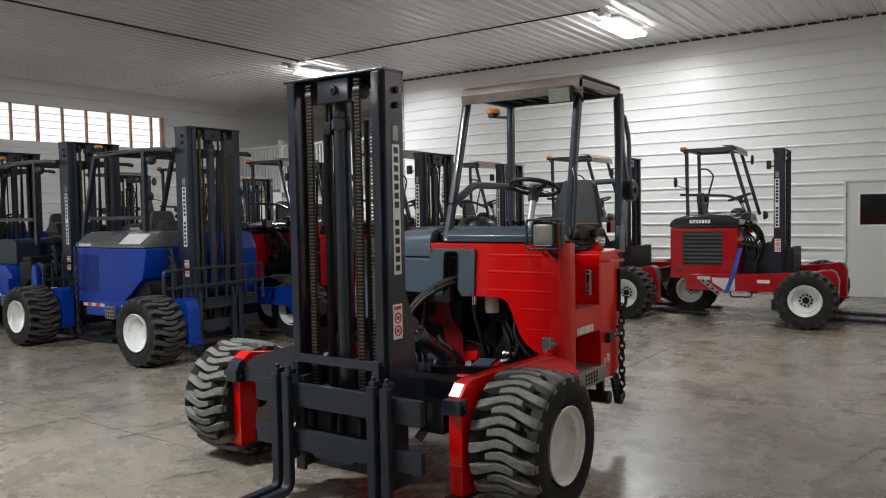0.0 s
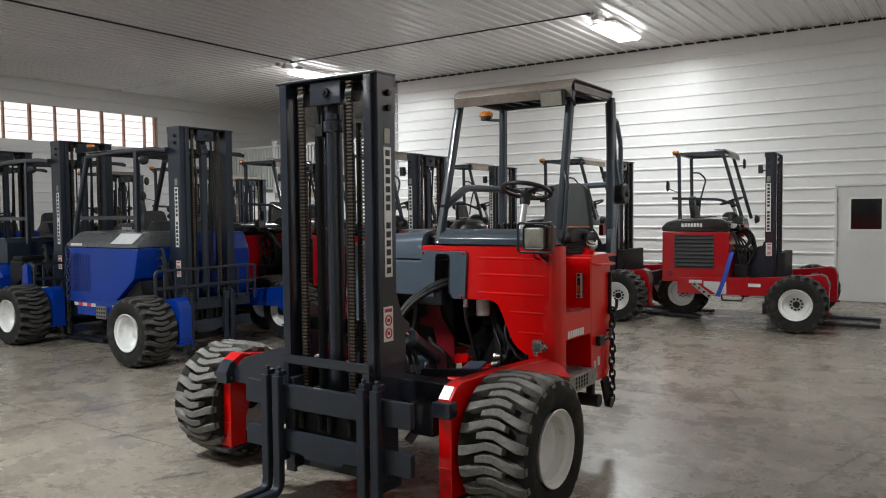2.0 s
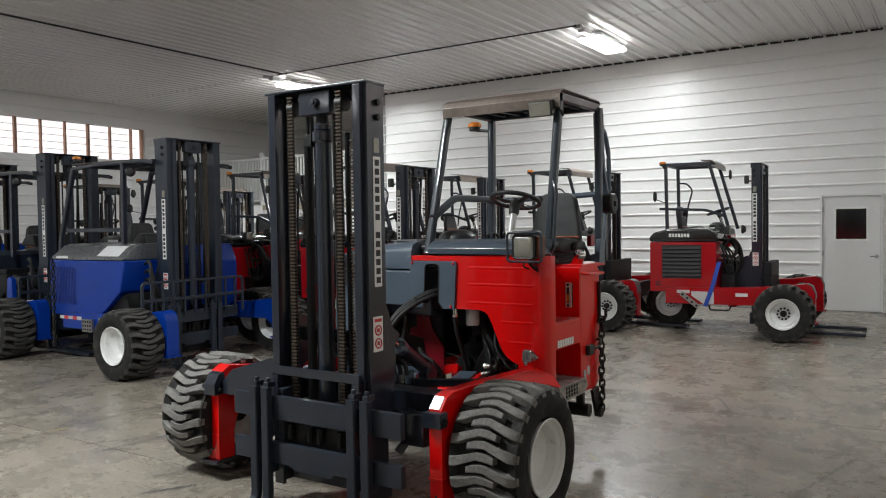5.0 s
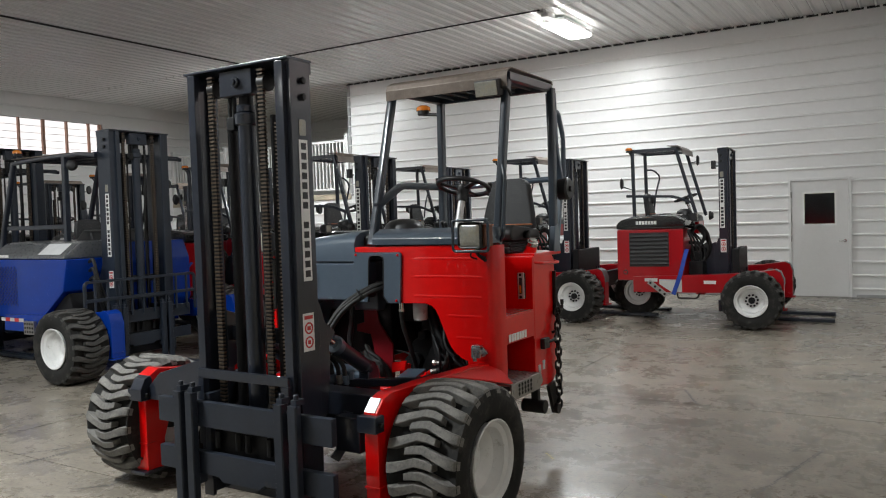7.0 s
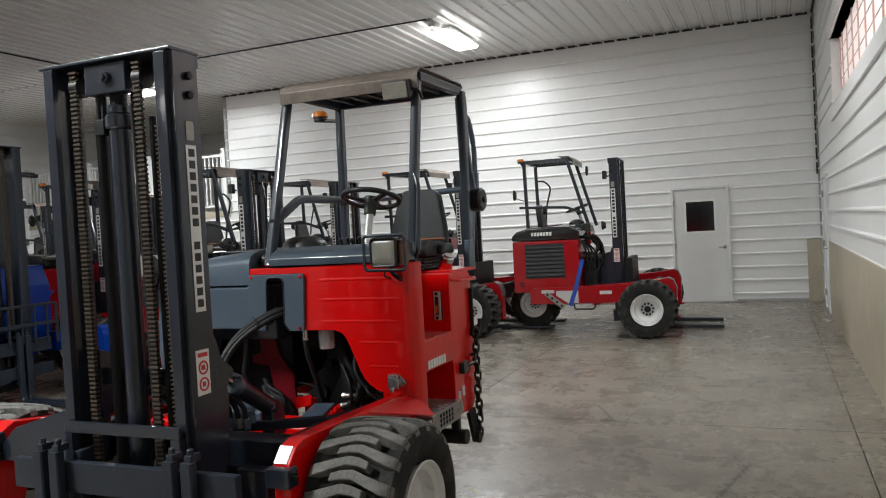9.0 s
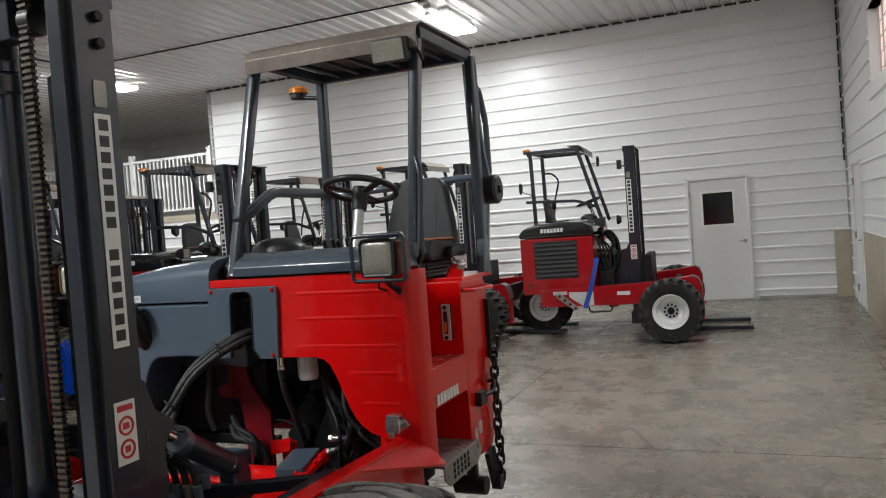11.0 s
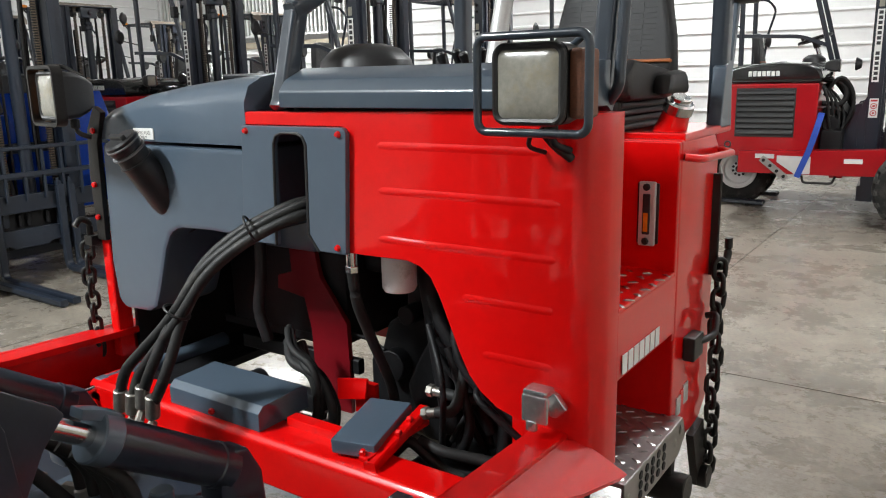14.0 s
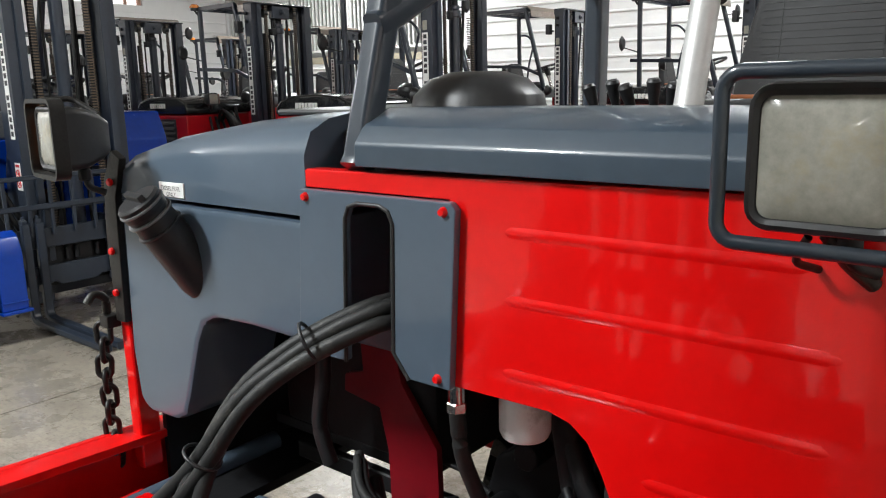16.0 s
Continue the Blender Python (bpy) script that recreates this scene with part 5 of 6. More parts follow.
    so.matrix_basis = pose(0.008, 0, 0.006)
    part("socket_body", [prism([(0.80, 0.735), (0.815, 0.79), (0.87, 0.795), (0.90, 0.76), (0.875, 0.735)], "y", 0.735, 0.752, 0.004), cyl(0.030, 0.04, pose(0.842, 0.74, 0.762, 90), 18)], ZINC, so)
    part("socket_lid", [box(0.812, 0.876, 0.688, 0.70, 0.735, 0.80, 0.008), box(0.815, 0.873, 0.69, 0.735, 0.795, 0.812, 0.005), box(0.825, 0.85, 0.685, 0.70, 0.715, 0.74, 0.004)], ZINC, so)
    # cab side: foot well, steps, rear pillar
    part("side_sill", box(0.69, 0.972, 0.86, 1.26, 0.80, 0.965, 0.006), RED, root)
    tread2 = part("upper_step", box(0.69, 0.972, 0.865, 1.25, 0.965, 0.975, 0.002), RED, root, "red tread plate step")
    part("well_back", box(0.30, 0.972, 1.25, 1.30, 0.78, 1.315, 0.006), RED, root)
    part("well_side", box(0.665, 0.69, 0.80, 1.25, 0.80, 1.40, 0.004), RED, root)
    part("lower_well", [box(0.70, 0.735, 0.86, 1.30, 0.56, 0.80, 0.004), box(0.70, 0.97, 1.262, 1.29, 0.54, 0.80, 0.004), box(0.735, 0.965, 0.862, 0.868, 0.56, 0.80, 0)], RED, root)
    st = part("step_plate", [box(0.735, 1.005, 0.845, 1.275, 0.550, 0.562, 0.002), prism([(0.845, 0.56), (1.275, 0.56), (1.30, 0.50), (1.24, 0.46), (0.90, 0.46), (0.845, 0.50)], "x", 0.997, 1.006, 0.002)], ALU, root, "aluminium diamond tread step")
    for i in range(5):
        for j in range(3):
            part("step_hole", cyl(0.012, 0.003, pose(1.0055, 0.95 + i * 0.042, 0.488 + j * 0.026, 0, 90), 10), DARK, st)
    tr = None
    for i in range(9):
        for j in range(8):
            m = pose(0.752 + i * 0.029, 0.87 + j * 0.052 + (i % 2) * 0.026, 0.562, 0, 0, 35 if (i + j) % 2 else -35)
            tr = part("tread_stud", prism([(-0.014, 0), (-0.006, 0.003), (0.006, 0.003), (0.014, 0)], "y", -0.004, 0.004, 0), ALU, st, m=m) if tr is None else again(tr, st, m)
    for i in (0, 8, 9):
        again(tr, st, pose(1.006, 0.87 + i * 0.042, 0.515 + (i % 2) * 0.022, 0, 90, 35 if i % 2 else -35))
    for i in range(7):
        for j in range(3):
            again(tr, tread2, pose(0.965 - j * 0.05, 0.89 + i * 0.052, 0.975, 0, 0, 35 if (i + j) % 2 else -35))
    part("rear_pillar", [prism([(1.26, 0.46), (1.26, 1.32), (1.56, 1.315), (1.60, 1.28), (1.60, 0.50), (1.52, 0.44)], "x", 0.60, 0.975, 0.010)], RED, root)
    part("seat_deck", box(0.02, 0.975, 1.28, 1.72, 1.31, 1.335, 0.006), RED, root)
    part("rear_body", [box(-0.80, 0.60, 1.50, 1.66, 0.50, 1.31, 0.02), box(-0.2, 0.3, 1.66, 1.75, 0.76, 0.95, 0.02)], RED, root)
    part("grab_handle", tube([(0.978, 1.27, 1.275), (1.02, 1.29, 1.27), (1.025, 1.56, 1.262), (0.978, 1.60, 1.265)], 0.010, 8, rnd=0.03), RED, root)
    ga = new("level_gauge"); ga.parent = root
    part("gauge_back", box(0.866, 0.924, 1.242, 1.251, 1.045, 1.207, 0.003), BLACK, ga)
    part("gauge_body", [box(0.872, 0.918, 1.234, 1.246, 1.04, 1.212, 0.005)], ALLOY, ga)
    part("gauge_glass", box(0.885, 0.905, 1.228, 1.236, 1.072, 1.180, 0.003), BLACK, ga)
    part("gauge_slot", box(0.889, 0.901, 1.2265, 1.229, 1.08, 1.13, 0.0), AMBER, ga)
    for z in (1.054, 1.198):
        part("bolt", cyl(0.010, 0.010, pose(0.895, 1.234, z, 90), 8), IRON, ga)
    parts("letter_bar", letter_bars(7, (), 0.0, 0.255, 0.047, 0.002, False), STICK, root, "white bars in place of lettering", m=pose(0.974, 0.885, 0.835, 0, 0, 90))
    part("latch", [box(0.975, 1.01, 1.335, 1.42, 0.70, 0.77, 0.006), tube([(1.0, 1.40, 0.74), (1.03, 1.46, 0.75), (1.02, 1.50, 0.80), (0.99, 1.50, 0.79)], 0.010, 8, rnd=0.02)], BLACK, root)
    part("reflector", [box(0.974, 0.978, 1.30, 1.335, 0.545, 0.60, 0, None), box(0.974, 0.978, 1.36, 1.40, 0.56, 0.62, 0)], REFL, root)
    part("reflector", [box(0.974, 0.9775, 1.335, 1.36, 0.55, 0.61, 0)], RED, root)
    part("mounting_pin", [cyl(0.045, 0.16, pose(0.86, 1.30, 0.33, 0, 90), 16), bar([(0.95, 1.30, 0.46), (0.95, 1.30, 0.31)], 0.05, 0.04, up=(0, 1, 0))], IRON, root)
    part("pin_bracket", [prism([(1.42, 0.44), (1.52, 0.46), (1.58, 0.28), (1.50, 0.24)], "x", 0.97, 0.995, 0.004), cyl(0.035, 0.03, pose(0.99, 1.52, 0.27, 0, 90), 16)], IRON, root)
    part("chain_hook", [bar([(0.984, 1.56, 1.20), (0.984, 1.56, 0.90)], 0.03, 0.012, up=(0, 1, 0)), tube([(1.0, 1.55, 0.93), (1.01, 1.59, 0.92), (1.01, 1.63, 0.95), (1.01, 1.63, 1.0)], 0.012, 8, rnd=0.02)], IRON, root)
    link_chain(root, (1.008, 1.55, 0.92), 15)
    # dash, controls
    part("dash_beam", prism([(0.745, 1.420), (0.745, 1.458), (0.749, 1.465), (0.768, 1.488), (0.776, 1.493), (0.84, 1.520), (0.98, 1.520), (0.98, 1.420)], "x", 0.068, 0.905, 0.003), BEAM_SHADED, root, "slate-grey folded dash beam")
    part("dash_cover", [lathe([(0, 0.11), (0.06, 0.108), (0.11, 0.09), (0.145, 0.05), (0.155, 0.0), (0, 0)], 24, pose(0.125, 1.04, 1.50) @ Matrix.Diagonal((0.95, 0.8, 0.78, 1)))], BLACK, root, "black plastic instrument cover")
    part("cab_floor", [box(0.02, 0.55, 0.82, 1.30, 1.36, 1.42, 0.004)], DARK, root)
    for i in range(5):
        u, v = 0.335 + i * 0.038, 1.14 + 0.012 * (i % 2)
        lv = part("control_lever", rod((u, v, 1.44), (u + 0.004, v - 0.01, 1.52), 0.006, 8), CHROME, root)
        part("lever_knob", lathe([(0, 0.050), (0.010, 0.049), (0.0135, 0.043), (0.008, 0.0), (0, 0)], 14, pose(u + 0.004, v - 0.012, 1.508 + 0.007 * (i % 2), 10 + 5 * (i % 3), (-14, -4, -10, 2, 12)[i])), BLACK, lv)
    steering(root, 0.572, 1.09, 1.782, 0.166)
    seat(root, 0.445, 0.845, 1.22, 1.64, 1.335)
    cap = new("oil_filler"); cap.parent = root
    part("filler_block", [lathe([(0, 0), (0.052, 0.0), (0.045, 0.03), (0.036, 0.09), (0, 0.09)], 16, along((0.905, 1.36, 1.325), (0.93, 1.345, 1.39)) @ Matrix.Scale(0.9, 4))], RED, cap)
    part("filler_cap", [cyl(0.040, 0.034, along((0.927, 1.347, 1.382), (0.952, 1.332, 1.447)), 20, 0.005), cyl(0.027, 0.016, along((0.938, 1.340, 1.411), (0.963, 1.325, 1.476)), 20, 0.003)], CHROME, cap)
    guard(root, GUARD_SHADED, 0.050, 0.925, (0.772, 1.06), 1.665, 1.412, 2.50, lamp=True)
    part("guard_foot", [prism([(1.60, 1.32), (1.63, 1.50), (1.69, 1.52), (1.72, 1.32)], "x", 0.935, 0.975, 0.006)], SLATE, root)
    part("side_bar", bar([(0.048, 0.83, 1.665), (0.048, 1.13, 1.815), (0.048, 1.66, 1.815)], 0.042, 0.05, rnd=0.05, c=0.012), GUARD_SHADED, root)
    part("post_brace", tube([(0.90, 0.955, 1.43), (0.928, 0.94, 1.46), (0.935, 0.975, 1.83), (0.905, 1.0, 1.90)], 0.013, 8, rnd=0.05), GUARD_SHADED, root)
    wl = new("work_light"); wl.parent = root
    wl.matrix_basis = pose(0.825, 0.985, 2.375, 12)
    part("lamp_body", box(-0.085, 0.085, -0.02, 0.06, -0.05, 0.055, 0.012), BLACK, wl)
    part("lens", box(-0.076, 0.076, -0.028, -0.018, -0.043, 0.047, 0.006), LENS, wl)
    part("bracket", tube([(0.085, 0.02, 0.0), (0.125, 0.03, -0.01), (0.13, 0.05, -0.06)], 0.009, 8, rnd=0.02), IRON, wl)
    beacon(root, -0.11, 1.69, 2.40, [(-0.10, 1.69, 2.375), (0.02, 1.69, 2.36), (0.05, 1.69, 2.20)])
    arm = new("pivot_arm"); arm.parent = root
    arm.matrix_basis = pose(-0.03, 0, 0)
    part("pivot_disc", [cyl(0.078, 0.085, pose(0.965, 1.80, 1.76, 0, 90), 26, 0.012), cyl(0.022, 0.10, pose(0.965, 1.80, 1.76, 0, 90), 14)], BLACK, arm)
    part("arm_plate", [bar([(0.965, 1.70, 2.42), (0.965, 1.72, 2.05), (0.975, 1.79, 1.80)], 0.03, 0.07, rnd=0.08, up=(1, 0, 0)), bar([(0.965, 1.80, 1.72), (0.965, 1.72, 1.36)], 0.03, 0.05, up=(1, 0, 0))], SLATE, arm)
    part("grab_rail", tube([(0.97, 1.73, 2.30), (0.97, 1.80, 2.30), (0.97, 1.885, 2.14), (0.97, 1.885, 1.82), (0.97, 1.83, 1.76)], 0.017, 10, rnd=0.06), SLATE, arm)
    part("rear_bar", tube([(0.075, 1.68, 1.80), (0.955, 1.70, 1.83)], 0.02, 10), SLATE, root)
    # engine bay
    en = new("engine"); en.parent = root
    rnd = random.Random(4)
    parts("engine_block", [prism([(0.30, 0.98), (0.36, 0.80), (0.28, 0.66), (0.24, 0.58), (0.30, 0.42), (0.80, 0.42), (0.76, 0.66), (0.62, 0.96), (0.48, 1.10)], "y", 1.02, 1.40, 0.02), box(-0.05, 0.62, 1.18, 1.48, 0.86, 1.30, 0.03), rod((0.36, 0.98, 1.0), (0.47, 0.94, 0.52), 0.032, 14), box(0.40, 0.80, 0.86, 1.2, 0.40, 0.46, 0.01), box(-0.62, -0.05, 1.10, 1.45, 0.62, 1.0, 0.03)], DARK, en)
    part("oil_filter", [lathe([(0, 0), (0.042, 0.0), (0.048, 0.012), (0.048, 0.10), (0.043, 0.115), (0, 0.115)], 22, pose(0.335, 0.89, 0.925))], WHITE, en, "white oil filter canister")
    part("dipstick", [cyl(0.016, 0.05, pose(0.255, 0.79, 1.0), 12), cyl(0.019, 0.022, pose(0.255, 0.79, 0.985), 6)], CHROME, en)
    part("engine_hose", tube([(0.255, 0.79, 0.99), (0.255, 0.80, 0.90), (0.262, 0.86, 0.76), (0.25, 0.95, 0.60), (0.24, 0.98, 0.46)], 0.0155, 10, rnd=0.06), HOSE, en)
    part("engine_mount", [prism([(0.05, 0.42), (0.05, 0.61), (0.10, 0.655), (0.125, 0.74), (0.20, 0.79), (0.21, 0.95), (0.33, 0.95), (0.33, 0.42)], "y", 1.09, 1.20, 0.012), cyl(0.05, 0.05, pose(0.17, 1.09, 0.62, 90), 18), cyl(0.03, 0.07, pose(0.25, 1.09, 0.80, 90), 14)], DARK, en)
    part("gearbox", [box(-0.46, -0.10, 1.0, 1.06, 0.40, 0.47, 0.015), cyl(0.045, 0.05, pose(-0.38, 1.01, 0.47, 90), 20), cyl(0.03, 0.05, pose(-0.29, 1.0, 0.45, 90), 16)], DARK, en)
    part("cross_rail", box(-0.66, -0.16, 1.10, 1.135, 0.612, 0.642, 0.004), DARK, en)
    part("brake_pipe", tube([(-0.05, 1.11, 0.668), (0.03, 1.11, 0.664), (0.12, 1.08, 0.65)], 0.007, 8, rnd=0.03), DARK, en)
    for i in range(20):
        a = Vector((rnd.uniform(0.34, 0.62), rnd.uniform(0.9, 1.1), rnd.uniform(0.70, 1.02)))
        b = Vector((rnd.uniform(0.42, 0.78), rnd.uniform(0.86, 1.05), rnd.uniform(0.42, 0.6)))
        mid = (a + b) / 2 + Vector((rnd.uniform(-0.1, 0.1), -rnd.uniform(0.0, 0.1), rnd.uniform(-0.05, 0.1)))
        part("engine_hose", tube([a, mid, b], rnd.choice((0.009, 0.014, 0.022)), 8, rnd=0.10), DARK, en)
    for p, d, e in (((0.375, 0.84, 0.535), (0.055, 0.0, -0.012), (0.72, 0.93, 0.47)), ((0.335, 0.80, 0.455), (0.03, 0.01, 0.035), (0.60, 0.90, 0.44)), ((0.43, 0.86, 0.598), (0.045, 0.0, 0.012), (0.53, 0.93, 0.80)), ((0.42, 0.90, 0.648), (0.05, 0.0, 0.0), (0.62, 0.96, 0.66)), ((0.25, 0.84, 0.44), (0.02, 0.0, 0.04), (0.10, 0.90, 0.42))):
        p, d, e = Vector(p), Vector(d), Vector(e)
        part("hose_fitting", [rod(p, p + d, 0.0135, 12), rod(p - d * 0.15, p + d * 0.3, 0.018, 6)], BRASS, en)
        part("engine_hose", tube([p + d * 0.9, p + d * 2.2, (p + e) / 2 + Vector((0.05, 0, -0.01)), e], 0.016, 12, rnd=0.06), HOSE, en)
    for k in range(7):
        a = Vector((0.40 + 0.05 * k, 0.90 + 0.015 * (k % 3), 0.43 + 0.006 * (k % 2)))
        part("engine_hose", tube([a, a + Vector((0.10, -0.02, 0.03)), a + Vector((0.22, 0.03, 0.0))], 0.010 + 0.003 * (k % 3), 12, rnd=0.06), HOSE, en)
    for i in range(12):
        o = Vector((rnd.uniform(-0.05, 0.04), rnd.uniform(-0.03, 0.03), rnd.uniform(-0.04, 0.03)))
        part("cable", tube([Vector((-0.13, 0.93, 0.70)) + o * 0.8, Vector((-0.06, 0.87, 0.665)) + o, Vector((0.03, 0.86, 0.64)) + o * 0.5, Vector((0.075, 0.85, 0.57)) + o, Vector((0.045, 0.84, 0.40)) + o], rnd.choice((0.008, 0.011, 0.015)), 7, rnd=0.05), HOSE, en)
    part("cable_tie", tube([(0.035, 0.845, 0.50), (0.06, 0.82, 0.49), (0.09, 0.845, 0.505), (0.065, 0.87, 0.515)], 0.004, 6, closed=True), CARD, en)
    # Red upright with the bay's shade put into its colour.
    part("inner_upright", [prism([(-0.30, 1.30), (-0.21, 1.30), (-0.189, 1.083), (-0.14, 0.855), (-0.032, 0.713), (-0.027, 0.526), (-0.03, 0.40), (-0.19, 0.40), (-0.186, 0.516), (-0.192, 0.671), (-0.217, 0.775), (-0.34, 0.792), (-0.335, 0.84), (-0.27, 0.86)], "y", 1.075, 1.095, 0.003), box(-0.19, -0.17, 1.095, 1.16, 0.45, 1.25, 0.002)], SHADED_RED, root)
    # Plates added underneath to block floor bounce and a lamp's reflection.
    parts("bounce_block", [box(-0.78, -0.04, 0.74, 0.98, 0.395, 0.41, 0.002), box(0.34, 0.80, 0.74, 0.98, 0.395, 0.41, 0.002), box(-0.895, -0.835, 0.26, 1.10, 0.22, 0.425, 0.01)], DARK, root)
    # Dark sheets added behind and beside the bay to make it read dark.
    part("bay_backing", [box(-0.80, -0.02, 1.44, 1.47, 0.60, 1.30, 0.004), box(-0.83, -0.81, 0.84, 1.60, 0.44, 0.98, 0.003)], DARK, root)
    part("drain_pipe", tube([(-0.30, 0.98, 1.10), (-0.30, 0.97, 0.86), (-0.33, 0.97, 0.74), (-0.30, 0.98, 0.64)], 0.020, 12, rnd=0.05), BLACK, root)
    part("red_bracket", [prism([(0.118, 0.635), (0.232, 0.655), (0.222, 0.592), (0.115, 0.568)], "y", 0.855, 0.865, 0.002)], RED, root)
    part("mount_plate", prism([(0.395, 0.62), (0.425, 0.62), (0.43, 0.88), (0.405, 0.90), (0.37, 0.88)], "z", 0.555, 0.567, 0.003), RED, root)
    part("floor_pan", [box(-0.80, -0.56, 0.80, 1.5, 0.47, 0.50, 0.004), bar([(-0.55, 1.10, 0.565), (-0.0, 1.10, 0.565)], 0.03, 0.05)], DARK, root)
    # hose bundle from the slot to the reach frame
    for i in range(4):
        o = Vector(((i % 2) * 0.030 - 0.015, (i // 2) * 0.024, (i // 2) * 0.028 - 0.014))
        end = Vector(((-0.345, -0.288, -0.238, -0.195)[i], 0.45, (0.570, 0.575, 0.605, 0.585)[i]))
        pts = [Vector((0.10, 0.92, 1.10)) + o, Vector((0.125, 0.77, 1.165)) + o, Vector((0.01, 0.66, 1.10)) + o, Vector((-0.088, 0.58, 1.01)) + o, Vector((-0.148, 0.52, 0.88)) + o, end + Vector((0.02 + 0.012 * i, 0.01, 0.13)), end + Vector((0, 0, 0.04))]
        part("hydraulic_hose", tube(pts, 0.0155, 16, rnd=0.07), DUSTH, root)
        part("hose_ferrule", [rod(end + Vector((0, 0, 0.01)), end + Vector((0.010, 0.0, 0.075)), 0.0200, 14), rod(end, end + Vector((0.01, -0.03, -0.035)), 0.013, 8), rod(end + Vector((0.01, -0.03, -0.035)), end + Vector((-0.03, -0.05, -0.04)), 0.013, 8)], BRASS, root)
    for p, d in (((-0.146, 0.525, 0.885), (-0.4, -0.3, -0.85)), ((0.012, 0.665, 1.105), (-0.7, -0.6, -0.45))):
        part("cable_tie", tube([along(p, Vector(p) + Vector(d)) @ Vector((0.037 * math.cos(w), 0.037 * math.sin(w), 0)) for w in [k * math.pi / 8 for k in range(16)]], 0.0035, 8, closed=True), BLACK, root)
    part("manifold", [box(-0.62, -0.30, 0.36, 0.42, 0.515, 0.53, 0.003), box(-0.62, -0.30, 0.415, 0.425, 0.45, 0.53, 0.003)], SLATE, root)
    return root

def grille(u, v0, v1, z0, z1, n, material):
    """Louvres on a side that faces -x, at x = u."""
    g = []
    step = (z1 - z0) / n
    for i in range(n):
        z = z0 + i * step
        g.append(prism([(u - 0.004, z), (u - 0.016, z + step * 0.2), (u - 0.016, z + step * 0.55), (u - 0.004, z + step * 0.85)], "y", v0, v1, 0))
    return g

NAVY = mat("shaded_blue_mesh", (0.003, 0.010, 0.10), 0.5, grain=0.2)

MASTS = mat("slate_mast_paint", (0.019, 0.0255, 0.038), 0.34, spec=0.4, grain=0.15, scale=5, orange=0.05, bscale=50)
PATCH = mat("pale_silver_patch", (0.78, 0.79, 0.80), 0.25, metal=0.1, grain=0.08, scale=10)

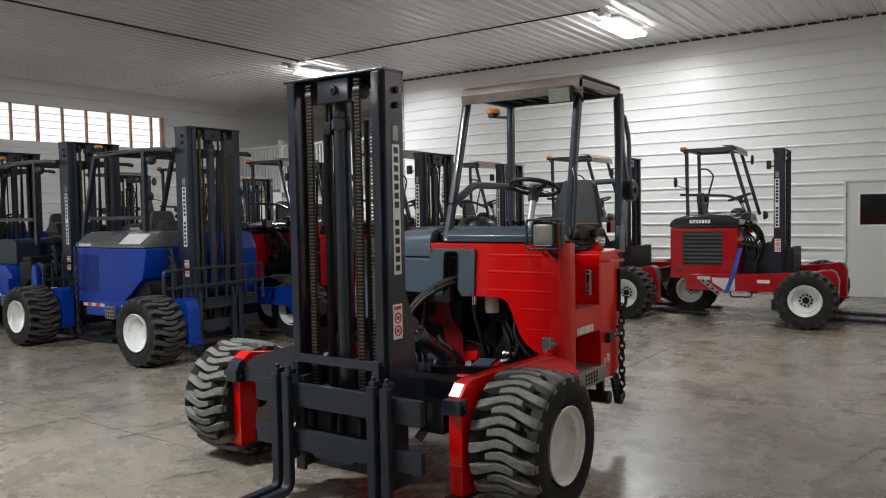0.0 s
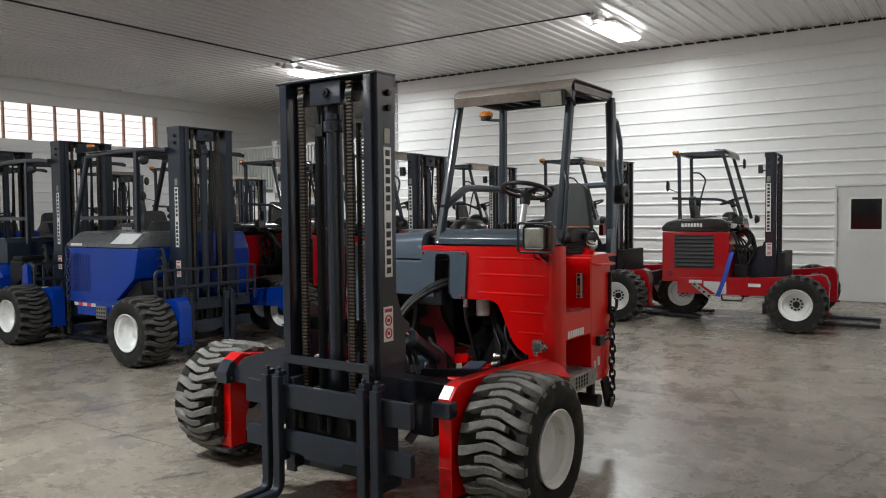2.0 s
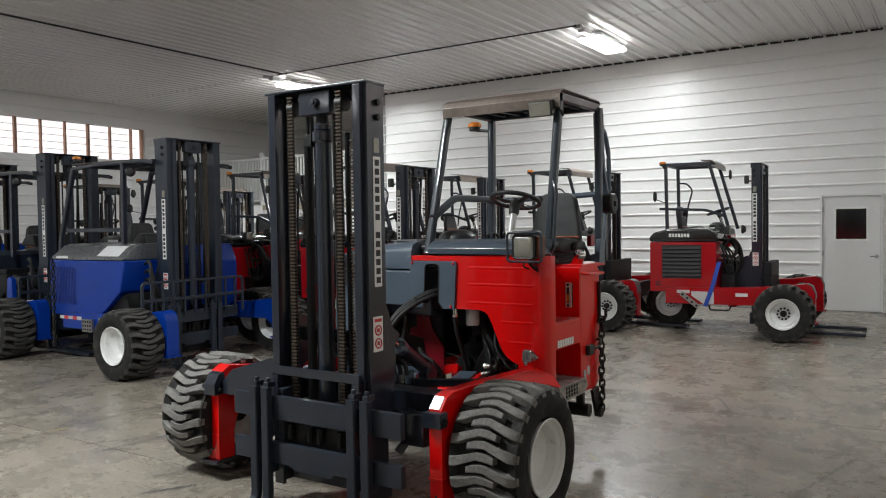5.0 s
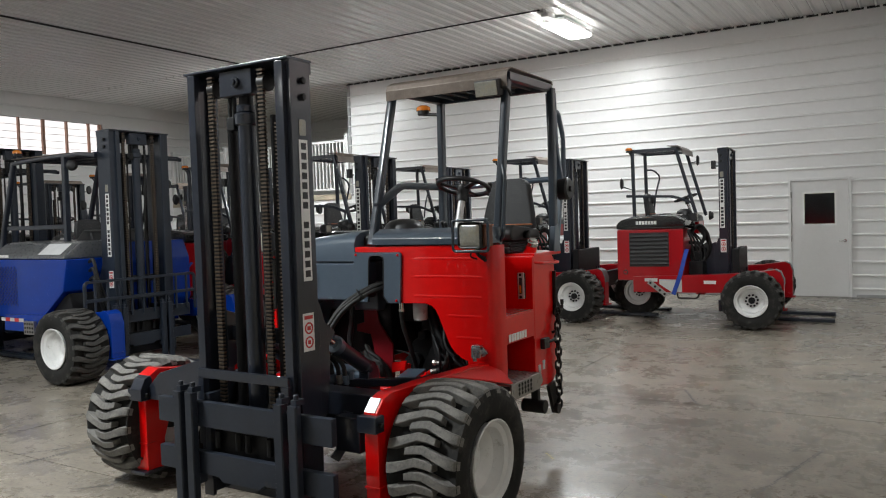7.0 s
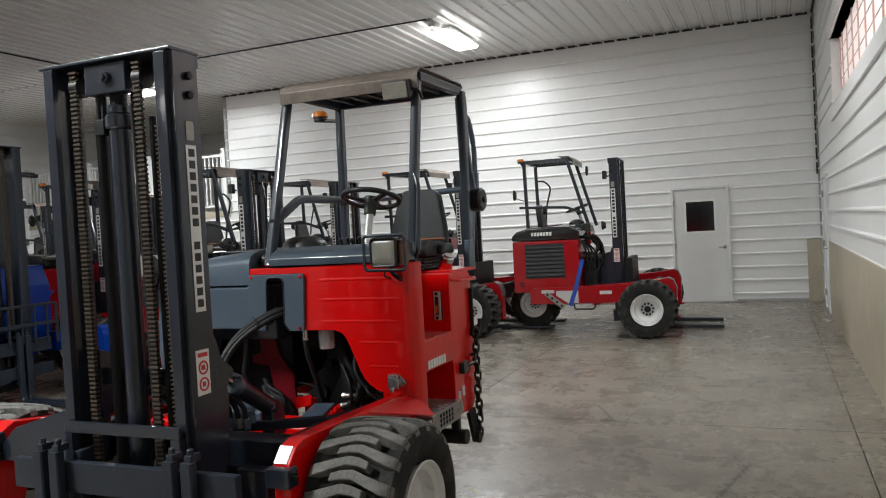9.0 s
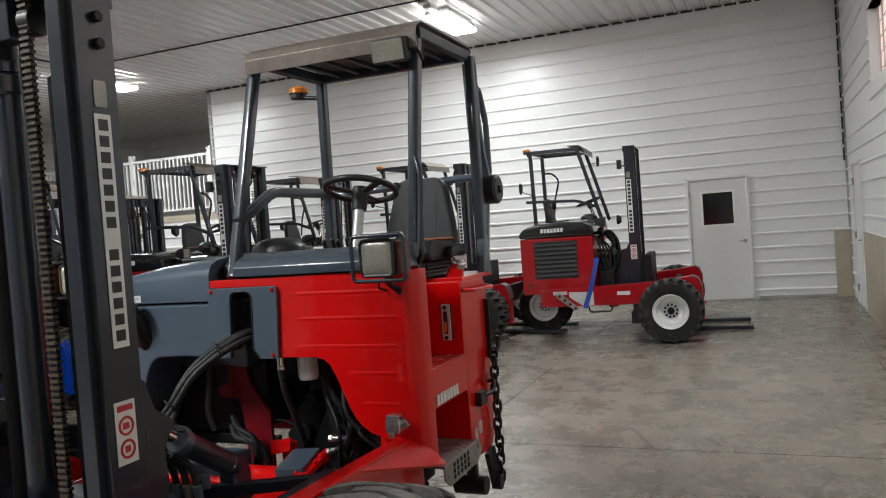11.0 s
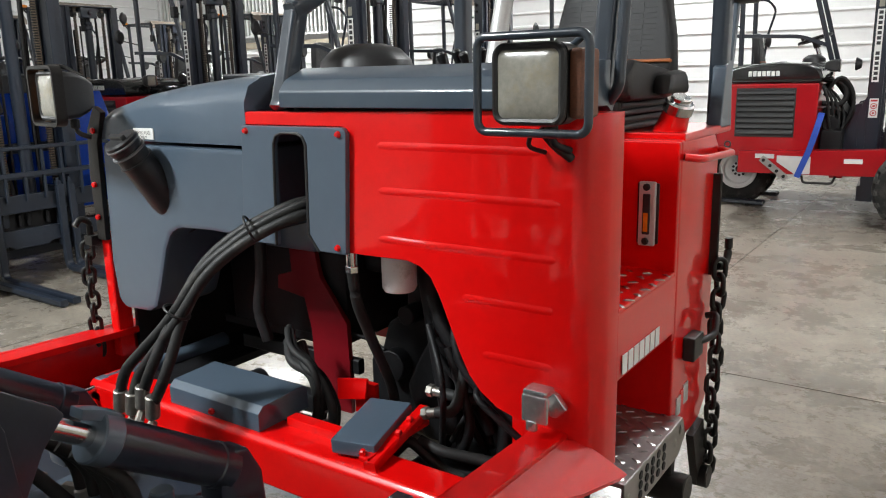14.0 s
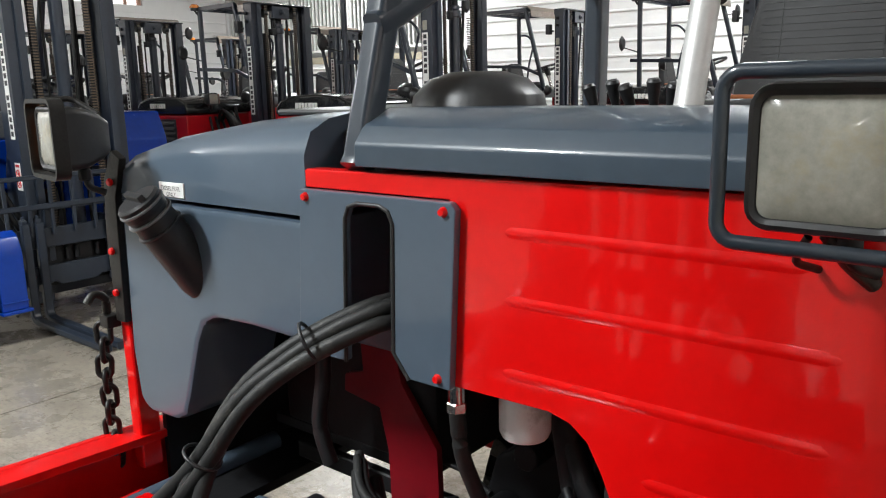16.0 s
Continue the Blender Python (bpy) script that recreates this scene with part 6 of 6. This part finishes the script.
def plain_lift(paint, hood_mat, colour_words, kind, body=None):
    """The machines parked behind. kind: 'red' or 'blue'."""
    blue = kind == "blue"
    root = thing("truck_mounted_forklift", colour_words, "forklift", "parked forklifts")
    for s in (-1, 1):
        wheel(root, s * (AXLE_U - TYRE_W / 2), 0.0, s, dark_hub=not blue, spin=11 * s)
    wheel(root, 0.0, 1.74, -1, 0.98)
    mv = 0.43 if not blue else 0.12
    if blue:
        mast(root, -0.10, 0.39, mv, 2.68, (-1,), MASTS, rail=0.11, depth=0.24, ztop_label=1.97)
        carriage(root, -0.24, mv, MASTS, grid=True, half=0.66, fork_u=0.30, fork_len=0.95)
    else:
        mast(root, 0.05, 0.40, mv, 2.46, (-1, 1), MASTP, rail=0.10, depth=0.14, ztop_label=2.02)
        carriage(root, 0.05, mv, MASTP, fork_len=1.20)
    frame_arms(root, paint, tape=not blue, dark_caps=False, hi=0.0 if blue else 0.03, deep=0.0 if blue else 0.04)
    part("cross_beam", box(-0.77, 0.77, 0.66, 0.78, 0.40, 0.60, 0.01), paint, root)
    part("rear_frame", [box(-0.84, 0.84, 0.80, 1.62, 0.44, 0.56, 0.01), box(-0.25, 0.25, 1.5, 1.74, 0.76, 0.95, 0.02)], paint, root)
    # engine box
    z_top = 1.33 if not blue else 1.26
    part("engine_cover", [box(-0.865, -0.06, 0.92, 1.86, 0.60, z_top, 0.02)] if not blue else [prism([(0.44, 1.26), (1.98, 1.26), (1.98, 0.58), (1.02, 0.58), (0.86, 0.66), (0.62, 0.84), (0.54, 0.90)] if body is None else [(1.22, 0.98), (1.98, 0.98), (1.98, 0.58), (1.02, 0.58), (1.02, 0.84)], "x", -0.865, -0.06, 0.02)], paint, root)
    if body:
        part("seat_box", prism([(1.16, 0.98), (1.16, 1.28), (1.24, 1.34), (1.66, 1.34), (1.74, 1.20), (1.74, 0.98)], "x", -0.72, 0.05, 0.015), body, root, "slate-grey sheet steel seat box")
        part("side_tank", [box(-0.80, -0.20, 0.62, 0.96, 0.62, 1.04, 0.03), box(-0.78, -0.3, 0.66, 0.9, 1.04, 1.10, 0.01)], DARK, root)
        part("fender_bracket", [prism([(0.28, 0.60), (0.30, 0.98), (0.36, 1.02), (0.42, 0.98), (0.44, 0.72), (0.52, 0.60)], "x", -0.90, -0.84, 0.008), box(-0.93, -0.86, 1.0, 1.2, 0.60, 0.80, 0.01)], paint, root)
    if blue:
        g = []
        for i in range(14 if body is None else 0):
            for j in range(9):
                v, z = 1.42 + i * 0.033, 0.72 + j * 0.05
                g.append(box(-0.870, -0.864, v, v + 0.02, z + (0.025 if i % 2 else 0), z + 0.03 + (0.025 if i % 2 else 0), 0))
        if g:
            part("grille", g, NAVY, root, "dark blue perforated side grille")
        if body is None:
            part("hood", prism([(-0.862, 1.262), (-0.845, 1.30), (-0.68, 1.43), (-0.60, 1.45), (-0.10, 1.46), (-0.07, 1.262)], "y", 0.50, 1.97, 0.02), hood_mat, root, "grey hood with a pale patch")
        if body is None:
            part("hood_patch", prism([(-0.838, 1.310), (-0.690, 1.427), (-0.692, 1.430), (-0.840, 1.313)], "y", 0.60, 1.02, 0), PATCH, root)
        else:
            part("air_filter", tube([(-0.70, 0.55 + 0.12 * math.cos(w), 0.86 + 0.12 * math.sin(w)) for w in [k * math.pi / 10 for k in range(20)]], 0.055, 12, closed=True), DARK, root)
        part("wheel_housing", prism([(0.44, 0.60), (0.52, 0.88), (0.62, 0.84), (0.86, 0.66), (1.0, 0.58)], "x", -0.80, -0.10, 0.004), DARK, root)
        parts("letter_bar", letter_bars(9, (), 0.0, 0.26, 0.03, 0.002, False), STICK, root, m=pose(-0.853, 1.85, 1.295, 0, 0, -90))
        part("reflector", [box(-0.931, -0.926, v, v + 0.09, 0.55, 0.59, 0) for v in (0.42, 0.60, 0.78, 1.22, 1.40, 1.58)], REFL, root)
        part("reflector", [box(-0.931, -0.926, v, v + 0.09, 0.55, 0.59, 0) for v in (0.51, 0.69, 1.31, 1.49)], REDINK, root)
        step = part("step_plate", box(-0.965, -0.93, 0.96, 1.16, 0.42, 0.57, 0.003), ALU, root, "perforated aluminium step plate")
        for i in range(4):
            for j in range(3):
                part("step_hole", cyl(0.014, 0.003, pose(-0.9645, 0.99 + 0.047 * i, 0.45 + 0.045 * j, 0, -90), 8, 0), DARK, step)
        part("cab_body", [prism([(0.50, 0.70), (0.50, 1.20), (0.60, 1.42), (1.05, 1.42), (1.05, 0.56), (0.58, 0.56)], "x", -0.06, 0.85, 0.02), box(0.35, 0.86, 1.05, 1.90, 0.56, 1.15, 0.02)], paint, root)
        part("dash_cover", prism([(0.62, 1.40), (0.68, 1.56), (0.84, 1.58), (1.02, 1.42)], "x", -0.40, 0.3, 0.03), BLACK, root)
        for z in (0.82, 0.92, 1.02):
            part("hydraulic_hose", tube([(-0.62, 0.40, z + 0.2), (-0.68, 0.24, z + 0.25), (-0.66, 0.20, z), (-0.50, 0.26, z - 0.3)], 0.018, 8, rnd=0.12), HOSE, root)
        link_chain(root, (-0.93, 1.80, 1.25), 24)
        pu, hz = MASTP, 2.50
        gd = new("overhead_guard"); gd.parent = root
        for u in (-0.55, 0.60):
            part("front_post", bar([(u, 0.90, 1.26), (u, 0.88, 2.42)], 0.055, 0.06, up=(0, 1, 0)), MASTP, gd)
            part("rear_post", bar([(u, 2.28, 1.16), (u, 2.22, 1.55), (u, 1.92, 2.40)], 0.055, 0.06, rnd=0.1, up=(0, 1, 0), c=0.014), MASTP, gd)
            part("roof_rail", bar([(u, 0.30, 2.40), (u, 0.55, 2.435), (u, 1.4, 2.43), (u, 1.95, 2.40)], 0.045, 0.045, rnd=0.2, c=0.012), MASTP, gd)
        for k in range(9):
            part("roof_bar", bar([(-0.55, 0.34 + k * 0.19, 2.43), (0.60, 0.34 + k * 0.19, 2.43)], 0.03, 0.02), MASTP, gd)
        part("roof_sheet", box(-0.57, 0.62, 0.85, 1.93, 2.452, 2.462, 0.004), CANOPY, gd)
        beacon(root, -0.50, 1.92, 2.53, [(-0.50, 1.92, 2.505), (-0.50, 1.92, 2.47)])
        part("side_bar", bar([(-0.55, 0.92, 1.62), (-0.55, 2.10, 1.62)], 0.04, 0.05), MASTP, root)
        seat(root, 0.05, 0.50, 1.35, 1.75, 1.2)
        steering(root, 0.28, 1.15, 1.66, 0.17)
        lamp = part("spot_light", [lathe([(0, 0.05), (0.04, 0.04), (0.062, 0.0), (0.055, -0.01), (0, -0.004)], 18, pose(-0.58, 0.70, 2.31, 90, 0, -30))], BLACK, root)
        part("lens", cyl(0.046, 0.008, pose(-0.58, 0.70, 2.31, 90, 0, -30), 18), LENS, lamp)
    else:
        part("grille", [box(-0.872, -0.864, 1.12, 1.68, 0.80, 1.285, 0.006)] + grille(-0.868, 1.135, 1.665, 0.82, 1.27, 8, DARK), BLACK, root, "black louvred side grille")
        part("filler_ring", tube([(-0.868, 1.74 + 0.03 * math.cos(a), 0.72 + 0.03 * math.sin(a)) for a in [i * math.pi / 7 for i in range(14)]], 0.008, 6, closed=True), BLACK, root)
        part("hood", prism([(0.90, 1.335), (0.895, 1.40), (0.93, 1.47), (1.03, 1.51), (1.28, 1.53), (1.63, 1.515), (1.80, 1.47), (1.87, 1.40), (1.87, 1.335)], "x", -0.875, -0.04, 0.03), hood_mat, root, "shiny black moulded engine hood")
        parts("letter_bar", letter_bars(7, (), 0.0, 0.30, 0.05, 0.003, False), STICK, root, m=pose(-0.876, 1.58, 1.425, 0, 0, -90))
        part("reflector", box(-0.931, -0.926, 0.487, 0.648, 0.564, 0.610, 0), STICK, root)
        part("tool_plate", prism([(0.94, 0.45), (0.94, 0.62), (1.25, 0.625), (1.25, 0.56), (1.08, 0.445)], "x", -0.935, -0.926, 0.002), ALLOY, root, "pale steel cover plate")
        part("name_plate", box(-0.934, -0.926, 1.275, 1.455, 0.592, 0.637, 0.002), ALLOY, root)
        hb_ = part("perforated_bracket", bar([(-0.945, 1.395, 0.595), (-0.945, 1.145, 0.395)], 0.066, 0.012, up=(1, 0, 0)), ALU, root, "perforated steel bracket")
        parts("bracket_hole", [cyl(0.017, 0.004, pose(-0.951, 1.395 - 0.25 * k, 0.595 - 0.2 * k, 0, -90), 12, 0) for k in (0.10, 0.36, 0.62, 0.88)], DARK, hb_)
        part("step_loop", tube([(-0.85, 0.72, 0.42), (-0.90, 0.74, 0.36), (-0.90, 1.0, 0.36), (-0.85, 1.02, 0.42)], 0.012, 8, rnd=0.03), IRON, root)
        part("strap", bar([(-0.80, 0.885, 1.04), (-0.90, 0.90, 0.94), (-0.935, 0.955, 0.70), (-0.945, 1.055, 0.415)], 0.058, 0.006, rnd=0.08, up=(1, 0, 0)), STRAP, root, "blue webbing strap")
        part("cab_body", [box(0.40, 0.88, 0.92, 1.0, 1.22, 1.42, 0.012), box(0.40, 0.88, 0.94, 1.0, 0.84, 1.0, 0.006), box(0.55, 0.88, 1.40, 1.86, 0.50, 1.36, 0.015), box(0.02, 0.86, 0.98, 1.4, 0.60, 0.84, 0.01)], paint, root)
        part("dash_cover", [prism([(0.92, 1.40), (0.94, 1.50), (1.08, 1.54), (1.16, 1.44)], "x", 0.0, 0.86, 0.02), lathe([(0, 0.08), (0.06, 0.076), (0.11, 0.04), (0.12, 0.0), (0, 0)], 18, pose(0.12, 1.08, 1.53))], BLACK, root)
        part("mast_gusset", prism([(0.56, 0.56), (0.56, 1.12), (0.62, 1.10), (0.74, 0.80), (0.90, 0.66), (0.90, 0.56)], "x", -0.34, -0.30, 0.006), MASTP, root)
        part("mast_gusset", prism([(0.56, 0.56), (0.56, 1.12), (0.62, 1.10), (0.74, 0.80), (0.90, 0.66), (0.90, 0.56)], "x", 0.40, 0.44, 0.006), MASTP, root)
        part("valve_block", [box(-0.25, 0.25, 0.66, 0.88, 0.62, 0.92, 0.02), cyl(0.06, 0.4, pose(-0.3, 0.74, 0.98, 0, 80), 14)], DARK, root)
        part("engine_block", [box(-0.30, 0.34, 0.80, 0.99, 0.60, 1.06, 0.03), box(-0.62, -0.12, 0.70, 0.90, 0.60, 0.86, 0.02), cyl(0.075, 0.30, pose(-0.55, 0.82, 0.92, 0, 90), 20)], DARK, root)
        part("intake_hose", tube([(-0.45, 0.93, 1.12)] + [(-0.46, 0.80 - 0.10 * math.sin(w), 1.215 - 0.115 * math.cos(w)) for w in [k * math.pi / 9 for k in range(1, 9)]] + [(-0.44, 0.86, 1.34), (-0.40, 0.95, 1.36)], 0.026, 12), HOSE, root, "fat black looping intake hose")
        part("round_lamp", lathe([(0, 0.05), (0.04, 0.045), (0.066, 0.0), (0.06, -0.012), (0, -0.006)], 18, pose(-0.30, 0.70, 1.50, 90)), BLACK, root)
        part("rear_lamp", lathe([(0, 0.05), (0.05, 0.045), (0.075, 0.0), (0.066, -0.014), (0, -0.006)], 18, pose(0.12, 1.55, 1.77, 90, 0, 200)), BLACK, root)
        part("mast_lamp", [box(-0.42, -0.35, 0.60, 0.66, 2.16, 2.28, 0.01), tube([(-0.37, 0.57, 2.2), (-0.38, 0.62, 2.2)], 0.010, 8)], BLACK, root)
        for i in range(4):
            part("hydraulic_hose", tube([(-0.58 + 0.07 * i, 0.92, 1.30), (-0.60 + 0.06 * i, 0.86 - 0.03 * i, 1.18), (-0.58 + 0.06 * i, 0.84 - 0.05 * i, 0.95), (-0.54, 0.78, 0.70)], 0.014, 8, rnd=0.12), HOSE, root)
        for i in range(5):
            part("hydraulic_hose", tube([(-0.50 + 0.06 * i, 0.90, 1.20 + 0.05 * i), (-0.54 + 0.05 * i, 0.76, 1.42 - 0.04 * i), (-0.48 + 0.05 * i, 0.62, 1.22 - 0.05 * i), (-0.44 + 0.03 * i, 0.66, 0.95), (-0.36, 0.80, 0.75)], 0.017, 8, rnd=0.12), HOSE, root)
        guard(root, MASTP, 0.02, 0.86, (0.98, 1.25), 1.91, 1.50, 2.56, canopy=False, thick=0.045)
        part("canopy", prism([(1.17, 2.43), (1.18, 2.51), (1.24, 2.565), (1.40, 2.572), (1.40, 2.565), (1.24, 2.557), (1.188, 2.506), (1.178, 2.43)], "x", 0.0, 0.88, 0.001), CANOPY, root)
        beacon(root, -0.02, 1.97, 2.53, [(-0.02, 1.97, 2.505), (0.0, 1.95, 2.46), (0.02, 1.92, 2.46)])
        part("side_bar", bar([(0.02, 1.05, 1.70), (0.02, 1.32, 1.80), (0.02, 2.03, 1.83)], 0.035, 0.04, rnd=0.06), MASTP, root)
        part("grab_rail", tube([(0.86, 1.91, 2.26), (0.88, 1.80, 2.26), (0.90, 1.70, 2.15), (0.89, 1.78, 1.85), (0.87, 1.80, 1.60)], 0.014, 8, rnd=0.06), MASTP, root)
        mirror = part("mirror", [lathe([(0, 0.03), (0.05, 0.024), (0.072, 0.0), (0.06, -0.012), (0, -0.012)], 18, pose(-0.16, 2.06, 2.02) @ pose(0, 0, 0, 90) @ Matrix.Diagonal((0.9, 1.2, 1, 1))), tube([(0.02, 1.93, 1.92), (-0.16, 2.06, 1.98)], 0.007, 6)], BLACK, root)
        part("mirror", [lathe([(0, 0.03), (0.05, 0.024), (0.072, 0.0), (0.06, -0.012), (0, -0.012)], 18, pose(0.96, 1.12, 2.38) @ pose(0, 0, 0, 90) @ Matrix.Diagonal((0.9, 1.2, 1, 1))), tube([(0.86, 1.22, 2.34), (0.96, 1.12, 2.36)], 0.007, 6)], BLACK, root)
        seat(root, 0.42, 0.82, 1.48, 1.86, 1.36)
        steering(root, 0.46, 1.22, 1.78, 0.17)
        worklight(root, -0.62, 0.80, 1.49, 0.12, 0.12, 0.10, 0, guard=False, side=1)
        part("counter_panel", [box(-0.70, 0.78, -0.10, -0.02, 0.42, 0.66, 0.01), box(-0.42, 0.52, 0.24, 0.34, 0.60, 1.02, 0.01)], DARK, root)
        # the driver's place and the mast stand a little further forward than the frame
        for child in root.children:
            kind_of = child.name.split(".")[0]
            if kind_of in ("overhead_guard", "canopy", "beacon", "side_bar", "grab_rail", "mirror", "driver_seat", "steering_wheel"):
                child.matrix_basis = pose(0, -0.10, 0) @ child.matrix_basis
            elif kind_of in ("mast", "fork_carriage", "mast_lamp", "round_lamp"):
                child.matrix_basis = pose(0, -0.055, 0) @ child.matrix_basis
    return root

hero_ob = hero()
hero_ob.matrix_basis = pose(-2.93, 4.04, 0)

red_ob = plain_lift(CRIMSON, GLOSSB, "red truck-mounted forklift with black hood and tall dark mast, parked", "red")
red_ob.matrix_basis = pose(-1.81, 12.65, 0, 0, 0, 94)
for x, y in ((-4.12, 12.62), (-6.35, 12.6), (-10.3, 12.6), (-5.75, 9.4), (-8.15, 9.4), (-10.7, 9.45), (-13.2, 9.5), (-13.0, 12.6)):
    copy_thing(red_ob, pose(x - 0.06, y, 0, 0, 0, 90))
blue_ob = plain_lift(BLUE, HOODG, "blue truck-mounted forklift with white-rimmed wheels and load backrest, parked", "blue")
blue_ob.matrix_basis = pose(-7.3, 6.62, 0, 0, 0, 90)
blue_two = plain_lift(BLUE, BLACK, "blue truck-mounted forklift with open engine and tall dark mast, parked", "blue", MASTS)
blue_two.matrix_basis = pose(-9.98, 6.7, 0, 0, 0, 90)
for x, y in ((-12.25, 6.75),):
    copy_thing(blue_ob, pose(x, y, 0, 0, 0, 90))

cup = tagged(part("paper_cup", lathe([(0, 0), (0.030, 0), (0.041, 0.095), (0.044, 0.098), (0.041, 0.101), (0.038, 0.096), (0.028, 0.006), (0, 0.006)], 18), CUPM, m=pose(-9.89, 5.83, 0.62)), "cream paper cup standing on the blue machine's frame", "cup")

# ---- floor slabs ----
floor = tagged(part("floor", box(W - 0.2, E + 0.2, S_ - 0.2, 20.9, -0.20, -0.012, 0), GAP), "scuffed polished concrete slab floor with saw-cut joints", "floor", kind="structure")
JX = [W - 0.2, -15.2, -12.1, -9.0, -5.9, -2.80, 0.30, E + 0.2]
JY = [S_ - 0.2, -9.72, -6.35, -2.98, 0.39, 3.76, 7.13, 10.50, 13.87, 17.24, 20.9]
for x0, x1 in zip(JX, JX[1:]):
    for y0, y1 in zip(JY, JY[1:]):
        part("concrete_slab", box(x0 + 0.004, x1 - 0.004, y0 + 0.004, y1 - 0.004, -0.012, 0.0, 0), CONC, floor)

# scuffs left by tyres, chalk marks, chips and hairline cracks
MARKD = mat("dark_rubber_mark", (0.060, 0.058, 0.056), 0.55, grain=0.4, scale=25)
CHALK = mat("yellow_chalk", (0.46, 0.38, 0.12), 0.8, grain=0.3, scale=40)
rng = random.Random(21)

def floor_mark(name, p0, p1, wide, material, flakes, fill, tilt=0.0, taper=False):
    """Ragged flakes in a row from p0 to p1 on the floor; fill: how much of the way they cover."""
    a, d = Vector(p0), Vector(p1) - Vector(p0)
    along_ = d.normalized()
    across = Vector((-along_.y, along_.x))
    step = d.length / flakes
    bm = bmesh.new()
    for i in range(flakes):
        c = a + d * ((i + 0.5) / flakes) + across * rng.uniform(-0.12, 0.12) * wide
        w = wide * rng.uniform(0.6, 1.0) * (0.35 + 0.65 * i / flakes if taper else 1.0) / 2
        l = step * fill * rng.uniform(0.7, 1.15) / 2
        pts = []
        for k in range(8):
            q = k * math.pi / 4 + 0.2
            r = rng.uniform(0.8, 1.1)
            pts.append(c + along_ * (l * r * math.cos(q) + tilt * w * math.sin(q)) + across * w * r * math.sin(q))
        bm.faces.new([bm.verts.new((p.x, p.y, 0.0012 + 0.0002 * (i % 3))) for p in pts])
    bmesh.ops.recalc_face_normals(bm, faces=bm.faces[:])
    for f in bm.faces:
        if f.normal.z < 0:
            f.normal_flip()
    part(name, bm, material, floor)

for p0, p1, wide, n, fill in (((-6.67, 3.85), (-6.31, 4.53), 0.035, 15, 0.6), ((-6.0, 3.93), (-6.18, 4.23), 0.022, 6, 0.9), ((-5.32, 3.71), (-5.08, 4.04), 0.03, 9, 1.0), ((-5.04, 3.62), (-4.96, 4.24), 0.045, 14, 0.9),
                              ((-3.97, 3.26), (-3.81, 3.54), 0.05, 9, 1.1), ((-4.43, 2.81), (-4.25, 2.99), 0.012, 4, 1.0), ((-5.71, 3.50), (-5.66, 3.60), 0.035, 3, 1.0), ((-6.07, 4.54), (-5.81, 4.79), 0.04, 8, 0.9), ((-4.21, 3.50), (-4.07, 3.67), 0.014, 4, 1.0),
                              ((-1.61, 7.62), (-1.39, 7.14), 0.028, 9, 1.0), ((-1.07, 7.44), (-0.96, 7.24), 0.026, 5, 0.9), ((-0.55, 6.08), (-0.34, 6.78), 0.02, 16, 0.6)):
    floor_mark("tyre_mark", p0, p1, wide * 1.25, MARK, n * 2, fill, 0.3)
floor_mark("tyre_mark", (-0.62, 5.15), (-0.37, 6.22), 0.05, MARK, 44, 0.8, 0.5, True)
for p0, p1, wide in (((-1.73, 5.73), (-1.67, 5.69), 0.018), ((-1.45, 5.88), (-1.37, 5.83), 0.02), ((-0.90, 5.51), (-0.84, 5.50), 0.02), ((-0.62, 5.95), (-0.58, 5.93), 0.012)):
    floor_mark("chip", p0, p1, wide, MARKD, 3, 1.2)
for p0, p1, wide in (((-1.54, 7.85), (-1.46, 7.90), 0.03), ((-1.09, 5.01), (-0.98, 4.92), 0.014), ((-1.95, 5.41), (-1.85, 5.31), 0.02), ((-5.95, 3.80), (-5.86, 3.91), 0.03)):
    floor_mark("chalk_mark", p0, p1, wide, CHALK, 5, 0.9)
for p0, p1 in (((-1.26, 4.56), (-1.27, 5.07)), ((-1.27, 5.07), (-1.57, 4.98)), ((-1.08, 5.49), (-0.82, 5.36)), ((-1.20, 5.04), (-1.05, 5.22)), ((-0.85, 4.92), (-0.67, 5.28)), ((-6.6, 3.45), (-5.4, 3.92))):
    floor_mark("crack", p0, p1, 0.006, MARK, 14, 1.15)
